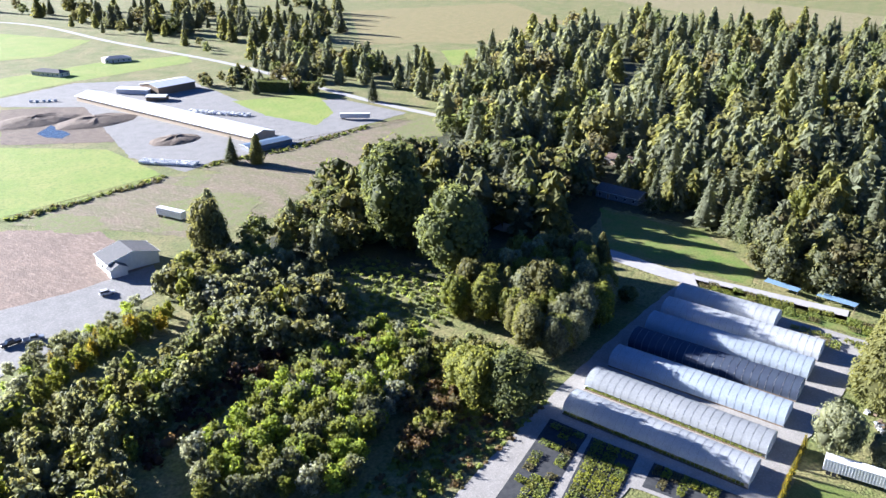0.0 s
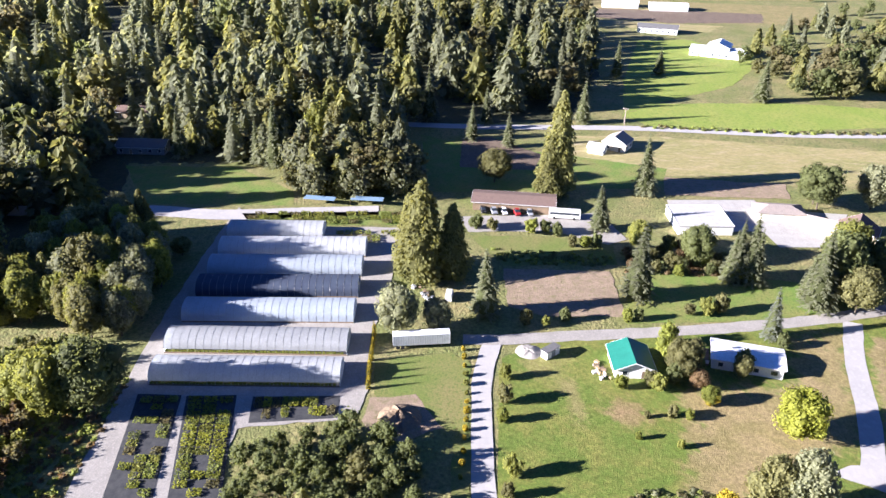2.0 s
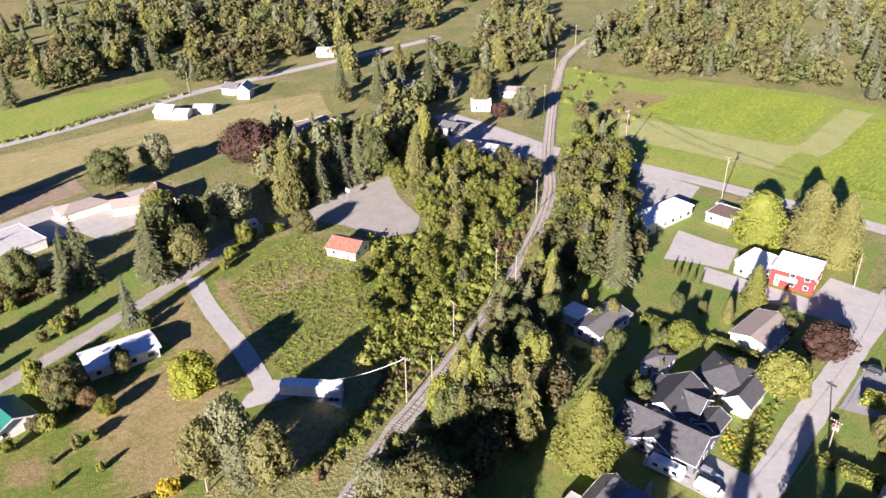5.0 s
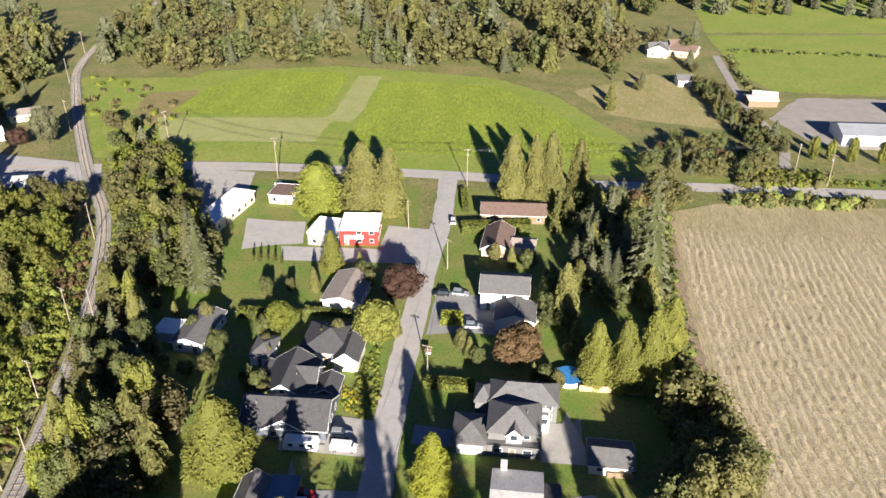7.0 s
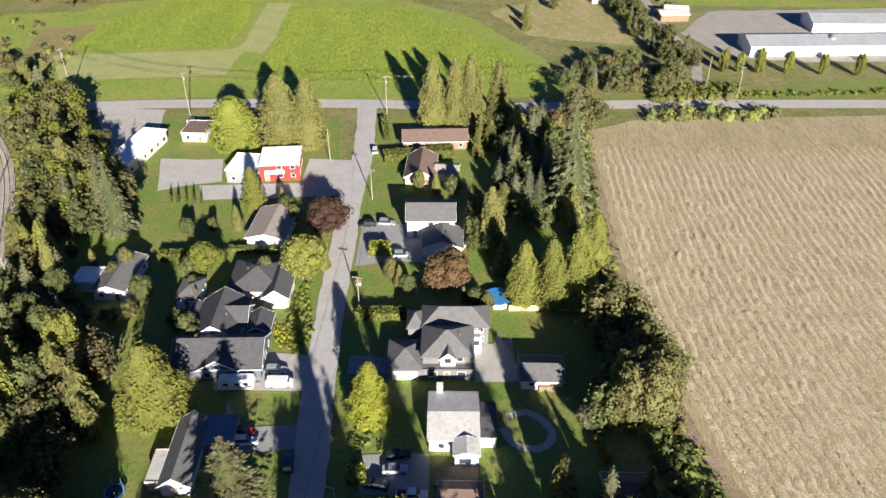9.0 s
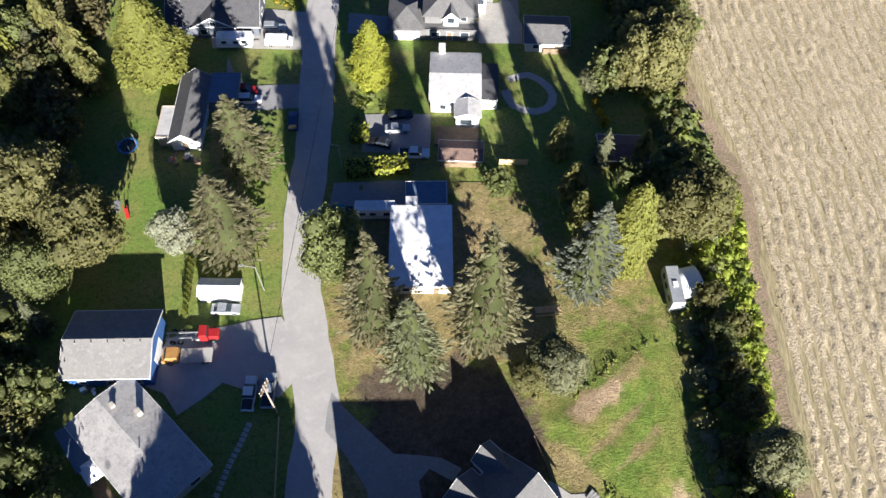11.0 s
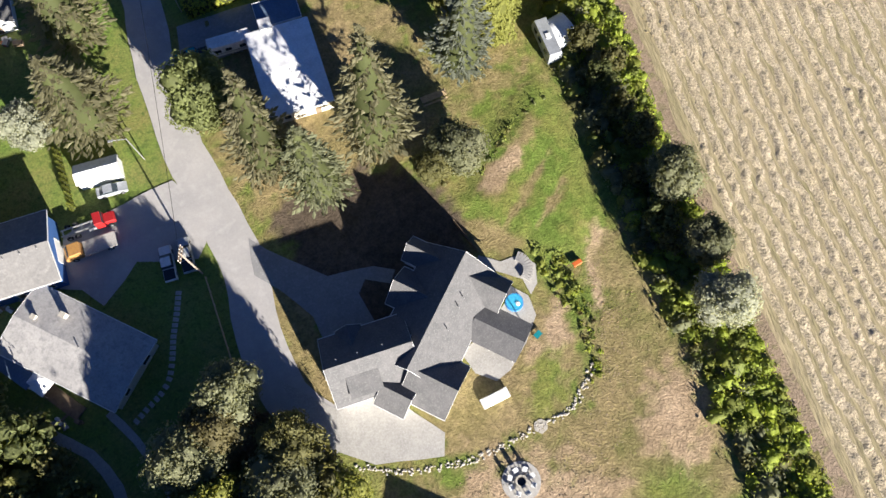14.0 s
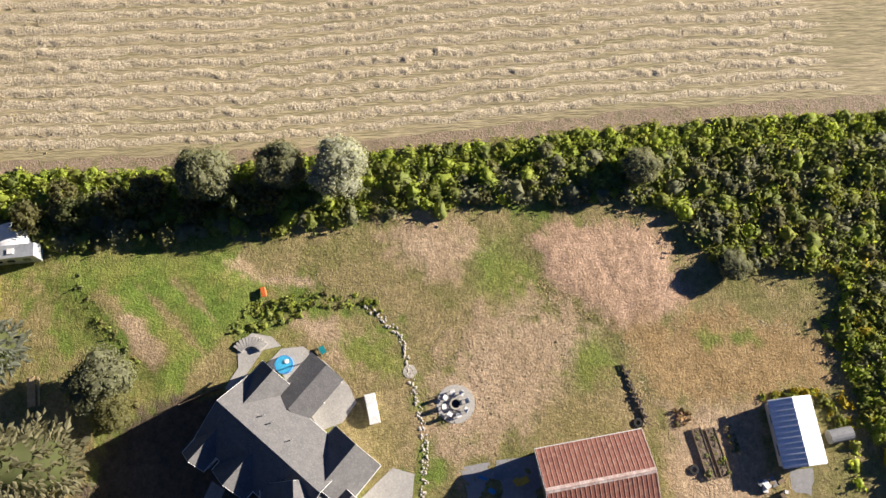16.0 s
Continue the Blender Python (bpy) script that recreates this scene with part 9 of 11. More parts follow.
woods("garden_trees", [(5.5, 180.3), (10.3, 183.3), (16.2, 158.6), (13.9, 144.7), (8.9, 151.5), (4.5, 169.0)], 5.5, 7, 12, [("cedar", "cedar", 2), ("leaf", "maple", 2)], "dark garden trees beside the driveway", 92)
woods("garden_trees", [(18.0, 230.3), (35.4, 227.9), (36.7, 192.5), (35.3, 163.4), (25.3, 163.5), (18.1, 183.2)], 6.5, 9, 16, [("cedar", "cedar", 2), ("fir", "fir", 2), ("leaf", "maple", 2)], "dark mixed garden trees", 93)
woods("garden_trees", [(8.3, 80.3), (15.4, 81.6), (14.9, 73.2), (9.0, 70.8)], 5.5, 5, 8, [("leaf", "maple", 3), ("leaf", "alder", 1)], "dark garden trees behind the mobile home", 94)
woods("garden_trees", [(-80.6, 114.6), (-66.4, 100.8), (-67.6, 86.8), (-75.6, 89.3), (-85.8, 109.7)], 6.0, 10, 15, MIXED, "tall garden trees behind houses", 95)
brush("garden_shrubs", [(-37.0, 140.9), (-32.4, 149.6), (-28.7, 129.1), (-31.2, 122.0), (-34.2, 129.2)], 1.5, 0.5, 1.1, ["hedge", "lime", "bramble", "hedge"], "mixed flowering garden shrubs", 96, 18, 0.3, 0.9)
brush("garden_shrubs", [(-18.2, 92.9), (-13.6, 94.4), (-10.6, 97.3), (-16.4, 103.0), (-18.8, 100.0)], 2.0, 0.5, 1.1, ["hedge", "bramble", "maple"], "garden shrubs beside the street", 97, 18, 0.3, 0.9)
brush("garden_shrubs", [(22.3, 27.5), (27.2, 26.7), (27.7, 20.9), (26.1, 14.5), (24.3, 19.3)], 1.2, 0.4, 0.9, ["bramble", "hedge"], "low green shrubs round the garden path", 98, 18, 0.26, 0.8)
brush("garden_shrubs", [(10.1, 45.1), (21.4, 47.2), (20.3, 41.6), (13.4, 40.6)], 1.8, 0.5, 1.2, ["bramble", "alder"], "leafy shrubs at the lawn's edge", 99, 18, 0.3, 0.9)
brush("plot_hedge", [(27.6, -59.3), (24.9, -61.5), (19.8, -60.8), (13.2, -60.0), (6.9, -60.0), (0.5, -62.0), (-6.0, -63.7), (-8.0, -71.0), (27.0, -78.0)], 1.25, 0.8, 1.7, ["fern", "lime", "gold", "hedge", "fern", "bramble", "willow"], "tall yellow-green shrubs at the plot's edge", 100, 50, 0.27, 1.25, 0.45)
brush("garden_shrubs", [(20.0, -56.7), (21.3, -61.2), (3.6, -60.4), (-3.9, -57.9), (2.2, -57.3), (13.2, -58.6)], 1.5, 0.5, 1.1, ["fern", "lime", "bramble", "gold"], "yellowing shrubs at the plot's edge", 123, 26, 0.24, 0.9)
for k, (x, y) in enumerate(((28.5, 96.5), (28.0, 98.6), (29.0, 93.9))):
    tree("shrub", "gold", x, y, 1.8 + 0.3 * k, "autumn_shrub", "orange-yellow autumn shrub in the garden", 0.9, "shrub", "autumn shrubs")

# tall trees that shade the plots west of the street
DARK = [("leaf", "maple", 3), ("leaf", "alder", 3), ("fir", "fir", 1), ("cedar", "cedar", 1)]
woods("plot_trees", [(-76.9, 53.1), (-63.8, 49.4), (-57.4, 38.3), (-54.5, 26.1), (-48.5, 19.6), (-44.2, 10.2), (-41.9, -0.2), (-65.0, -0.6)], 4.6, 8, 12, DARK, "dense dark trees round the plots", 110)
for shape, leaf, x, y, h, sp in (("fine", "willow", -23.6, 18.2, 11.5, 0.95), ("fine", "olive", -25.8, 14.4, 12.0, 0.9), ("tall", "lime", -27.2, 6.3, 13.0, 0.9), ("fine", "willow", -20.0, 4.0, 12.0, 1.1), ("fine", "alder", -17.4, 10.0, 10.5, 1.0), ("round", "lime", -12.6, 2.4, 7.5, 1.2), ("fine", "willow", -30.0, 12.0, 13.0, 0.9), ("fine", "rust", -21.5, 12.5, 9.0, 0.9), ("fine", "alder", -23.5, -1.5, 12.5, 1.0), ("round", "willow", -15.0, -3.0, 8.0, 1.1), ("fine", "maple", -31.0, 2.0, 14.0, 1.0)):
    tree(shape, leaf, x, y, h, "street_tree", {"lime": "yellow-green leafy tree beside the street", "rust": "thin rusty-leaved tree beside the street", "willow": "airy grey-green tree beside the street"}.get(leaf, "tangled dull green tree beside the street"), sp)

woods("nursery_row", [(-99.8, -96.0), (-100.5, -87.5), (-122.1, -96.5), (-133.4, -100.3), (-134.8, -109.1), (-117.7, -107.5)], 3.0, 4, 7, [("leaf", "rust", 3), ("leaf", "olive", 2), ("leaf", "lime", 1)], "rusty brown young trees in a row", 114, plain=True)
brush("scrub", [(-100.6, -86.5), (-125.9, -96.1), (-138.4, -90.9), (-147.6, -87.6), (-137.0, -81.5), (-116.4, -80.1), (-101.2, -78.1)], 2.2, 0.4, 1.0, ["rust", "olive", "bramble"], "dark brown scrub beside the gravel track", 115, 22, 0.34, 0.7)
woods("nursery_row", [(-120.7, -114.4), (-135.1, -105.2), (-146.9, -96.4), (-153.6, -102.7), (-145.2, -116.7), (-133.5, -125.7)], 4.5, 6, 10, [("leaf", "lime", 2), ("leaf", "alder", 2), ("leaf", "maple", 1)], "leafy trees at the end of the nursery rows", 116, plain=True)
for shape, leaf, x, y, h, sp in (("tall", "lime", -126.2, -92.5, 17.8, 1.1), ("round", "maple", -129.3, -85.4, 18.8, 1.0), ("tall", "willow", -188.3, 269.2, 16.5, 1.1), ("tall", "alder", -215.3, 273.2, 18.5, 1.0), ("fir", "fir", -242.4, 268.1, 26.9, 1.0), ("fir", "fir", -251.5, 243.4, 26.2, 1.0), ("fir", "fir", -278.6, 244.4, 23.3, 1.0), ("round", "lime", -234.7, 241.1, 9.1, 1.2), ("cedar", "cedar", -216.7, -297.3, 15.3, 1.2), ("cedar", "willow", -142.0, -225.7, 23.4, 1.2)):
    tree(shape, leaf, x, y, h, "village_tree", "leafy tree standing between houses", sp)
brush("road_hedge", [(-341.8, 65.4), (-339.0, 134.2), (-343.3, 201.3), (-339.6, 199.2), (-335.6, 132.9), (-338.5, 64.7)], 2.6, 0.7, 1.5, ["maple", "bramble", "olive"], "dark hedge along the country road", 117, 22, 0.6, 0.9)
brush("field_hedge", [(-176.3, -312.7), (-176.2, -307.9), (-137.8, -305.2), (-113.9, -303.2), (-102.4, -306.0), (-103.9, -309.7), (-139.9, -309.2)], 2.6, 0.6, 1.3, ["maple", "bramble", "olive"], "dark hedge along the pasture fence", 118, 22, 0.6, 0.9)
brush("field_hedge", [(-198.4, -314.5), (-249.3, -309.2), (-305.4, -311.7), (-302.9, -306.9), (-246.2, -303.2), (-196.2, -308.9)], 2.6, 0.6, 1.2, ["maple", "bramble", "olive"], "dark hedge below the poultry yard", 119, 22, 0.6, 0.9)
brush("meadow_shrubs", [(-182.4, 289.5), (-230.0, 367.5), (-183.5, 347.6), (-154.9, 322.9), (-142.1, 283.6), (-158.3, 261.2)], 11, 1.5, 3.0, ["alder", "olive", "hedge"], "scattered shrubs in the rough meadow", 120, 40, 0.6, 1.0)

for k, (a, b) in enumerate((((-61.5, 149.9), (-57.1, 141.1)), ((-92.4, 158.4), (-79.2, 150.0)), ((-46.1, 147.5), (-42.6, 149.7)), ((-67.2, 169.7), (-54.5, 172.3)), ((-12.8, 149.4), (-8.6, 144.9)), ((4.5, 140.6), (9.5, 136.5)), ((-31.7, 159.0), (-29.4, 154.2)), ((-7.2, 192.9), (2.6, 189.6)), ((-44.6, 183.9), (-40.0, 175.0)), ((-55.4, 128.4), (-51.3, 122.2)), ((-77.0, 153.5), (-69.5, 141.2)))):
    for j, p in enumerate(smooth_line([a, b], 5.5)):
        tree(("round", "tall", "cedar")[(k + j) % 3], ("maple", "alder", "cedar")[(k + j) % 3], p.x, p.y, tree_rng.uniform(4.5, 8.0), "garden_tree", "dark green garden tree between houses", 0.9, "tree", "garden trees")

woods("village_trees", [(-341.4, -151.4), (-403.3, -145.5), (-414.6, -100.7), (-387.2, -43.3), (-340.9, -35.8), (-305.4, -37.8), (-303.6, -65.5), (-287.6, -93.6), (-306.0, -128.8)], 12.5, 20, 30, [("fir", "fir", 2), ("cedar", "fir", 3), ("cedar", "cedar", 2), ("leaf", "olive", 1), ("leaf", "alder", 1)], "tall conifers between the houses and the road", 124, plain=True)
woods("roadside_clump", [(-256.5, -72.1), (-275.5, -71.1), (-274.0, -32.4), (-256.1, -27.0), (-247.7, -37.8), (-247.9, -63.3)], 6.0, 18, 25, [("cedar", "cedar", 3), ("cedar", "fir", 2), ("leaf", "olive", 2), ("leaf", "willow", 2), ("leaf", "alder", 2)], "clump of very tall mixed trees by the road", 125)
woods("roadside_clump", [(-281.5, -98.5), (-287.5, -80.3), (-274.4, -78.4), (-271.1, -93.4)], 7.0, 14, 20, [("cedar", "fir", 3), ("fir", "fir", 1)], "tall conifers at the lawn's edge", 126)
brush("flower_bed", [(-109.1, 25.6), (-113.5, 31.9), (-115.2, 44.6), (-113.3, 47.5), (-110.6, 41.2), (-108.3, 33.0)], 1.6, 0.5, 1.0, ["olive", "hedge", "maple", "willow"], "long bed of garden shrubs at the lawn's edge", 127, 22, 0.28, 0.8)
for x, y, h in ((-114.7, 54.7, 4.1), (-110.5, 46.7, 4.8), (-142.0, 51.0, 4.8)):
    tree("shrub", "gold", x, y, max(h, 2.2), "golden_shrub", "golden autumn shrub at the lawn's edge", 0.9, "shrub", "golden garden shrubs")

woods("gully_trees", [(-107.9, -168.3), (-143.0, -182.8), (-166.7, -171.2), (-168.7, -141.2), (-147.3, -122.7), (-115.9, -124.4), (-92.3, -123.5), (-89.5, -137.8)], 4.6, 4, 8.5, [("leaf", "maple", 3), ("leaf", "olive", 2), ("leaf", "alder", 2), ("leaf", "plum", 1)], "dark young trees and scrub in the gully", 130, [[(-160, -184), (-176, -182), (-184, -152), (-160, -126), (-144, -122), (-128, -137), (-136, -155)]], plain=True)
woods("far_wood", [(-712.4, -216.7), (-882.4, -205.6), (-811.1, -120.5), (-709.0, -43.3), (-703.6, 48.2), (-533.3, 42.3), (-511.5, -42.7), (-526.2, -137.5)], 11.0, 17, 28, FOREST, "distant conifer wood", 131, far=True)

woods("far_wood", [(-758.7, 46.6), (-737.0, 111.0), (-749.1, 178.9), (-894.5, 220.3), (-965.4, 139.7), (-869.5, 54.2)], 10.0, 12, 20, FOREST, "distant wood behind the white sheds", 132, far=True)
woods("far_wood", [(-739.4, 176.9), (-710.0, 226.6), (-670.9, 268.6), (-827.4, 324.3), (-878.6, 238.3)], 12.0, 11, 18, MIXED, "distant trees round the white sheds", 133, far=True)
woods("village_trees", [(-253.2, 318.3), (-290.4, 365.4), (-313.5, 422.2), (-290.0, 433.2), (-257.3, 398.3), (-237.8, 345.1)], 9.0, 13, 21, MIXED, "tall trees among the village houses", 134, plain=True)
woods("village_trees", [(-316.0, 273.1), (-336.5, 298.2), (-331.3, 302.1), (-298.7, 270.0)], 9.0, 13, 18, MIXED, "tall trees by the far road", 135, plain=True)
woods("village_trees", [(-266.8, 256.6), (-302.4, 296.6), (-295.9, 296.6), (-256.8, 256.3)], 8.0, 12, 18, [("cedar", "cedar", 2), ("cedar", "fir", 1), ("leaf", "lime", 2)], "tall cedars beside the village houses", 136, plain=True)
woods("village_trees", [(-252.1, 273.2), (-278.4, 305.3), (-275.5, 310.4), (-245.0, 276.8)], 8.0, 12, 18, [("cedar", "fir", 3), ("leaf", "olive", 1)], "tall conifers beside the village houses", 137, plain=True)
woods("village_trees", [(-361.8, 205.1), (-372.9, 222.3), (-357.0, 242.4), (-335.6, 239.0), (-339.5, 216.4)], 10.0, 9, 15, MIXED, "mixed trees along the far road", 138, plain=True)

woods("forest", [(-326.2, -278.3), (-475.9, -366.5), (-536.0, -377.4), (-393.7, -262.7), (-327.1, -206.5), (-295.3, -218.8)], 10.5, 16, 27, FOREST, "mixed trees at the forest's edge", 140, plain=True)

# unseen trees to the south, added and sized to cast shade northwards
woods("plot_trees", [(-50, -4), (-31, -4), (-31, -24), (-50, -24)], 4.6, 16, 16.5, DARK, "unseen trees added to shade the garden path", 112)
woods("plot_trees", [(-46, -16), (-17, -16), (-16, -30), (-46, -30)], 4.8, 23, 19, [("cedar", "fir", 2), ("fir", "fir", 1)], "unseen tall conifers added to shade the yard", 120)
woods("plot_trees", [(-74, -5), (-51, -5), (-46, -30), (-74, -30)], 5.5, 14, 17, [("cedar", "fir", 2), ("leaf", "maple", 2)], "unseen tall trees added to shade the plot trees", 121)


# ---- vehicles ----
def loft(sections, w, mat_split=None):
    """A body drawn by a side outline of (x, z) pairs, w wide, with its upper part drawn in."""
    bm = bmesh.new()
    top = max(z for _, z in sections)
    rows = []
    for s in (-1, 1):
        rows.append([bm.verts.new((x, s * w / 2 * (1 if z < top * 0.62 else 0.86), z)) for x, z in sections])
    n = len(sections)
    for i in range(n):
        bm.faces.new((rows[0][i], rows[0][(i + 1) % n], rows[1][(i + 1) % n], rows[1][i]))
    bm.faces.new(rows[0])
    bm.faces.new(rows[1][::-1])
    bmesh.ops.recalc_face_normals(bm, faces=bm.faces[:])
    bmesh.ops.bevel(bm, geom=bm.edges[:], offset=0.05, segments=1, affect="EDGES")
    return bm


WHEELS = {}


def wheels(e, xs, w, r=0.34):
    if r not in WHEELS:
        WHEELS[r] = [link("tyre", tube(bmesh.new(), (0, -0.12, 0), (0, 0.12, 0), r, None, 14), M["tyre"]), link("rim", tube(bmesh.new(), (0, -0.125, 0), (0, 0.125, 0), r * 0.55, None, 10), M["metal"])]
        made = [o.data for o in WHEELS[r]]
        for o in WHEELS[r]:
            bpy.data.objects.remove(o)
        WHEELS[r] = made
    for x in xs:
        for s in (-1, 1):
            t = new("wheel", WHEELS[r][0])
            t.parent = e
            t.location = (x, s * (w / 2 - 0.1), r)
            k = new("rim", WHEELS[r][1])
            k.parent = t


def car(kind, p, q, paint, label, category="car"):
    """A vehicle standing at p with its nose towards q."""
    m, _ = base_pose(p, q, 0.155)
    e = thing({"sedan": "car", "suv": "car", "chassis_truck": "truck"}.get(kind, kind), m, label, category)
    body = M[paint]
    if kind in ("sedan", "suv"):
        h = 1.45 if kind == "sedan" else 1.72
        part("body", loft([(-2.25, 0.3), (2.2, 0.3), (2.3, 0.7), (1.0, 0.95), (0.95, 0.96), (-1.9, 0.97), (-2.3, 0.9)], 1.82), body, e)
        part("cabin", loft([(1.0, 0.9), (0.25, h - 0.06), (-1.2 if kind == "sedan" else -1.9, h - 0.06), (-1.95 if kind == "sedan" else -2.2, 0.9)], 1.62), M["glass"], e, "dark tinted windows")
        part("roof", boxed(-1.15 if kind == "sedan" else -1.85, -0.66, h - 0.06, 0.2, 0.66, h), body, e)
        wheels(e, (-1.4, 1.4), 1.82)
    elif kind == "pickup":
        part("body", loft([(-2.7, 0.4), (2.7, 0.4), (2.8, 0.8), (2.7, 1.05), (1.4, 1.12), (-0.6, 1.1), (-2.75, 1.1)], 1.95), body, e)
        part("cabin", loft([(1.45, 1.05), (0.75, 1.8), (-0.7, 1.8), (-0.85, 1.05)], 1.75), M["glass"], e, "dark tinted windows")
        part("roof", boxed(-0.68, -0.72, 1.8, 0.72, 0.72, 1.86), body, e)
        part("load_bed", boxed(-2.6, -0.8, 1.102, -0.95, 0.8, 1.12), M["black"], e, "dark open load bed")
        wheels(e, (-1.75, 1.8), 1.95, 0.38)
    elif kind == "van":
        part("body", loft([(-2.7, 0.35), (2.6, 0.35), (2.75, 0.9), (2.1, 1.15), (1.5, 1.95), (-2.6, 2.0), (-2.75, 0.8)], 1.95), body, e)
        part("windscreen", boxed(1.45, -0.7, 1.2, 1.95, 0.7, 1.75), M["glass"], e)
        wheels(e, (-1.7, 1.8), 1.95, 0.36)
    elif kind == "camper_trailer":
        part("body", loft([(-3.6, 0.45), (3.2, 0.45), (3.6, 1.2), (3.3, 2.75), (-3.4, 2.8), (-3.65, 1.4)], 2.4), body, e)
        part("stripe", boxed(-3.2, -1.21, 1.0, 3.0, 1.21, 1.2), M["silver"], e)
        for x in (-2.0, 0.3, 2.0):
            part("window", boxed(x - 0.5, -1.215, 1.45, x + 0.5, 1.215, 2.05), M["glass"], e)
        part("roof_hatch", boxed(-0.5, -0.4, 2.78, 0.4, 0.4, 2.95), M["white"], e)
        part("hitch", tube(bmesh.new(), (3.4, 0, 0.5), (4.6, 0, 0.5), 0.06), M["metal"], e)
        wheels(e, (-0.9, 0.0), 2.3, 0.34)
    elif kind == "chassis_truck":
        part("cab", loft([(1.4, 0.6), (2.6, 0.6), (2.7, 1.3), (2.5, 2.3), (1.4, 2.35)], 2.2), body, e)
        part("bonnet", loft([(2.72, 0.6), (4.2, 0.6), (4.3, 1.1), (4.1, 1.45), (2.72, 1.5)], 1.7), body, e)
        part("windscreen", boxed(2.52, -0.85, 1.55, 2.66, 0.85, 2.1), M["glass"], e)
        for y in (-0.45, 0.45):
            part("frame_rail", boxed(-3.9, y - 0.08, 0.75, 1.4, y + 0.08, 0.98), M["metal"], e)
        for x in (-3.6, -2.2, -0.8, 0.6):
            part("cross_member", boxed(x - 0.08, -0.37, 0.78, x + 0.08, 0.37, 0.92), M["metal"], e)
        part("fuel_tank", tube(bmesh.new(), (0.2, -0.75, 0.8), (1.3, -0.75, 0.8), 0.28, None, 10), M["metal"], e)
        wheels(e, (-2.9, -1.7, 3.3), 2.2, 0.46)
    elif kind == "truck":
        part("cab", loft([(1.2, 0.6), (3.6, 0.6), (3.75, 1.3), (3.3, 1.5), (2.9, 2.3), (1.2, 2.35)], 2.2), body, e)
        part("windscreen", boxed(2.6, -0.85, 1.55, 3.2, 0.85, 2.1), M["glass"], e)
        part("flat_bed", boxed(-3.8, -1.15, 0.95, 1.0, 1.15, 1.15), M["concrete"], e, "pale worn load deck")
        part("frame_rail", boxed(-3.7, -0.5, 0.6, 1.2, 0.5, 0.94), M["black"], e)
        wheels(e, (-2.6, 2.6), 2.2, 0.46)
    return e


def box_trailer(p, q, label, name="box_trailer", width=2.6, height=3.9, mat="carwhite"):
    m, L = base_pose(p, q, 0.14)
    e = thing(name, m, label, "trailer")
    part("body", boxed(0, 0, 1.1, L, width, height), M[mat], e)
    bm = bmesh.new()
    for k in range(int(L / 0.6)):
        box(bm, k * 0.6 + 0.2, -0.03, 1.15, k * 0.6 + 0.26, -0.002, height - 0.05)
    part("side_ribs", bm, M["metal"], e)
    part("roof_rail", boxed(0, -0.04, height + 0.002, L, width + 0.04, height + 0.05), M["whitemetal"], e)
    part("chassis", boxed(0.3, 0.6, 0.75, L - 0.3, width - 0.6, 1.09), M["black"], e)
    for x in (1.2, 2.4):
        for y in (0.2, width - 0.2):
            part("wheel", tube(bmesh.new(), (x, y - 0.14, 0.5), (x, y + 0.14, 0.5), 0.5, None, 14), M["tyre"], e)
    part("landing_leg", boxed(L - 2.2, 0.9, 0, L - 2.0, 1.1, 0.75), M["metal"], e)
    return e


car("pickup", (-28.7, 40.7), (-28.7, 46.3), "carwhite", "white pickup parked on the worn yard", "pickup")
car("pickup", (-25.9, 41.2), (-26.0, 46.3), "silver", "silver pickup parked beside utility poles", "pickup")
car("chassis_truck", (-38.9, 50.0), (-32.2, 50.4), "red", "old red truck with a bare chassis beside the workshop", "truck")
car("truck", (-38.9, 46.5), (-42.3, 46.3), "ochrepaint", "faded orange work truck with a pale flat bed", "truck")
car("sedan", (-34.4, 54.7), (-31.8, 54.7), "silver", "pale car parked by the tent garage")
car("pickup", (-18.0, 73.4), (-21.5, 73.3), "teal", "teal pickup towing a camper trailer", "pickup")
car("camper_trailer", (-11.9, 73.4), (-21.5, 73.2), "carwhite", "white camper trailer hitched to a teal pickup", "camper")
car("suv", (-28.2, 93.5), (-28.9, 99.9), "navy", "dark blue car parked on the street")
car("suv", (-36.9, 98.6), (-33.3, 98.8), "carwhite", "white car parked on the driveway")
car("suv", (-38.0, 100.9), (-33.7, 101.1), "red", "dark red car parked on the driveway")
car("camper_trailer", (-41.7, 113.3), (-35.5, 113.4), "carwhite", "white camper trailer before the grey house", "camper")
car("van", (-33.2, 113.8), (-28.7, 113.8), "carwhite", "white van parked on pale concrete", "van")
car("suv", (-34.7, 117.7), (-30.3, 117.8), "silver", "silver car parked on pale concrete")
car("sedan", (-8.9, 92.0), (-5.0, 92.2), "silver", "silver car parked by the white house")
car("sedan", (-8.5, 95.3), (-5.1, 95.7), "black", "black car parked by the white house")
car("sedan", (-12.0, 88.7), (-15.3, 89.6), "black", "black car parked beside a hedge")
car("pickup", (-5.7, 86.2), (-0.8, 86.2), "carwhite", "white pickup parked beside a hedge", "pickup")
car("suv", (-21.7, 217.6), (-23.1, 230.8), "carwhite", "white car parked at the roadside")
car("suv", (-10.6, 159.6), (-6.3, 159.8), "silver", "silver car before the two-storey house")
car("suv", (-20.5, 173.9), (-24.8, 174.0), "black", "black car parked across the drive")
car("suv", (-15.3, 174.7), (-9.7, 174.1), "silver", "pale car parked in the driveway")
car("suv", (2.9, 158.2), (4.0, 163.7), "carwhite", "white car under the brown tree")
car("sedan", (-84.3, 239.6), (-81.4, 239.6), "carwhite", "white car behind the low building")
car("suv", (-98.9, -218.7), (-105.6, -217.1), "carwhite", "white car on the pale gravel lot")
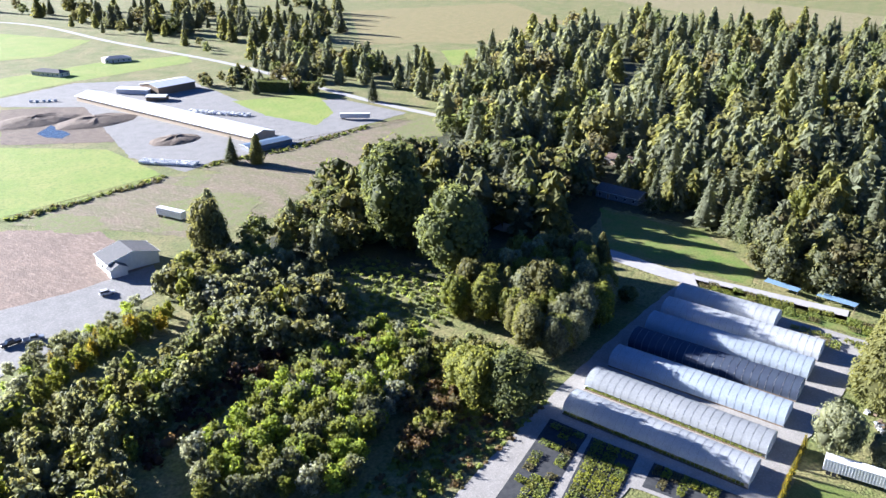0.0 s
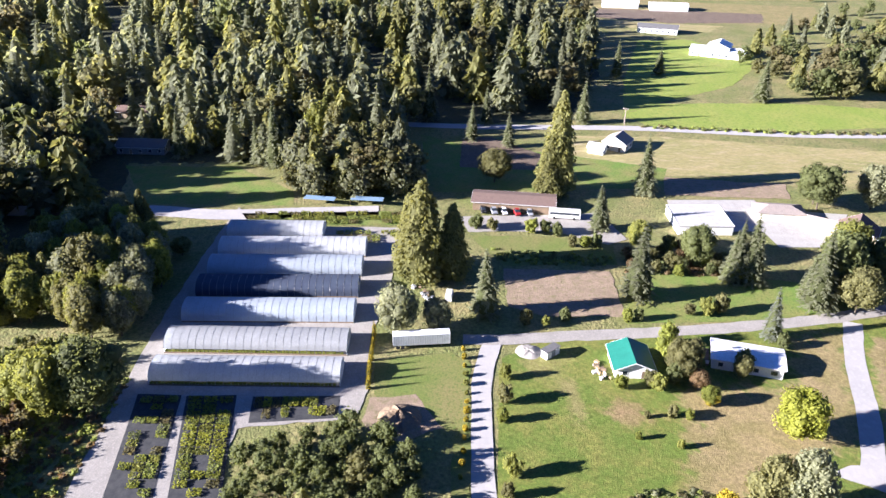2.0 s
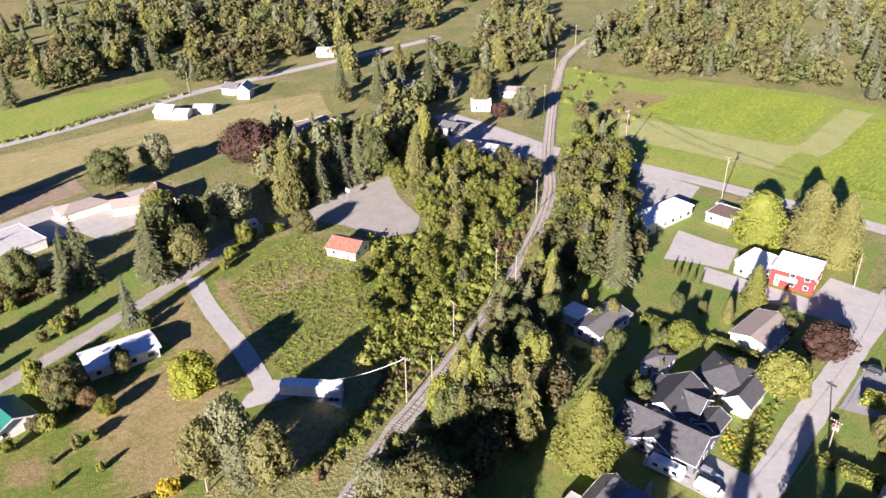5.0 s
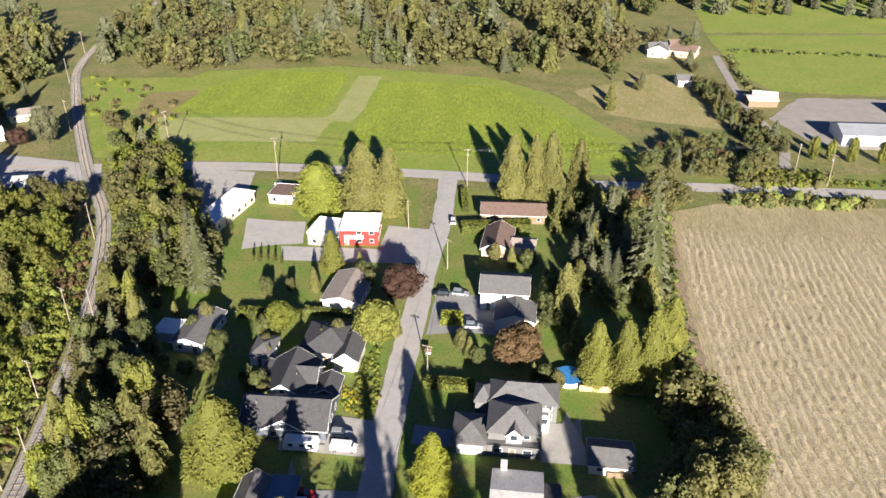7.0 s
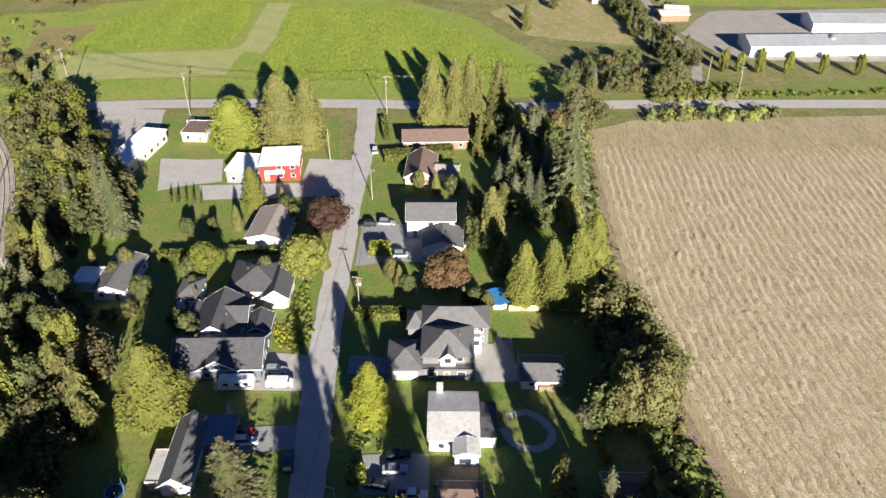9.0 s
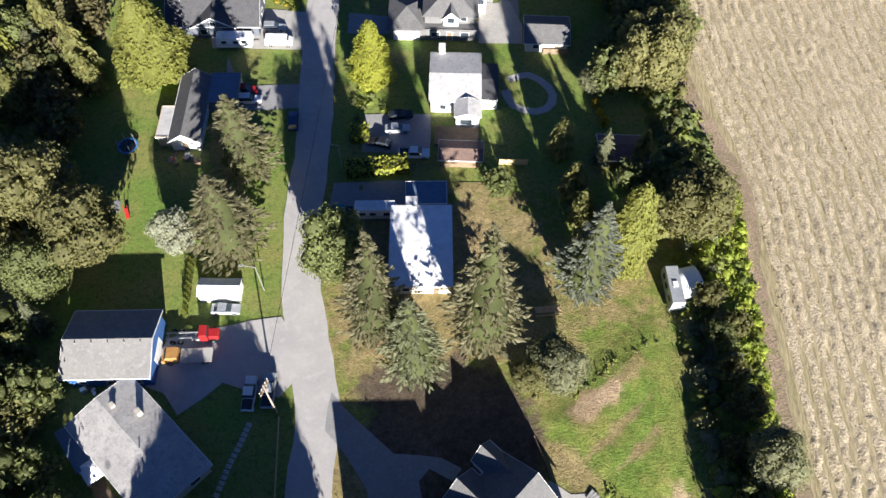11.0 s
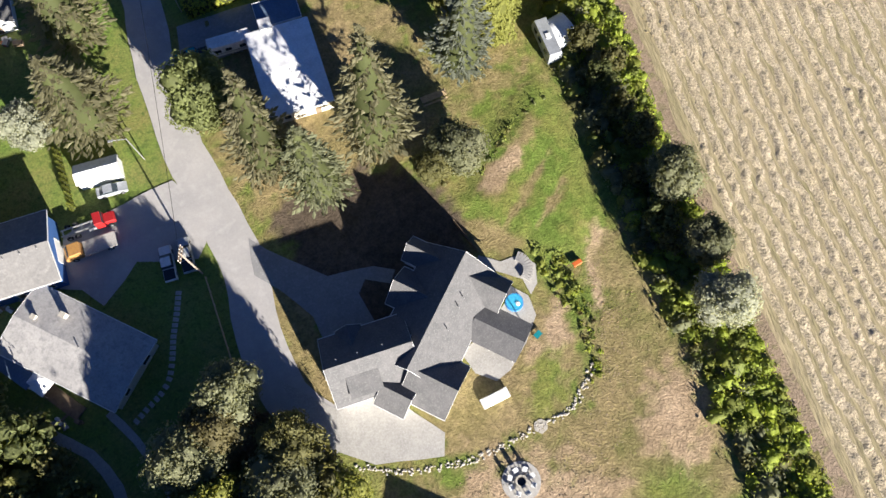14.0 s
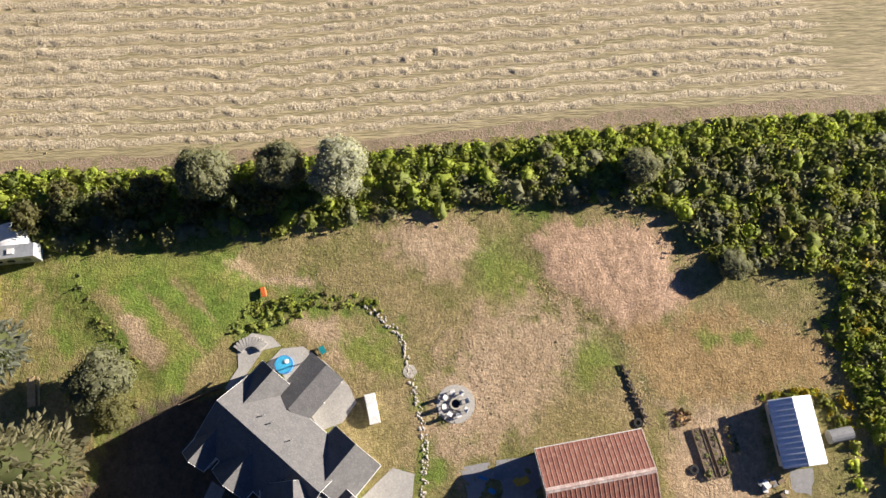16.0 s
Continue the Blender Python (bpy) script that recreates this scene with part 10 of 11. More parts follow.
car("pickup", (-65.8, -208.9), (-60.0, -209.1), "black", "black pickup on the gravel lot", "pickup")
car("pickup", (-71.0, -206.8), (-77.9, -204.7), "silver", "grey pickup on the gravel lot", "pickup")
car("van", (-183.4, -10.5), (-192.2, -10.2), "carwhite", "white delivery van beside tall cedars", "van")
car("camper_trailer", (-193.3, 125.6), (-192.0, 132.0), "carwhite", "white camper trailer on the farm drive", "camper")
for k, (a, b) in enumerate((((-241.8, -2.5), (-236.0, -1.0)), ((-241.5, 1.1), (-235.6, 2.5)), ((-241.1, 4.7), (-235.3, 6.0)), ((-241.0, 9.0), (-235.2, 10.3)), ((-240.9, 13.4), (-235.0, 14.6)))):
    car("pickup" if k % 2 else "suv", a, b, ("black", "silver", "carwhite", "red", "silver")[k], ("black car", "grey pickup", "white car", "red pickup", "grey car")[k] + " parked before the long shed", "car")
m, L = base_pose((-237.9, 19.6), (-237.1, 30.1), 0.15)
e = thing("bus", m, "long white bus with dark windows", "bus")
part("body", boxed(0, 0, 0.5, L, 2.5, 3.1), M["carwhite"], e)
part("window_band", boxed(0.4, -0.02, 1.7, L - 0.4, 2.52, 2.5), M["glass"], e, "dark window band")
part("windscreen", boxed(L, 0.2, 1.4, L + 0.03, 2.3, 2.6), M["glass"], e)
for x in (1.8, L - 2.0):
    for y in (0.12, 2.38):
        part("wheel", tube(bmesh.new(), (x, y - 0.13, 0.48), (x, y + 0.13, 0.48), 0.48, None, 14), M["tyre"], e)
box_trailer((-107.6, 88.8), (-118.8, 80.8), "long white semi trailer parked on the drive", width=-2.6 + 5.2)
box_trailer((-157.1, -22.7), (-159.5, -8.7), "white box trailer beside golden shrubs")
box_trailer((-146.2, -268.5), (-149.2, -255.9), "white box trailer in the dry field").location.z = 0.06
box_trailer((-304.0, -332.9), (-316.1, -320.1), "white box trailers on the gravel road", height=3.4)

# ---- poles and wires ----


def pole(x, y, h, arms=1, lamp=False, label="weathered wooden utility pole with a crossarm"):
    e = thing("utility_pole", Matrix.Translation((x, y, 0)) @ Matrix.Rotation(random.Random(int(x * 7 + y)).uniform(0, 3), 4, "Z"), label, "pole", "utility poles")
    part("post", tube(bmesh.new(), (0, 0, 0), (0, 0, h), 0.17, 0.11), M["pole"], e)
    for k in range(arms):
        z = h - 0.5 - 0.9 * k
        a = part("crossarm", boxed(-1.2, -0.07, z, 1.2, 0.07, z + 0.14), M["wood"], e)
        for x0 in (-1.1, -0.5, 0.5, 1.1):
            part("insulator", tube(bmesh.new(), (x0, 0, z + 0.14), (x0, 0, z + 0.38), 0.06, 0.04, 6), M["white"], a)
    if lamp:
        part("transformer", tube(bmesh.new(), (0.35, 0, h - 2.6), (0.35, 0, h - 1.6), 0.25, None, 10), M["metal"], e)
    return Vector((x, y, h - 0.3))


def wire(a, b, sag=1.2, name="power_line", mat="black", thick=0.03):
    cu = bpy.data.curves.new(name, "CURVE")
    cu.dimensions, cu.bevel_depth, cu.bevel_resolution = "3D", thick, 1
    s = cu.splines.new("POLY")
    s.points.add(12)
    for k in range(13):
        t = k / 12
        p = a.lerp(b, t)
        s.points[k].co = (p.x, p.y, p.z - sag * 4 * t * (1 - t), 1)
    cu.materials.append(M[mat])
    tagged(new(name, cu), "thin sagging overhead wire between poles", "wire", "overhead wires")


tops = [pole(*q) for q in ((-95.2, 96.1, 12.2), (-103.1, 121.5, 10.8), (-111.1, 149.1, 11.6), (-129.4, 194.8, 12.2), (-187.9, 284.9, 13.0), (-224.5, 349.0, 12.1), (-247.3, 405.1, 11.7))]
for a, b in zip(tops, tops[1:]):
    for o in (-0.8, 0.8):
        wire(a + Vector((o, 0, 0)), b + Vector((o, 0, 0)), 1.6)
wire(tops[0], Vector((-110.9, 85.6, 4.0)), 1.0, mat="white", thick=0.06)
for q in ((-93.5, 102.7, 10.0), (-107.8, 153.9, 8.7), (-106.0, 52.0, 8.2)):
    pole(*q, arms=0, label="bare wooden pole beside the railway")
road = [pole(*q, lamp=True) for q in ((-136.3, 266.2, 16.4), (-87.5, 246.2, 15.2), (-19.7, 246.7, 13.6), (95.9, 267.2, 12.5), (104.6, 258.5, 12.1))]
for a, b in zip(road, road[1:]):
    for o in (-0.9, 0.0, 0.9):
        wire(a + Vector((0, o, 0)), b + Vector((0, o, 0)), 1.4)
street = [pole(*q) for q in ((-35.0, 211.6, 10.2), (-20.3, 188.3, 9.6), (-19.7, 140.4, 7.9))]
street.append(pole(*(-24.4, 38.1), 11.0, 2, True))
wire(street[1], street[2], 1.0)
wire(street[2], street[3], 1.2)
wire(road[2], street[1], 1.0)
for q in ((-340.7, 58.9, 7.9), (-344.8, 59.3, 7.2), (-337.0, 197.2, 11.5)):
    pole(*q, label="distant wooden utility pole by the road")
for x, y in ((-18.2, 82.4), (-29.0, 58.5)):
    e = thing("street_lamp", Matrix.Translation((x, y, 0)), "grey steel street lamp with a curved arm", "street lamp")
    part("post", tube(bmesh.new(), (0, 0, 0), (0, 0, 7.5), 0.1, 0.07), M["metal"], e)
    part("arm", tube(bmesh.new(), (0, 0, 7.4), (-1.8, 0, 8.0), 0.05, 0.04), M["metal"], e)
    part("lamp_head", boxed(-2.4, -0.15, 7.95, -1.7, 0.15, 8.1), M["metal"], e)

# ---- garden things ----
cx, cy = (10.9, -3.6)
e = thing("fire_pit", Matrix.Translation((cx, cy, 0.12)), "round stone fire pit on a pale paved circle", "fire pit")
part("paved_circle", tube(bmesh.new(), (0, 0, 0), (0, 0, 0.08), 2.7, None, 28), M["concrete"], e)
for k in range(14):
    a = 2 * math.pi * k / 14
    bm = bmesh.new()
    box(bm, -0.16, -0.13, 0.08, 0.16, 0.13, 0.5, Matrix.Translation((0.72 * math.cos(a), 0.72 * math.sin(a), 0)) @ Matrix.Rotation(a + 1.57, 4, "Z"))
    part("ring_stone", bm, M["stone"], e)
part("ash", tube(bmesh.new(), (0, 0, 0.08), (0, 0, 0.16), 0.58, None, 16), M["black"], e)


def garden_chair(x, y, turn):
    e = thing("garden_chair", pose(x, y, 0.2, 0, 0, turn), "white plastic garden chair round the fire pit", "chair", "chairs round the fire pit")
    part("seat", boxed(-0.32, -0.3, 0.36, 0.32, 0.3, 0.42), M["white"], e)
    part("backrest", boxed(-0.32, 0.26, 0.42, 0.32, 0.34, 1.0), M["white"], e)
    for sx in (-0.3, 0.3):
        part("armrest", boxed(sx - 0.05, -0.28, 0.6, sx + 0.05, 0.26, 0.65), M["white"], e)
        for sy in (-0.27, 0.27):
            part("leg", boxed(sx - 0.03, sy - 0.03, 0, sx + 0.03, sy + 0.03, 0.36), M["white"], e)


for k in range(8):
    a = 2 * math.pi * k / 8 + 0.2
    garden_chair(cx + 1.65 * math.cos(a), cy + 1.65 * math.sin(a), math.degrees(a) - 90)

cx, cy = (18.0, 20.3)
e = thing("paddling_pool", Matrix.Translation((cx, cy, 0.24)), "small blue inflatable pool on the terrace", "pool")
part("pool_wall", tube(bmesh.new(), (0, 0, 0), (0, 0, 0.55), 1.35, 1.3, 24), M["blue"], e)
part("water", tube(bmesh.new(), (0, 0, 0.551), (0, 0, 0.56), 1.18, None, 24), M["pool"], e)
part("float_toy", tube(bmesh.new(), (0.4, -0.4, 0.56), (0.4, -0.4, 0.7), 0.35, 0.25, 12), M["white"], e)
cx, cy = (12.3, 141.6)
e = thing("round_pool", Matrix.Translation((cx, cy, 0.05)), "round above-ground pool with a blue cover", "pool")
part("pool_wall", tube(bmesh.new(), (0, 0, 0), (0, 0, 1.2), 3.4, None, 28), M["white"], e)
part("cover", tube(bmesh.new(), (0, 0, 1.2), (0, 0, 1.26), 3.3, None, 28), M["blue"], e)
cx, cy = (-57.2, 87.1)
e = thing("trampoline", Matrix.Translation((cx, cy, 0.05)), "round trampoline with a blue safety rim", "trampoline")
bm = bmesh.new()
for k in range(20):
    a, b = 2 * math.pi * k / 20, 2 * math.pi * (k + 1) / 20
    bm.faces.new([bm.verts.new((r * math.cos(t), r * math.sin(t), 0.82)) for r, t in ((1.5, a), (1.85, a), (1.85, b), (1.5, b))])
part("safety_rim", bm, M["blue"], e)
part("mat", tube(bmesh.new(), (0, 0, 0.76), (0, 0, 0.78), 1.5, None, 20), M["black"], e)
for k in range(6):
    a = 2 * math.pi * k / 6
    part("leg", tube(bmesh.new(), (1.7 * math.cos(a), 1.7 * math.sin(a), 0), (1.7 * math.cos(a), 1.7 * math.sin(a), 2.4), 0.04), M["metal"], e)
m, L = base_pose((9.1, 7.8), (12.9, 8.4), 0.1)
e = thing("covered_boat", m, "small boat under a white tarpaulin on the lawn", "boat")
part("tarpaulin", loft([(0, 0.0), (L, 0.0), (L + 0.2, 0.5), (L * 0.7, 1.1), (L * 0.2, 1.0), (-0.2, 0.6)], 1.5), M["white"], e)
m, L = base_pose((28.1, 23.0), (29.3, 23.3), 0.1)
e = thing("wheelbarrow", m, "small orange garden cart on the grass", "cart")
part("tray", loft([(0, 0.35), (1.2, 0.35), (1.4, 0.8), (-0.1, 0.8)], 0.8), M["orange"], e)
part("wheel", tube(bmesh.new(), (1.3, -0.06, 0.25), (1.3, 0.06, 0.25), 0.25, None, 12), M["tyre"], e)
for s in (-0.3, 0.3):
    part("handle", tube(bmesh.new(), (-0.9, s, 0.75), (0.2, s, 0.4), 0.03), M["wood"], e)
m, L = base_pose((19.4, 14.2), (20.9, 15.0), 0.1)
e = thing("play_table", m, "small turquoise play table on dry grass", "table")
part("top", boxed(0, 0, 0.45, 1.1, 0.8, 0.6), M["teal"], e)
for x, y in ((0.08, 0.08), (1.02, 0.08), (0.08, 0.72), (1.02, 0.72)):
    part("leg", boxed(x - 0.05, y - 0.05, 0, x + 0.05, y + 0.05, 0.45), M["teal"], e)
m, L = base_pose((14.3, 54.6), (18.9, 55.1), 0.1)
e = thing("picnic_bench", m, "weathered wooden picnic bench on the lawn", "bench")
for y in (0.0, 0.16, 0.32, 0.48, 0.64):
    part("tabletop_board", boxed(0.2, y, 0.72, L - 0.2, y + 0.13, 0.77), M["log"], e)
for y in (-0.5, 0.95):
    part("seat_board", boxed(0.2, y, 0.42, L - 0.2, y + 0.28, 0.47), M["log"], e)
for x in (0.6, L - 0.7):
    part("leg_frame", boxed(x, -0.5, 0.0, x + 0.1, 1.2, 0.42), M["wood"], e)
    part("upright", boxed(x, 0.2, 0.42, x + 0.1, 0.55, 0.72), M["wood"], e)
m, L = base_pose((37.2, 56.8), (41.6, 58.0))
hoop_house("hoop_shelter", "white fabric hoop shelter under trees", m @ Matrix.Translation((0, 2.7, 0)), L, 5.4, 1.4, 2.9, M["whitemetal"], 0, M["whitemetal"], None, "", "shelter")
car("camper_trailer", (36.6, 59.1), (36.4, 63.3), "silver", "grey camper trailer beside the hoop shelter", "camper")


# stone borders
def stone_row(pts, step, label, lo, hi, seed):
    rng = random.Random(seed)
    meshes = []
    for k in range(4):
        bm = bmesh.new()
        bmesh.ops.create_icosphere(bm, subdivisions=1, radius=1)
        for v in bm.verts:
            v.co *= rng.uniform(0.75, 1.15)
            v.co.z *= 0.6
        ob = link("stone", bm, M["stone"])
        meshes.append(ob.data)
        bpy.data.objects.remove(ob)
    row = thing("stone_border", Matrix.Identity(4), label, "border")
    for p in smooth_line(pts, step):
        for k in range(2):
            o = new("stone", meshes[rng.randrange(4)])
            o.parent = row
            s = rng.uniform(lo, hi)
            o.location = (p.x + rng.uniform(-0.45, 0.45), p.y + rng.uniform(-0.45, 0.45), 0.1 + s * 0.3)
            o.rotation_euler = (0, 0, rng.uniform(0, 6))
            o.scale = (s, s * rng.uniform(0.7, 1.2), s)
    return row


stone_row([(25.6, 8.2), (22.8, 5.1), (19.8, 3.2), (15.9, 2.7), (12.5, 2.0), (7.8, 1.2), (1.7, 1.3), (-4.7, 2.6), (-9.8, 4.8)], 0.30, "curved border of pale field stones round the yard", 0.11, 0.27, 3)
pad = thing("stone_pad", pose(15.9, 2.6, 0.13, 0, 0, 20), "round pad of pale flagstones in the stone border", "paving")
for k in range(7):
    bm = bmesh.new()
    ring = [(0.42 * math.cos(a), 0.42 * math.sin(a)) for a in (0, 1, 2, 3, 4, 5)] if k == 0 else [(r * math.cos(a), r * math.sin(a)) for r, a in ((0.47, k * 1.047 - 0.49), (0.95, k * 1.047 - 0.48), (1.02 + 0.08 * math.sin(5 * k), k * 1.047), (0.95, k * 1.047 + 0.48), (0.47, k * 1.047 + 0.49))]
    lo, up = ([bm.verts.new((x, y, z)) for x, y in ring] for z in (0, 0.09 + 0.012 * math.sin(7 * k)))
    bm.faces.new(up)
    for i in range(len(ring)):
        bm.faces.new((lo[i], lo[(i + 1) % len(ring)], up[(i + 1) % len(ring)], up[i]))
    part("flagstone", bm, M["stone"], pad)
walkway = thing("stepping_path", Matrix.Identity(4), "line of square pale concrete slabs across the lawn", "path")
slab = link("slab", boxed(-0.42, -0.30, 0.0, 0.42, 0.30, 0.07), M["concrete"])
slab_mesh = slab.data
bpy.data.objects.remove(slab)
slab_line = smooth_line([(-28.3, 36.2), (-29.2, 33.2), (-30.3, 30.1), (-31.1, 27.0), (-32.1, 24.3), (-33.6, 22.6), (-36.0, 21.0), (-38.4, 19.3)], 0.78)
for k, (p, q) in enumerate(zip(slab_line, slab_line[1:])):
    o = new("slab", slab_mesh)
    o.parent = walkway
    o.matrix_world = Matrix.Translation((p.x, p.y, 0.06)) @ Matrix.Rotation(math.atan2(q.y - p.y, q.x - p.x) + math.pi / 2 + 0.05 * math.sin(k * 2.3), 4, "Z")
for pts, w, lab in (([(-49.7, 21.9), (-44.5, 17.3), (-41.7, 11.8), (-41.2, 5.7), (-41.3, 1.2)], 1.6, "curving pale garden path"), ([(-41.1, 22.2), (-38.1, 17.4), (-35.7, 11.1), (-33.2, 1.4)], 1.1, "narrow pale garden path"), ([(11.8, 105.0), (15.7, 106.3), (19.4, 103.3), (19.9, 99.2), (16.8, 97.0), (12.6, 98.4), (11.1, 102.3)], 1.6, "looped paved path round a garden bed")):
    ribbon("path", pts, w, 0.12, M["concrete"], lab, 0.2, "path")


# fences
def fence(p, q, label, gap=2.4, h=1.7, mat="log", boards=True):
    m, L = base_pose(p, q)
    e = thing("fence", m, label, "fence")
    n = max(1, int(L / gap))
    for k in range(n + 1):
        part("post", boxed(L * k / n - 0.06, -0.06, 0, L * k / n + 0.06, 0.06, h + 0.1), M[mat], e)
    for k in range(n):
        if boards:
            part("panel", boxed(L * k / n + 0.07, -0.02, 0.12, L * (k + 1) / n - 0.07, 0.02, h), M[mat], e)
        else:
            for z in (0.4, 0.8, 1.15):
                part("rail", boxed(L * k / n, -0.03, z, L * (k + 1) / n, 0.03, z + 0.1), M[mat], e)


fence((14.6, 137.6), (39.1, 137.6), "pale new board fence behind the lawn", 2.4, 1.8)
fence((39.1, 137.6), (39.3, 128.5), "pale board fence by the field", 2.4, 1.6)
fence((9.5, 84.5), (14.5, 84.5), "pale board fence between gardens", 2.2, 1.6)
fence((18.8, 111.9), (23.8, 111.9), "brown board fence beside the shed", 2.0, 1.5, "wood")
fence((13.3, 34.7), (15.3, 29.1), "dark wooden fence beside the house", 2.0, 1.3, "wood")
fence((-23.9, 37.2), (-22.8, 21.7), "row of low wooden posts along the street", 2.0, 0.6, "log", False)
fence((-103.4, -308.5), (-176.3, -312.7), "wire field fence with a dark weedy line", 6, 1.1, "wood", False)
fence((-227.1, -317.7), (-330.9, -304.3), "rail fence along the dry field", 6, 1.2, "wood", False)

# piles
def heap(name, label, c, r, h, mat, seed, category="heap", stretch=1.0):
    rng = np.random.default_rng(seed)
    bm = bmesh.new()
    n = 22
    rows = []
    for i in range(7):
        k = i / 6
        rows.append([bm.verts.new((r * stretch * (1 - k) * math.cos(a) * (1 + 0.2 * noise.noise((math.cos(a) * 2, math.sin(a) * 2, seed))), r * (1 - k) * math.sin(a), h * (1 - (1 - k) ** 2) * (0.8 + 0.35 * noise.noise((math.cos(a) * 3, math.sin(a) * 3, seed + k * 2))) - 0.05)) for a in [2 * math.pi * q / n for q in range(n)]])
    for a, b in zip(rows, rows[1:]):
        for q in range(n):
            bm.faces.new((a[q], a[(q + 1) % n], b[(q + 1) % n], b[q]))
    bmesh.ops.remove_doubles(bm, verts=bm.verts[:], dist=0.01)
    ob = link(name, bm, mat)
    ob.location = (c[0], c[1], 0.08)
    tagged(ob, label, category)


heap("soil_heap", "dark brown manure heap", (-182.3, -456.6), 16, 3.2, M["soil"], 1, "heap", 1.6)
heap("soil_heap", "dark brown soil heap behind the pond", (-206.0, -431.3), 16, 3.0, M["soil"], 2, "heap", 1.5)
heap("soil_heap", "grey brown rubble heap in the yard", (-214.1, -363.3), 11, 2.4, M["soil"], 3, "heap", 1.3)
heap("brush_pile", "pile of pale dead branches and stumps", (-131.7, -18.0), 5, 2.6, M["wood"], 4, "brush pile")
heap("gravel_heap", "small pale gravel heap on the lawn", (-159.1, 10.8), 3.4, 0.9, M["gravel"], 5)
patch("pond", [(-170.6, -427.0), (-184.6, -440.8), (-182.7, -414.0), (-175.4, -408.3), (-170.5, -416.9)], 0.14, M["pond"], "small muddy farm pond", 0.6, "pond")


def bales(p, q, n, rows_, label, seed):
    rng = random.Random(seed)
    m, L = base_pose(p, q)
    for k in range(n):
        for j in range(rows_):
            o = m @ Matrix.Translation((L * (k + 0.5) / n + rng.uniform(-0.3, 0.3), j * 2.2 + rng.uniform(-0.3, 0.3), 0.1)) @ Matrix.Rotation(rng.uniform(-0.3, 0.3), 4, "Z")
            e = thing("wrapped_bale", o, label, "bale", "wrapped bales")
            part("wrap", tube(bmesh.new(), (-0.9, 0, 0.75), (0.9, 0, 0.75), 0.78, None, 14), M["white"], e)
            part("binding", tube(bmesh.new(), (-0.05, 0, 0.75), (0.05, 0, 0.75), 0.79, None, 14), M["whitemetal"], e)


bales((-178.7, -338.6), (-193.7, -314.3), 13, 3, "white plastic-wrapped hay bale in the yard", 6)
bales((-252.6, -412.3), (-271.0, -376.1), 12, 3, "white plastic-wrapped bale behind the barn", 7)
bales((-201.1, -506.7), (-215.6, -496.1), 5, 1, "white wrapped bale beside the farm gate", 8)
m, L = base_pose((-155.8, 15.1), (-159.0, 18.3), 0.1)
e = thing("small_shed", m, "small white tilted shed on the lawn", "shed")
part("body", boxed(0, 0, 0, L, 2.0, 2.1), M["white"], e)
part("roof", boxed(-0.2, -0.2, 2.102, L + 0.2, 2.2, 2.25), M["shingle"], e)
part("door", boxed(L * 0.35, -0.04, 0.05, L * 0.65, 0.0, 1.9), M["greyside"], e)

# clutter of the kitchen garden beside the red barn
m, L = base_pose((14.9, -27.7), (6.3, -30.1))
e = thing("timber_pile", m, "long ragged row of old dark timber offcuts", "timber")
pile_rng = random.Random(31)
for k in range(64):
    ln, w = pile_rng.uniform(0.35, 1.3), pile_rng.uniform(0.07, 0.18)
    part("offcut", boxed(-ln / 2, -w / 2, 0, ln / 2, w / 2, w * 0.8, Matrix.Translation((L * (k + 0.5) / 64, pile_rng.uniform(-0.28, 0.28), 0.12 + pile_rng.uniform(0, 0.32))) @ Matrix.Rotation(pile_rng.gauss(0.25, 0.7), 4, "Z") @ Matrix.Rotation(pile_rng.gauss(0, 0.12), 4, "Y")), M["pole"] if k % 5 == 0 else M["oldwood"], e)
for a, b in (((5.2, -36.0), (-1.7, -37.2)), ((5.1, -37.9), (-1.4, -39.1))):
    m, L = base_pose(a, b, 0.1)
    e = thing("raised_bed", m, "wooden raised vegetable bed with plants", "garden bed", "raised beds")
    for q in ((0, 0, L, 0.1), (0, 1.3, L, 1.4), (0, 0.1, 0.1, 1.3), (L - 0.1, 0.1, L, 1.3)):
        part("board", boxed(q[0], q[1], 0, q[2], q[3], 0.4), M["wood"], e)
    part("soil", boxed(0.1, 0.1, 0, L - 0.1, 1.3, 0.33), M["soil"], e)
for cx, cy in ((-0.2, -35.6), (6.6, -28.8)):
    e = thing("old_tyre", Matrix.Translation((cx, cy, 0.1)), "old black tyre lying on bare earth", "tyre", "old tyres")
    bm = bmesh.new()
    for k in range(18):
        a, b = 2 * math.pi * k / 18, 2 * math.pi * (k + 1) / 18
        for (r0, z0), (r1, z1) in zip(((0.32, 0.02), (0.62, 0.02), (0.68, 0.14), (0.62, 0.26), (0.32, 0.26)), ((0.62, 0.02), (0.68, 0.14), (0.62, 0.26), (0.32, 0.26), (0.32, 0.02))):
            bm.faces.new([bm.verts.new((r * math.cos(t), r * math.sin(t), z)) for r, t, z in ((r0, a, z0), (r1, a, z1), (r1, b, z1), (r0, b, z0))])
    part("tread", bm, M["tyre"], e)
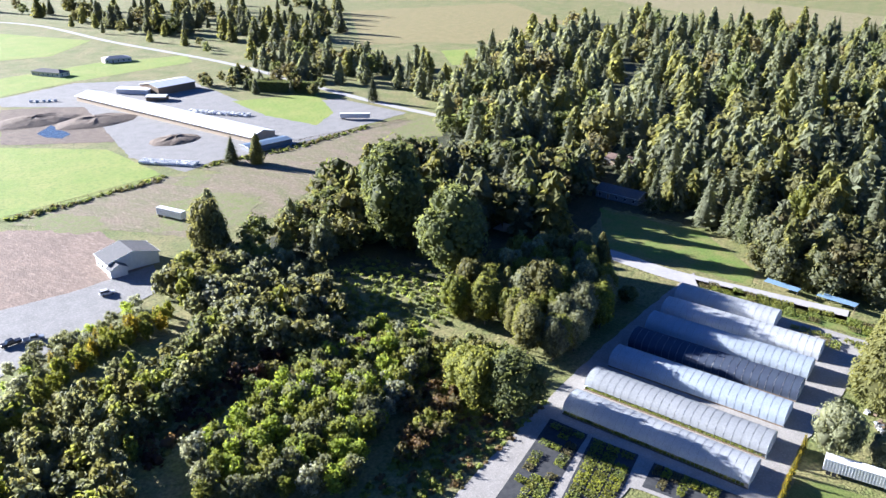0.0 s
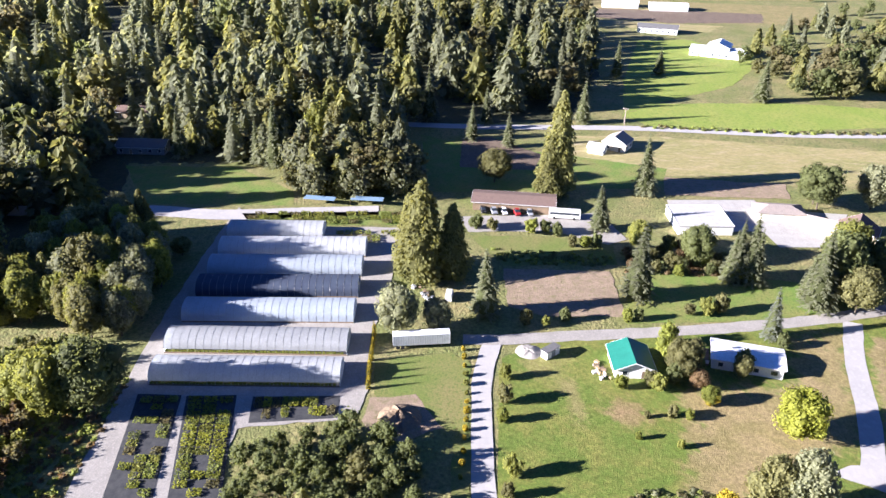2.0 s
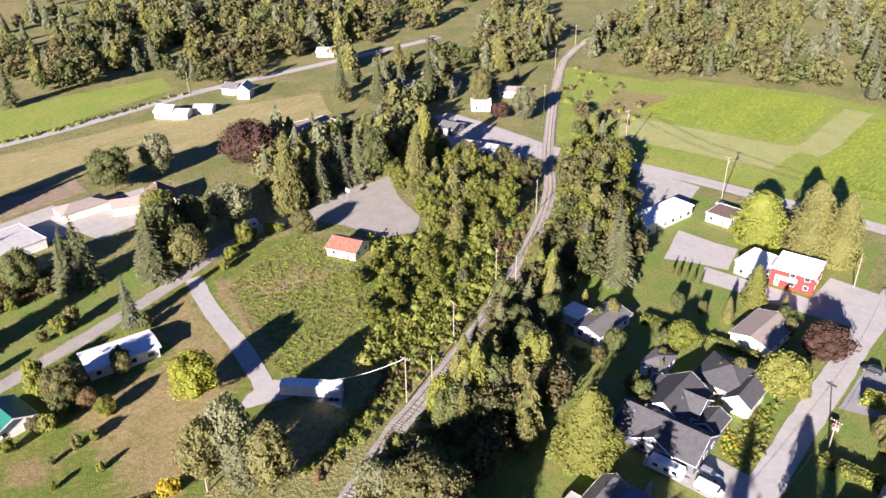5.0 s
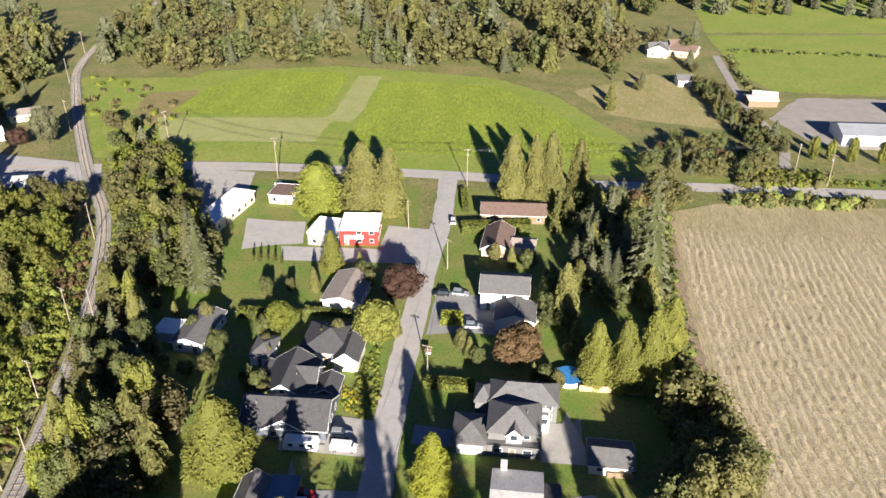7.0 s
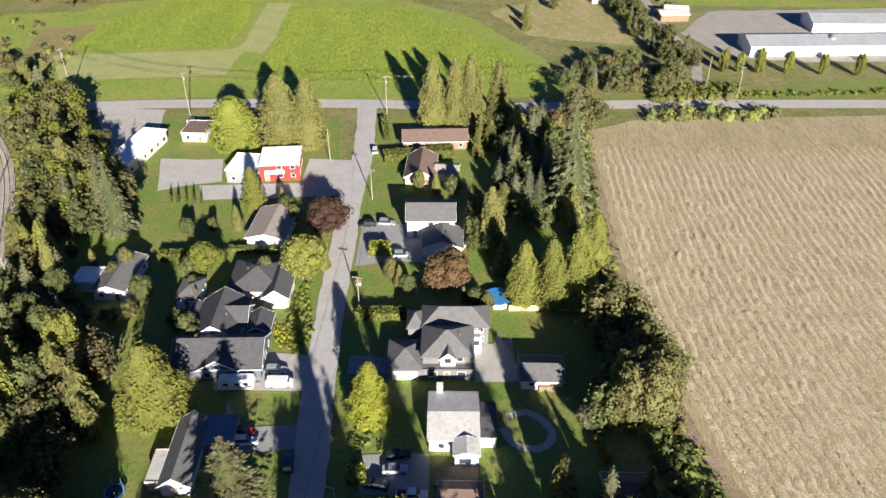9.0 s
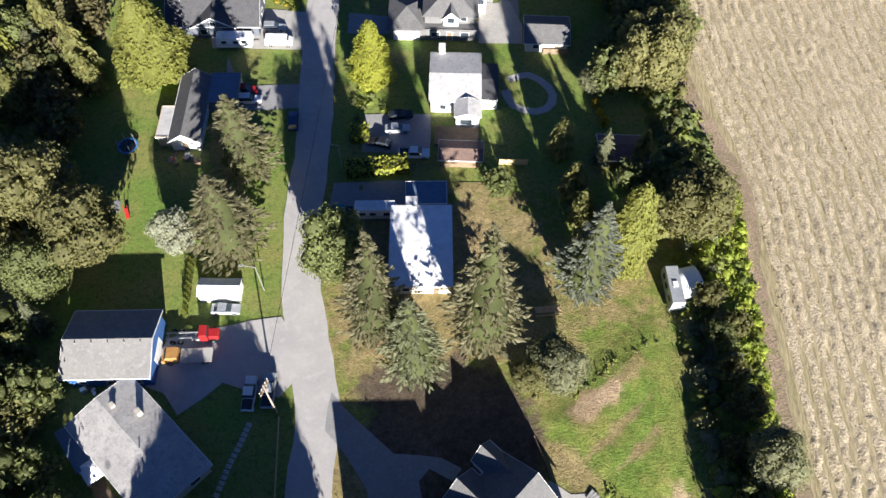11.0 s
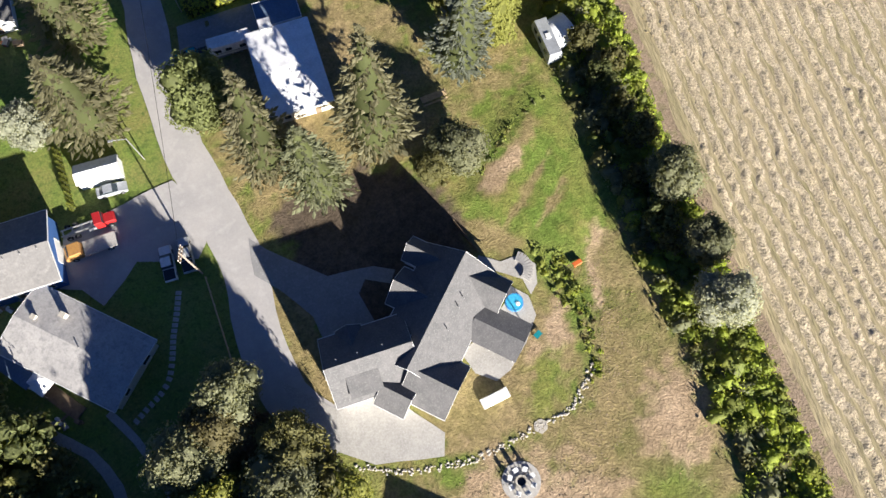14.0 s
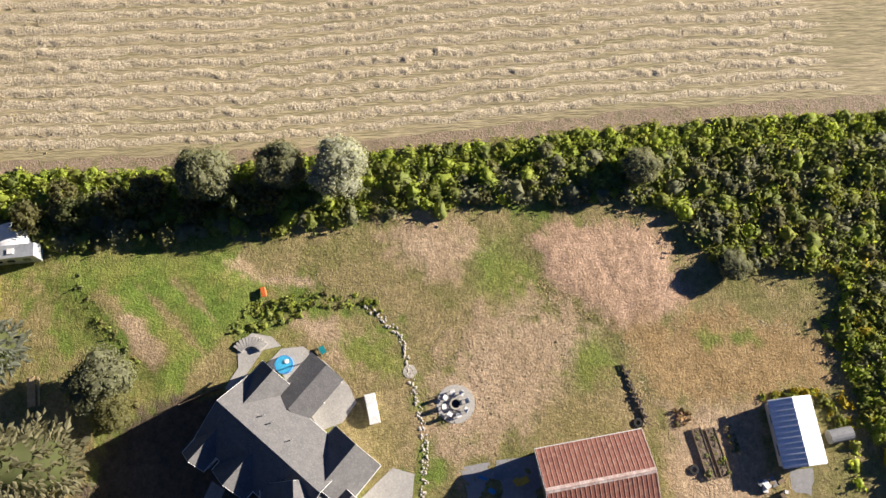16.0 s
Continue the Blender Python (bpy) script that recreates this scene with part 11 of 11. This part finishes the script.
for pts, leaves, sd in (([(5.0, -36.4), (5.1, -37.3), (-1.4, -38.4), (-1.5, -37.4)], ["willow", "hedge", "bramble"], 91), ([(4.9, -38.3), (5.0, -39.2), (-1.1, -40.3), (-1.2, -39.3)], ["hedge", "fern", "maple"], 92), ([(5.5, -40.6), (5.3, -42.0), (1.5, -42.3), (1.6, -41.0)], ["straw", "willow", "lime"], 93), ([(8.2, -34.2), (8.0, -36.2), (5.8, -36.2), (6.0, -33.9)], ["rust", "stalk", "olive"], 94)):
    brush("vegetable_plants", pts, 0.62, 0.22, 0.5, leaves, "leafy vegetable plants in the kitchen garden", sd, 26, 0.13, 1.5)
brush("shed_shrubs", [(9.3, -46.6), (9.6, -55.3), (4.9, -57.8), (3.1, -55.9), (8.5, -54.4), (8.3, -46.9)], 0.95, 0.35, 0.85, ["fern", "gold", "lime", "hedge"], "yellow-green shrubs round the white-roofed shed", 95, 34, 0.2, 1.2)
brush("border_shrubs", [(27.5, 25.0), (28.6, 18.0), (27.6, 9.5), (25.3, 4.6), (23.9, 6.0), (25.6, 10.5), (26.4, 17.5), (25.2, 24.6)], 1.0, 0.25, 0.6, ["fern", "bramble", "olive", "hedge"], "low shrubs along the garden border", 96, 26, 0.17, 0.9)
brush("ditch_brush", [(33.6, 51.9), (28.4, 48.9), (20.2, 41.9), (19.6, 40.6), (28.4, 47.2), (33.6, 50.4)], 0.9, 0.35, 0.8, ["maple", "alder", "bramble"], "dark low brush along the mound's ditch", 97, 26, 0.2, 1.1)
patch("barn_court", [(2.3, -3.4), (3.4, -15.0), (-7.0, -15.4), (-8.9, -3.6)], 0.14, M["drive"], "dark paved court beside the red barn", 0.2, "yard")
patch("shed_court", [(-1.2, -48.4), (-0.9, -53.8), (-10.9, -54.2), (-11.8, -47.6)], 0.14, M["drive"], "grey slab court before the shed", 0.2, "yard")
m, L = base_pose((2.3, -54.7), (2.7, -58.0))
e = thing("rain_tank", m, "grey covered trailer beside the shed", "tank")
part("body", tube(bmesh.new(), (0, 0.5, 1.0), (L, 0.5, 1.0), 0.95, None, 14), M["greyside"], e)
part("cradle", boxed(0.2, -0.2, 0, L - 0.2, 1.2, 0.3), M["wood"], e)


# cut straw rows of the field
def straw_rows():
    rng = np.random.default_rng(9)
    ex = np.array([p[0] for p in EDGE])[::-1]
    ey = np.array([p[1] for p in EDGE])[::-1]
    cs = []
    for k in range(44):
        y = np.arange(55 if k < 20 else -110, 225, 0.75)
        y = y + rng.uniform(-0.25, 0.25, len(y))
        gate = np.sin(y * 0.9 + k * 2.1) + np.sin(y * 2.3 + k * 1.3) + rng.normal(0, 1.0, len(y))
        y = y[gate > -0.55]
        x = np.interp(y, ey, ex) * 0.75 + 51 * 0.25 + 3.5 + k * 2.75 + rng.normal(0, 0.28, len(y)) + 0.5 * np.sin(y * 0.07 + k)
        cs.append(np.stack([x, y, np.full(len(y), 0.13)], 1))
    c = np.repeat(np.concatenate(cs), 4, 0)
    n = len(c)
    c = c + rng.normal(0, 1, (n, 3)) * np.array([0.22, 0.24, 0.0]) + np.array([0, 0, 1.0]) * rng.uniform(0, 0.16, (n, 1))
    nn = unit(rng.normal(0, 0.6, (n, 3)) + np.array([0, 0, 0.7]))
    t = unit(np.cross(nn, rng.normal(0, 1, (n, 3))))
    s = 0.16 * rng.uniform(0.5, 1.4, (n, 1))
    v, f = kites(c, t * s, np.cross(nn, t) * s * 0.6, 0.35)
    ob = from_arrays("straw_rows", v, f, [LEAF["straw"]])
    tagged(ob, "rows of loose cut straw on the stubble", "straw", "", "stuff")


straw_rows()


def swaths(y0, y1, dy, width, du, tall, base, seed):
    """Lumpy rows of cut straw lying along the field."""
    rng = np.random.default_rng(seed)
    ys = np.arange(y0, y1, dy)
    us = np.arange(0, width, du)
    u, y = np.meshgrid(us, ys)
    ex = np.interp(ys, np.array([p[1] for p in EDGE])[::-1], np.array([p[0] for p in EDGE])[::-1])
    ex = np.convolve(np.pad(ex, 30, mode="edge"), np.ones(61) / 61, mode="valid")
    x = ex[:, None] + 2.2 + u
    wob = 1.1 * lattice(u, y, 6, 3.5, rng) + 0.5 * lattice(u, y, 2, 1.2, rng)
    ridge = (0.5 + 0.5 * np.cos(2 * math.pi * (u + wob) / 2.3)) ** 1.4
    clump = 0.65 * lattice(u, y, 0.95, 1.1, rng) + 0.35 * lattice(u, y, 0.6, 0.62, rng)
    patchy = lattice(u, y, 7, 9, rng)
    z = 0.03 + tall * ridge * (0.40 + 0.6 * patchy) * (0.10 + 1.0 * clump) + 0.07 * lattice(u, y, 0.4, 0.4, rng)
    fade = np.minimum(1, np.minimum(u / 1.5, np.minimum((us[-1] - u) / 12, np.minimum((y - ys[0]) / 10, (ys[-1] - y) / 25))))
    z = base + (z - 0.04) * np.maximum(fade, 0)
    r, c = z.shape
    k = np.arange(r * c).reshape(r, c)
    f = np.stack([k[:-1, :-1], k[:-1, 1:], k[1:, 1:], k[1:, :-1]], -1).reshape(-1, 4)
    ob = from_arrays("straw_swaths", np.stack([x, y, z], -1).reshape(-1, 3), f, [M["straw"]])
    tagged(ob, "lumpy rows of cut straw on the stubble field", "straw", "", "stuff")


swaths(-72, 66, 0.3, 62, 0.29, 0.42, 0.04, 19)
swaths(42, 226, 0.62, 96, 0.46, 0.58, 0.05, 20)


def tufts(name, poly, step, leaves, label, seed, size=0.16, per=5):
    """Loose tufts of grass or cut stalks on rough ground."""
    rng = np.random.default_rng(seed)
    p = scatter(poly, step, rng, 0.5)
    dense = np.array([noise.noise((x * 0.12, y * 0.12, seed)) for x, y in p]) + rng.normal(0, 0.25, len(p))
    p = p[dense > -0.05]
    c = np.repeat(np.concatenate([p, np.full((len(p), 1), 0.12)], 1), per, 0)
    n = len(c)
    c = c + rng.normal(0, 1, (n, 3)) * np.array([0.3, 0.3, 0]) + np.array([0, 0, 1.0]) * rng.uniform(0, 0.05, (n, 1))
    nn = unit(rng.normal(0, 0.35, (n, 3)) + np.array([0, -0.3, 1.0]))
    t = unit(np.cross(nn, rng.normal(0, 1, (n, 3))))
    s = size * rng.uniform(0.5, 1.5, (n, 1))
    v, f = kites(c, t * s, np.cross(nn, t) * s * 0.55, 0.35)
    ob = from_arrays(name, v, f, [LEAF[q] for q in leaves], None, np.repeat(rng.integers(0, len(leaves), len(p)), per))
    tagged(ob, label, "grass", "", "stuff")


tufts("grass_tufts", [(33, 26), (38, 12), (39.5, -14), (38, -36), (34, -85), (-15, -85), (-15, -10), (-3, -0.6), (12.5, 1.6), (21.5, 4.3), (27, 15.6)], 1.7, ["straw", "stalk", "rust", "straw", "bramble"], "dry tufts and cut stalks on rough ground", 81, 0.10)
tufts("grass_tufts", [(20, 20), (30, 50), (40, 55), (39, 10), (28, 14)], 0.8, ["hedge", "bramble"], "green grass tufts on the garden slope", 82, 0.09)
tufts("crop_leaves", [(-71.4, 365.1), (-16.9, 364.0), (4.5, 337.9), (27.1, 300.9), (39.6, 278.8), (-17.9, 275.6), (-72.1, 277.6), (-70.2, 307.9)], 2.6, ["hedge", "hedge", "lime"], "leafy crop plants in the field", 83, 0.42, 4)

# more yard things
def stack(name, label, p, q, mat, n, category):
    """Loose boards or crates in a low pile."""
    rng = random.Random(len(label) * 7 + n)
    m, L = base_pose(p, q, 0.12)
    e = thing(name, m, label, category)
    for k in range(n):
        x, y, z = rng.uniform(0, L), rng.uniform(-1.2, 1.2), 0.0
        w, d, h = rng.uniform(0.4, 1.5), rng.uniform(0.3, 0.9), rng.uniform(0.2, 0.8)
        part("crate", boxed(-w / 2, -d / 2, 0, w / 2, d / 2, h, Matrix.Translation((x, y, z)) @ Matrix.Rotation(rng.uniform(0, 3), 4, "Z")), M[mat[k % len(mat)]], e)


stack("lumber_pile", "scattered lumber and crates beside the green-roofed workshop", (-155.5, 25.9), (-149.2, 28.7), ("wood", "log", "whitemetal"), 16, "lumber")
stack("scrap_pile", "scrap and machinery parts in the nursery yard", (-190.0, -21.4), (-178.7, -13.1), ("wood", "metal", "greyside", "white"), 22, "scrap")
stack("scrap_pile", "clutter along the back of the blue workshop", (-57.2, 42.0), (-47.7, 41.7), ("wood", "greyside", "white"), 8, "scrap")
stack("scrap_pile", "garden clutter beside the pale-roofed house", (-50.6, 25.0), (-43.5, 21.3), ("white", "wood", "greyside"), 8, "scrap")
stack("yard_clutter", "boxes and tools on the narrow house's porch", (-49.6, 85.2), (-44.3, 84.0), ("white", "wood", "greyside", "orange"), 12, "clutter")
stack("yard_clutter", "crates beside the two-storey house", (4.6, 174.5), (6.5, 163.7), ("white", "wood", "greyside"), 8, "clutter")
stack("yard_clutter", "blue and grey tubs in the barn court", (-0.2, -5.4), (0.0, -12.4), ("blue", "yellow", "greyside"), 5, "clutter")
stack("yard_clutter", "planters and pallets in the shed court", (-3.6, -43.1), (-3.2, -48.6), ("wood", "white", "greyside"), 9, "clutter")
for name, label, c, w, d, mat in (("tarpaulin", "blue and red tarpaulin on the lawn", (-58.1, 74.0), 4.5, 2.6, "greyside"), ("tarpaulin", "dark tarpaulin on the grass", (-68.4, 81.4), 4.0, 3.0, "blueside")):
    e = thing(name, pose(c[0], c[1], 0.06, 0, 0, 12), label, "tarpaulin")
    bm = bmesh.new()
    bmesh.ops.create_grid(bm, x_segments=8, y_segments=6, size=0.5)
    for v in bm.verts:
        v.co = Vector((v.co.x * w, v.co.y * d, 0.0 + 0.12 * abs(noise.noise(v.co * 7))))
    part("sheet", bm, M[mat], e)
c = (-54.4, 73.2)
e = thing("play_slide", pose(c[0], c[1], 0.05, 0, 0, 20), "small red plastic play slide", "slide")
part("chute", boxed(-0.3, -1.2, 0.5, 0.3, 0.6, 0.6, Matrix.Rotation(0.4, 4, "X")), M["red"], e)
for x in (-0.3, 0.3):
    part("post", boxed(x - 0.05, 0.5, 0, x + 0.05, 0.6, 1.3), M["red"], e)
c = (-20.4, 146.8)
e = thing("mailbox_stand", Matrix.Translation((c[0], c[1], 0)), "reddish roofed mailbox stand by the street", "mailbox")
part("box", boxed(-0.6, -0.3, 0.8, 0.6, 0.3, 1.6), M["white"], e)
bm = bmesh.new()
v = [bm.verts.new(q) for q in ((-0.8, -0.5, 1.6), (0.8, -0.5, 1.6), (0.8, 0.5, 1.6), (-0.8, 0.5, 1.6), (-0.8, 0, 2.2), (0.8, 0, 2.2))]
for f in ((0, 1, 5, 4), (2, 3, 4, 5), (1, 2, 5), (3, 0, 4), (3, 2, 1, 0)):
    bm.faces.new([v[i] for i in f])
part("roof", bm, M["brshingle"], e)
for x in (-0.5, 0.5):
    part("post", boxed(x - 0.06, -0.06, 0, x + 0.06, 0.06, 0.8), M["wood"], e)
c = (-185.7, 162.1)
e = thing("basketball_hoop", Matrix.Translation((c[0], c[1], 0.12)), "basketball hoop on the gravel lot", "hoop")
part("post", tube(bmesh.new(), (0, 0, 0), (0, 0, 3.3), 0.07), M["metal"], e)
part("backboard", boxed(-0.9, 0.3, 2.8, 0.9, 0.36, 3.9), M["white"], e)
part("rim", tube(bmesh.new(), (0, 0.6, 3.04), (0, 0.6, 3.08), 0.23, None, 12), M["orange"], e)

tufts("brush_stalks", [(34.8, -15.9), (36.0, -24.6), (35.2, -36.5), (21.2, -37.7), (16.5, -58.5), (10.0, -57.9), (9.5, -41.5), (8.8, -28.5), (18.6, -27.4), (26.0, -17.5)], 0.7, ["stalk", "straw", "stalk"], "cut straw-coloured brush stalks", 84, 0.16, 6)


def clods(name, poly, step, lo, hi, mat, label, seed, long=1.0, turn=0.0):
    """Loose lumps of earth and cut litter on bare ground, one joined mesh."""
    rng = np.random.default_rng(seed)
    p = scatter(poly, step, rng, 0.5)
    p = p[np.array([noise.noise((x * 0.15, y * 0.15, seed)) for x, y in p]) + rng.normal(0, 0.3, len(p)) > -0.1]
    n = len(p)
    base = np.array([(1, 0, 0), (0.3, 0.9, 0), (-0.8, 0.6, 0), (-0.8, -0.6, 0), (0.3, -0.9, 0), (0, 0, 0.8)], float)
    r = rng.uniform(lo, hi, (n, 1, 1)) * rng.uniform(0.7, 1.3, (n, 6, 1))
    v = base[None] * r * np.array([long, 1.0, 1.0])
    a = turn + rng.normal(0, 0.5 if long > 1 else 3.0, (n, 1))
    c, s = np.cos(a), np.sin(a)
    v = np.stack([v[..., 0] * c - v[..., 1] * s + p[:, :1], v[..., 0] * s + v[..., 1] * c + p[:, 1:], v[..., 2] + 0.13], -1).reshape(-1, 3)
    f = np.array([(i, (i + 1) % 5, 5, 5) for i in range(5)])[:, :3]
    f = (f[None] + (np.arange(n) * 6)[:, None, None]).reshape(-1, 3)
    tagged(from_arrays(name, v, f, [mat]), label, "litter", "", "stuff")


clods("earth_clods", PLOT[21][0], 1.0, 0.08, 0.19, M["tilled"], "small clods and stubs on bare earth", 121)
clods("cut_litter", PLOT[20][0], 0.5, 0.08, 0.19, M["straw"], "windrowed cut stalks on the pink earth", 122, 2.6, 1.35)
clods("cut_litter", PLOT[22][0], 0.42, 0.07, 0.15, M["straw"], "windrowed cut stalks on the ochre plot", 123, 2.4, 1.35)
clods("earth_clods", PLOT[13][0], 0.7, 0.06, 0.14, M["bare"], "small clods on the dry slope", 124)
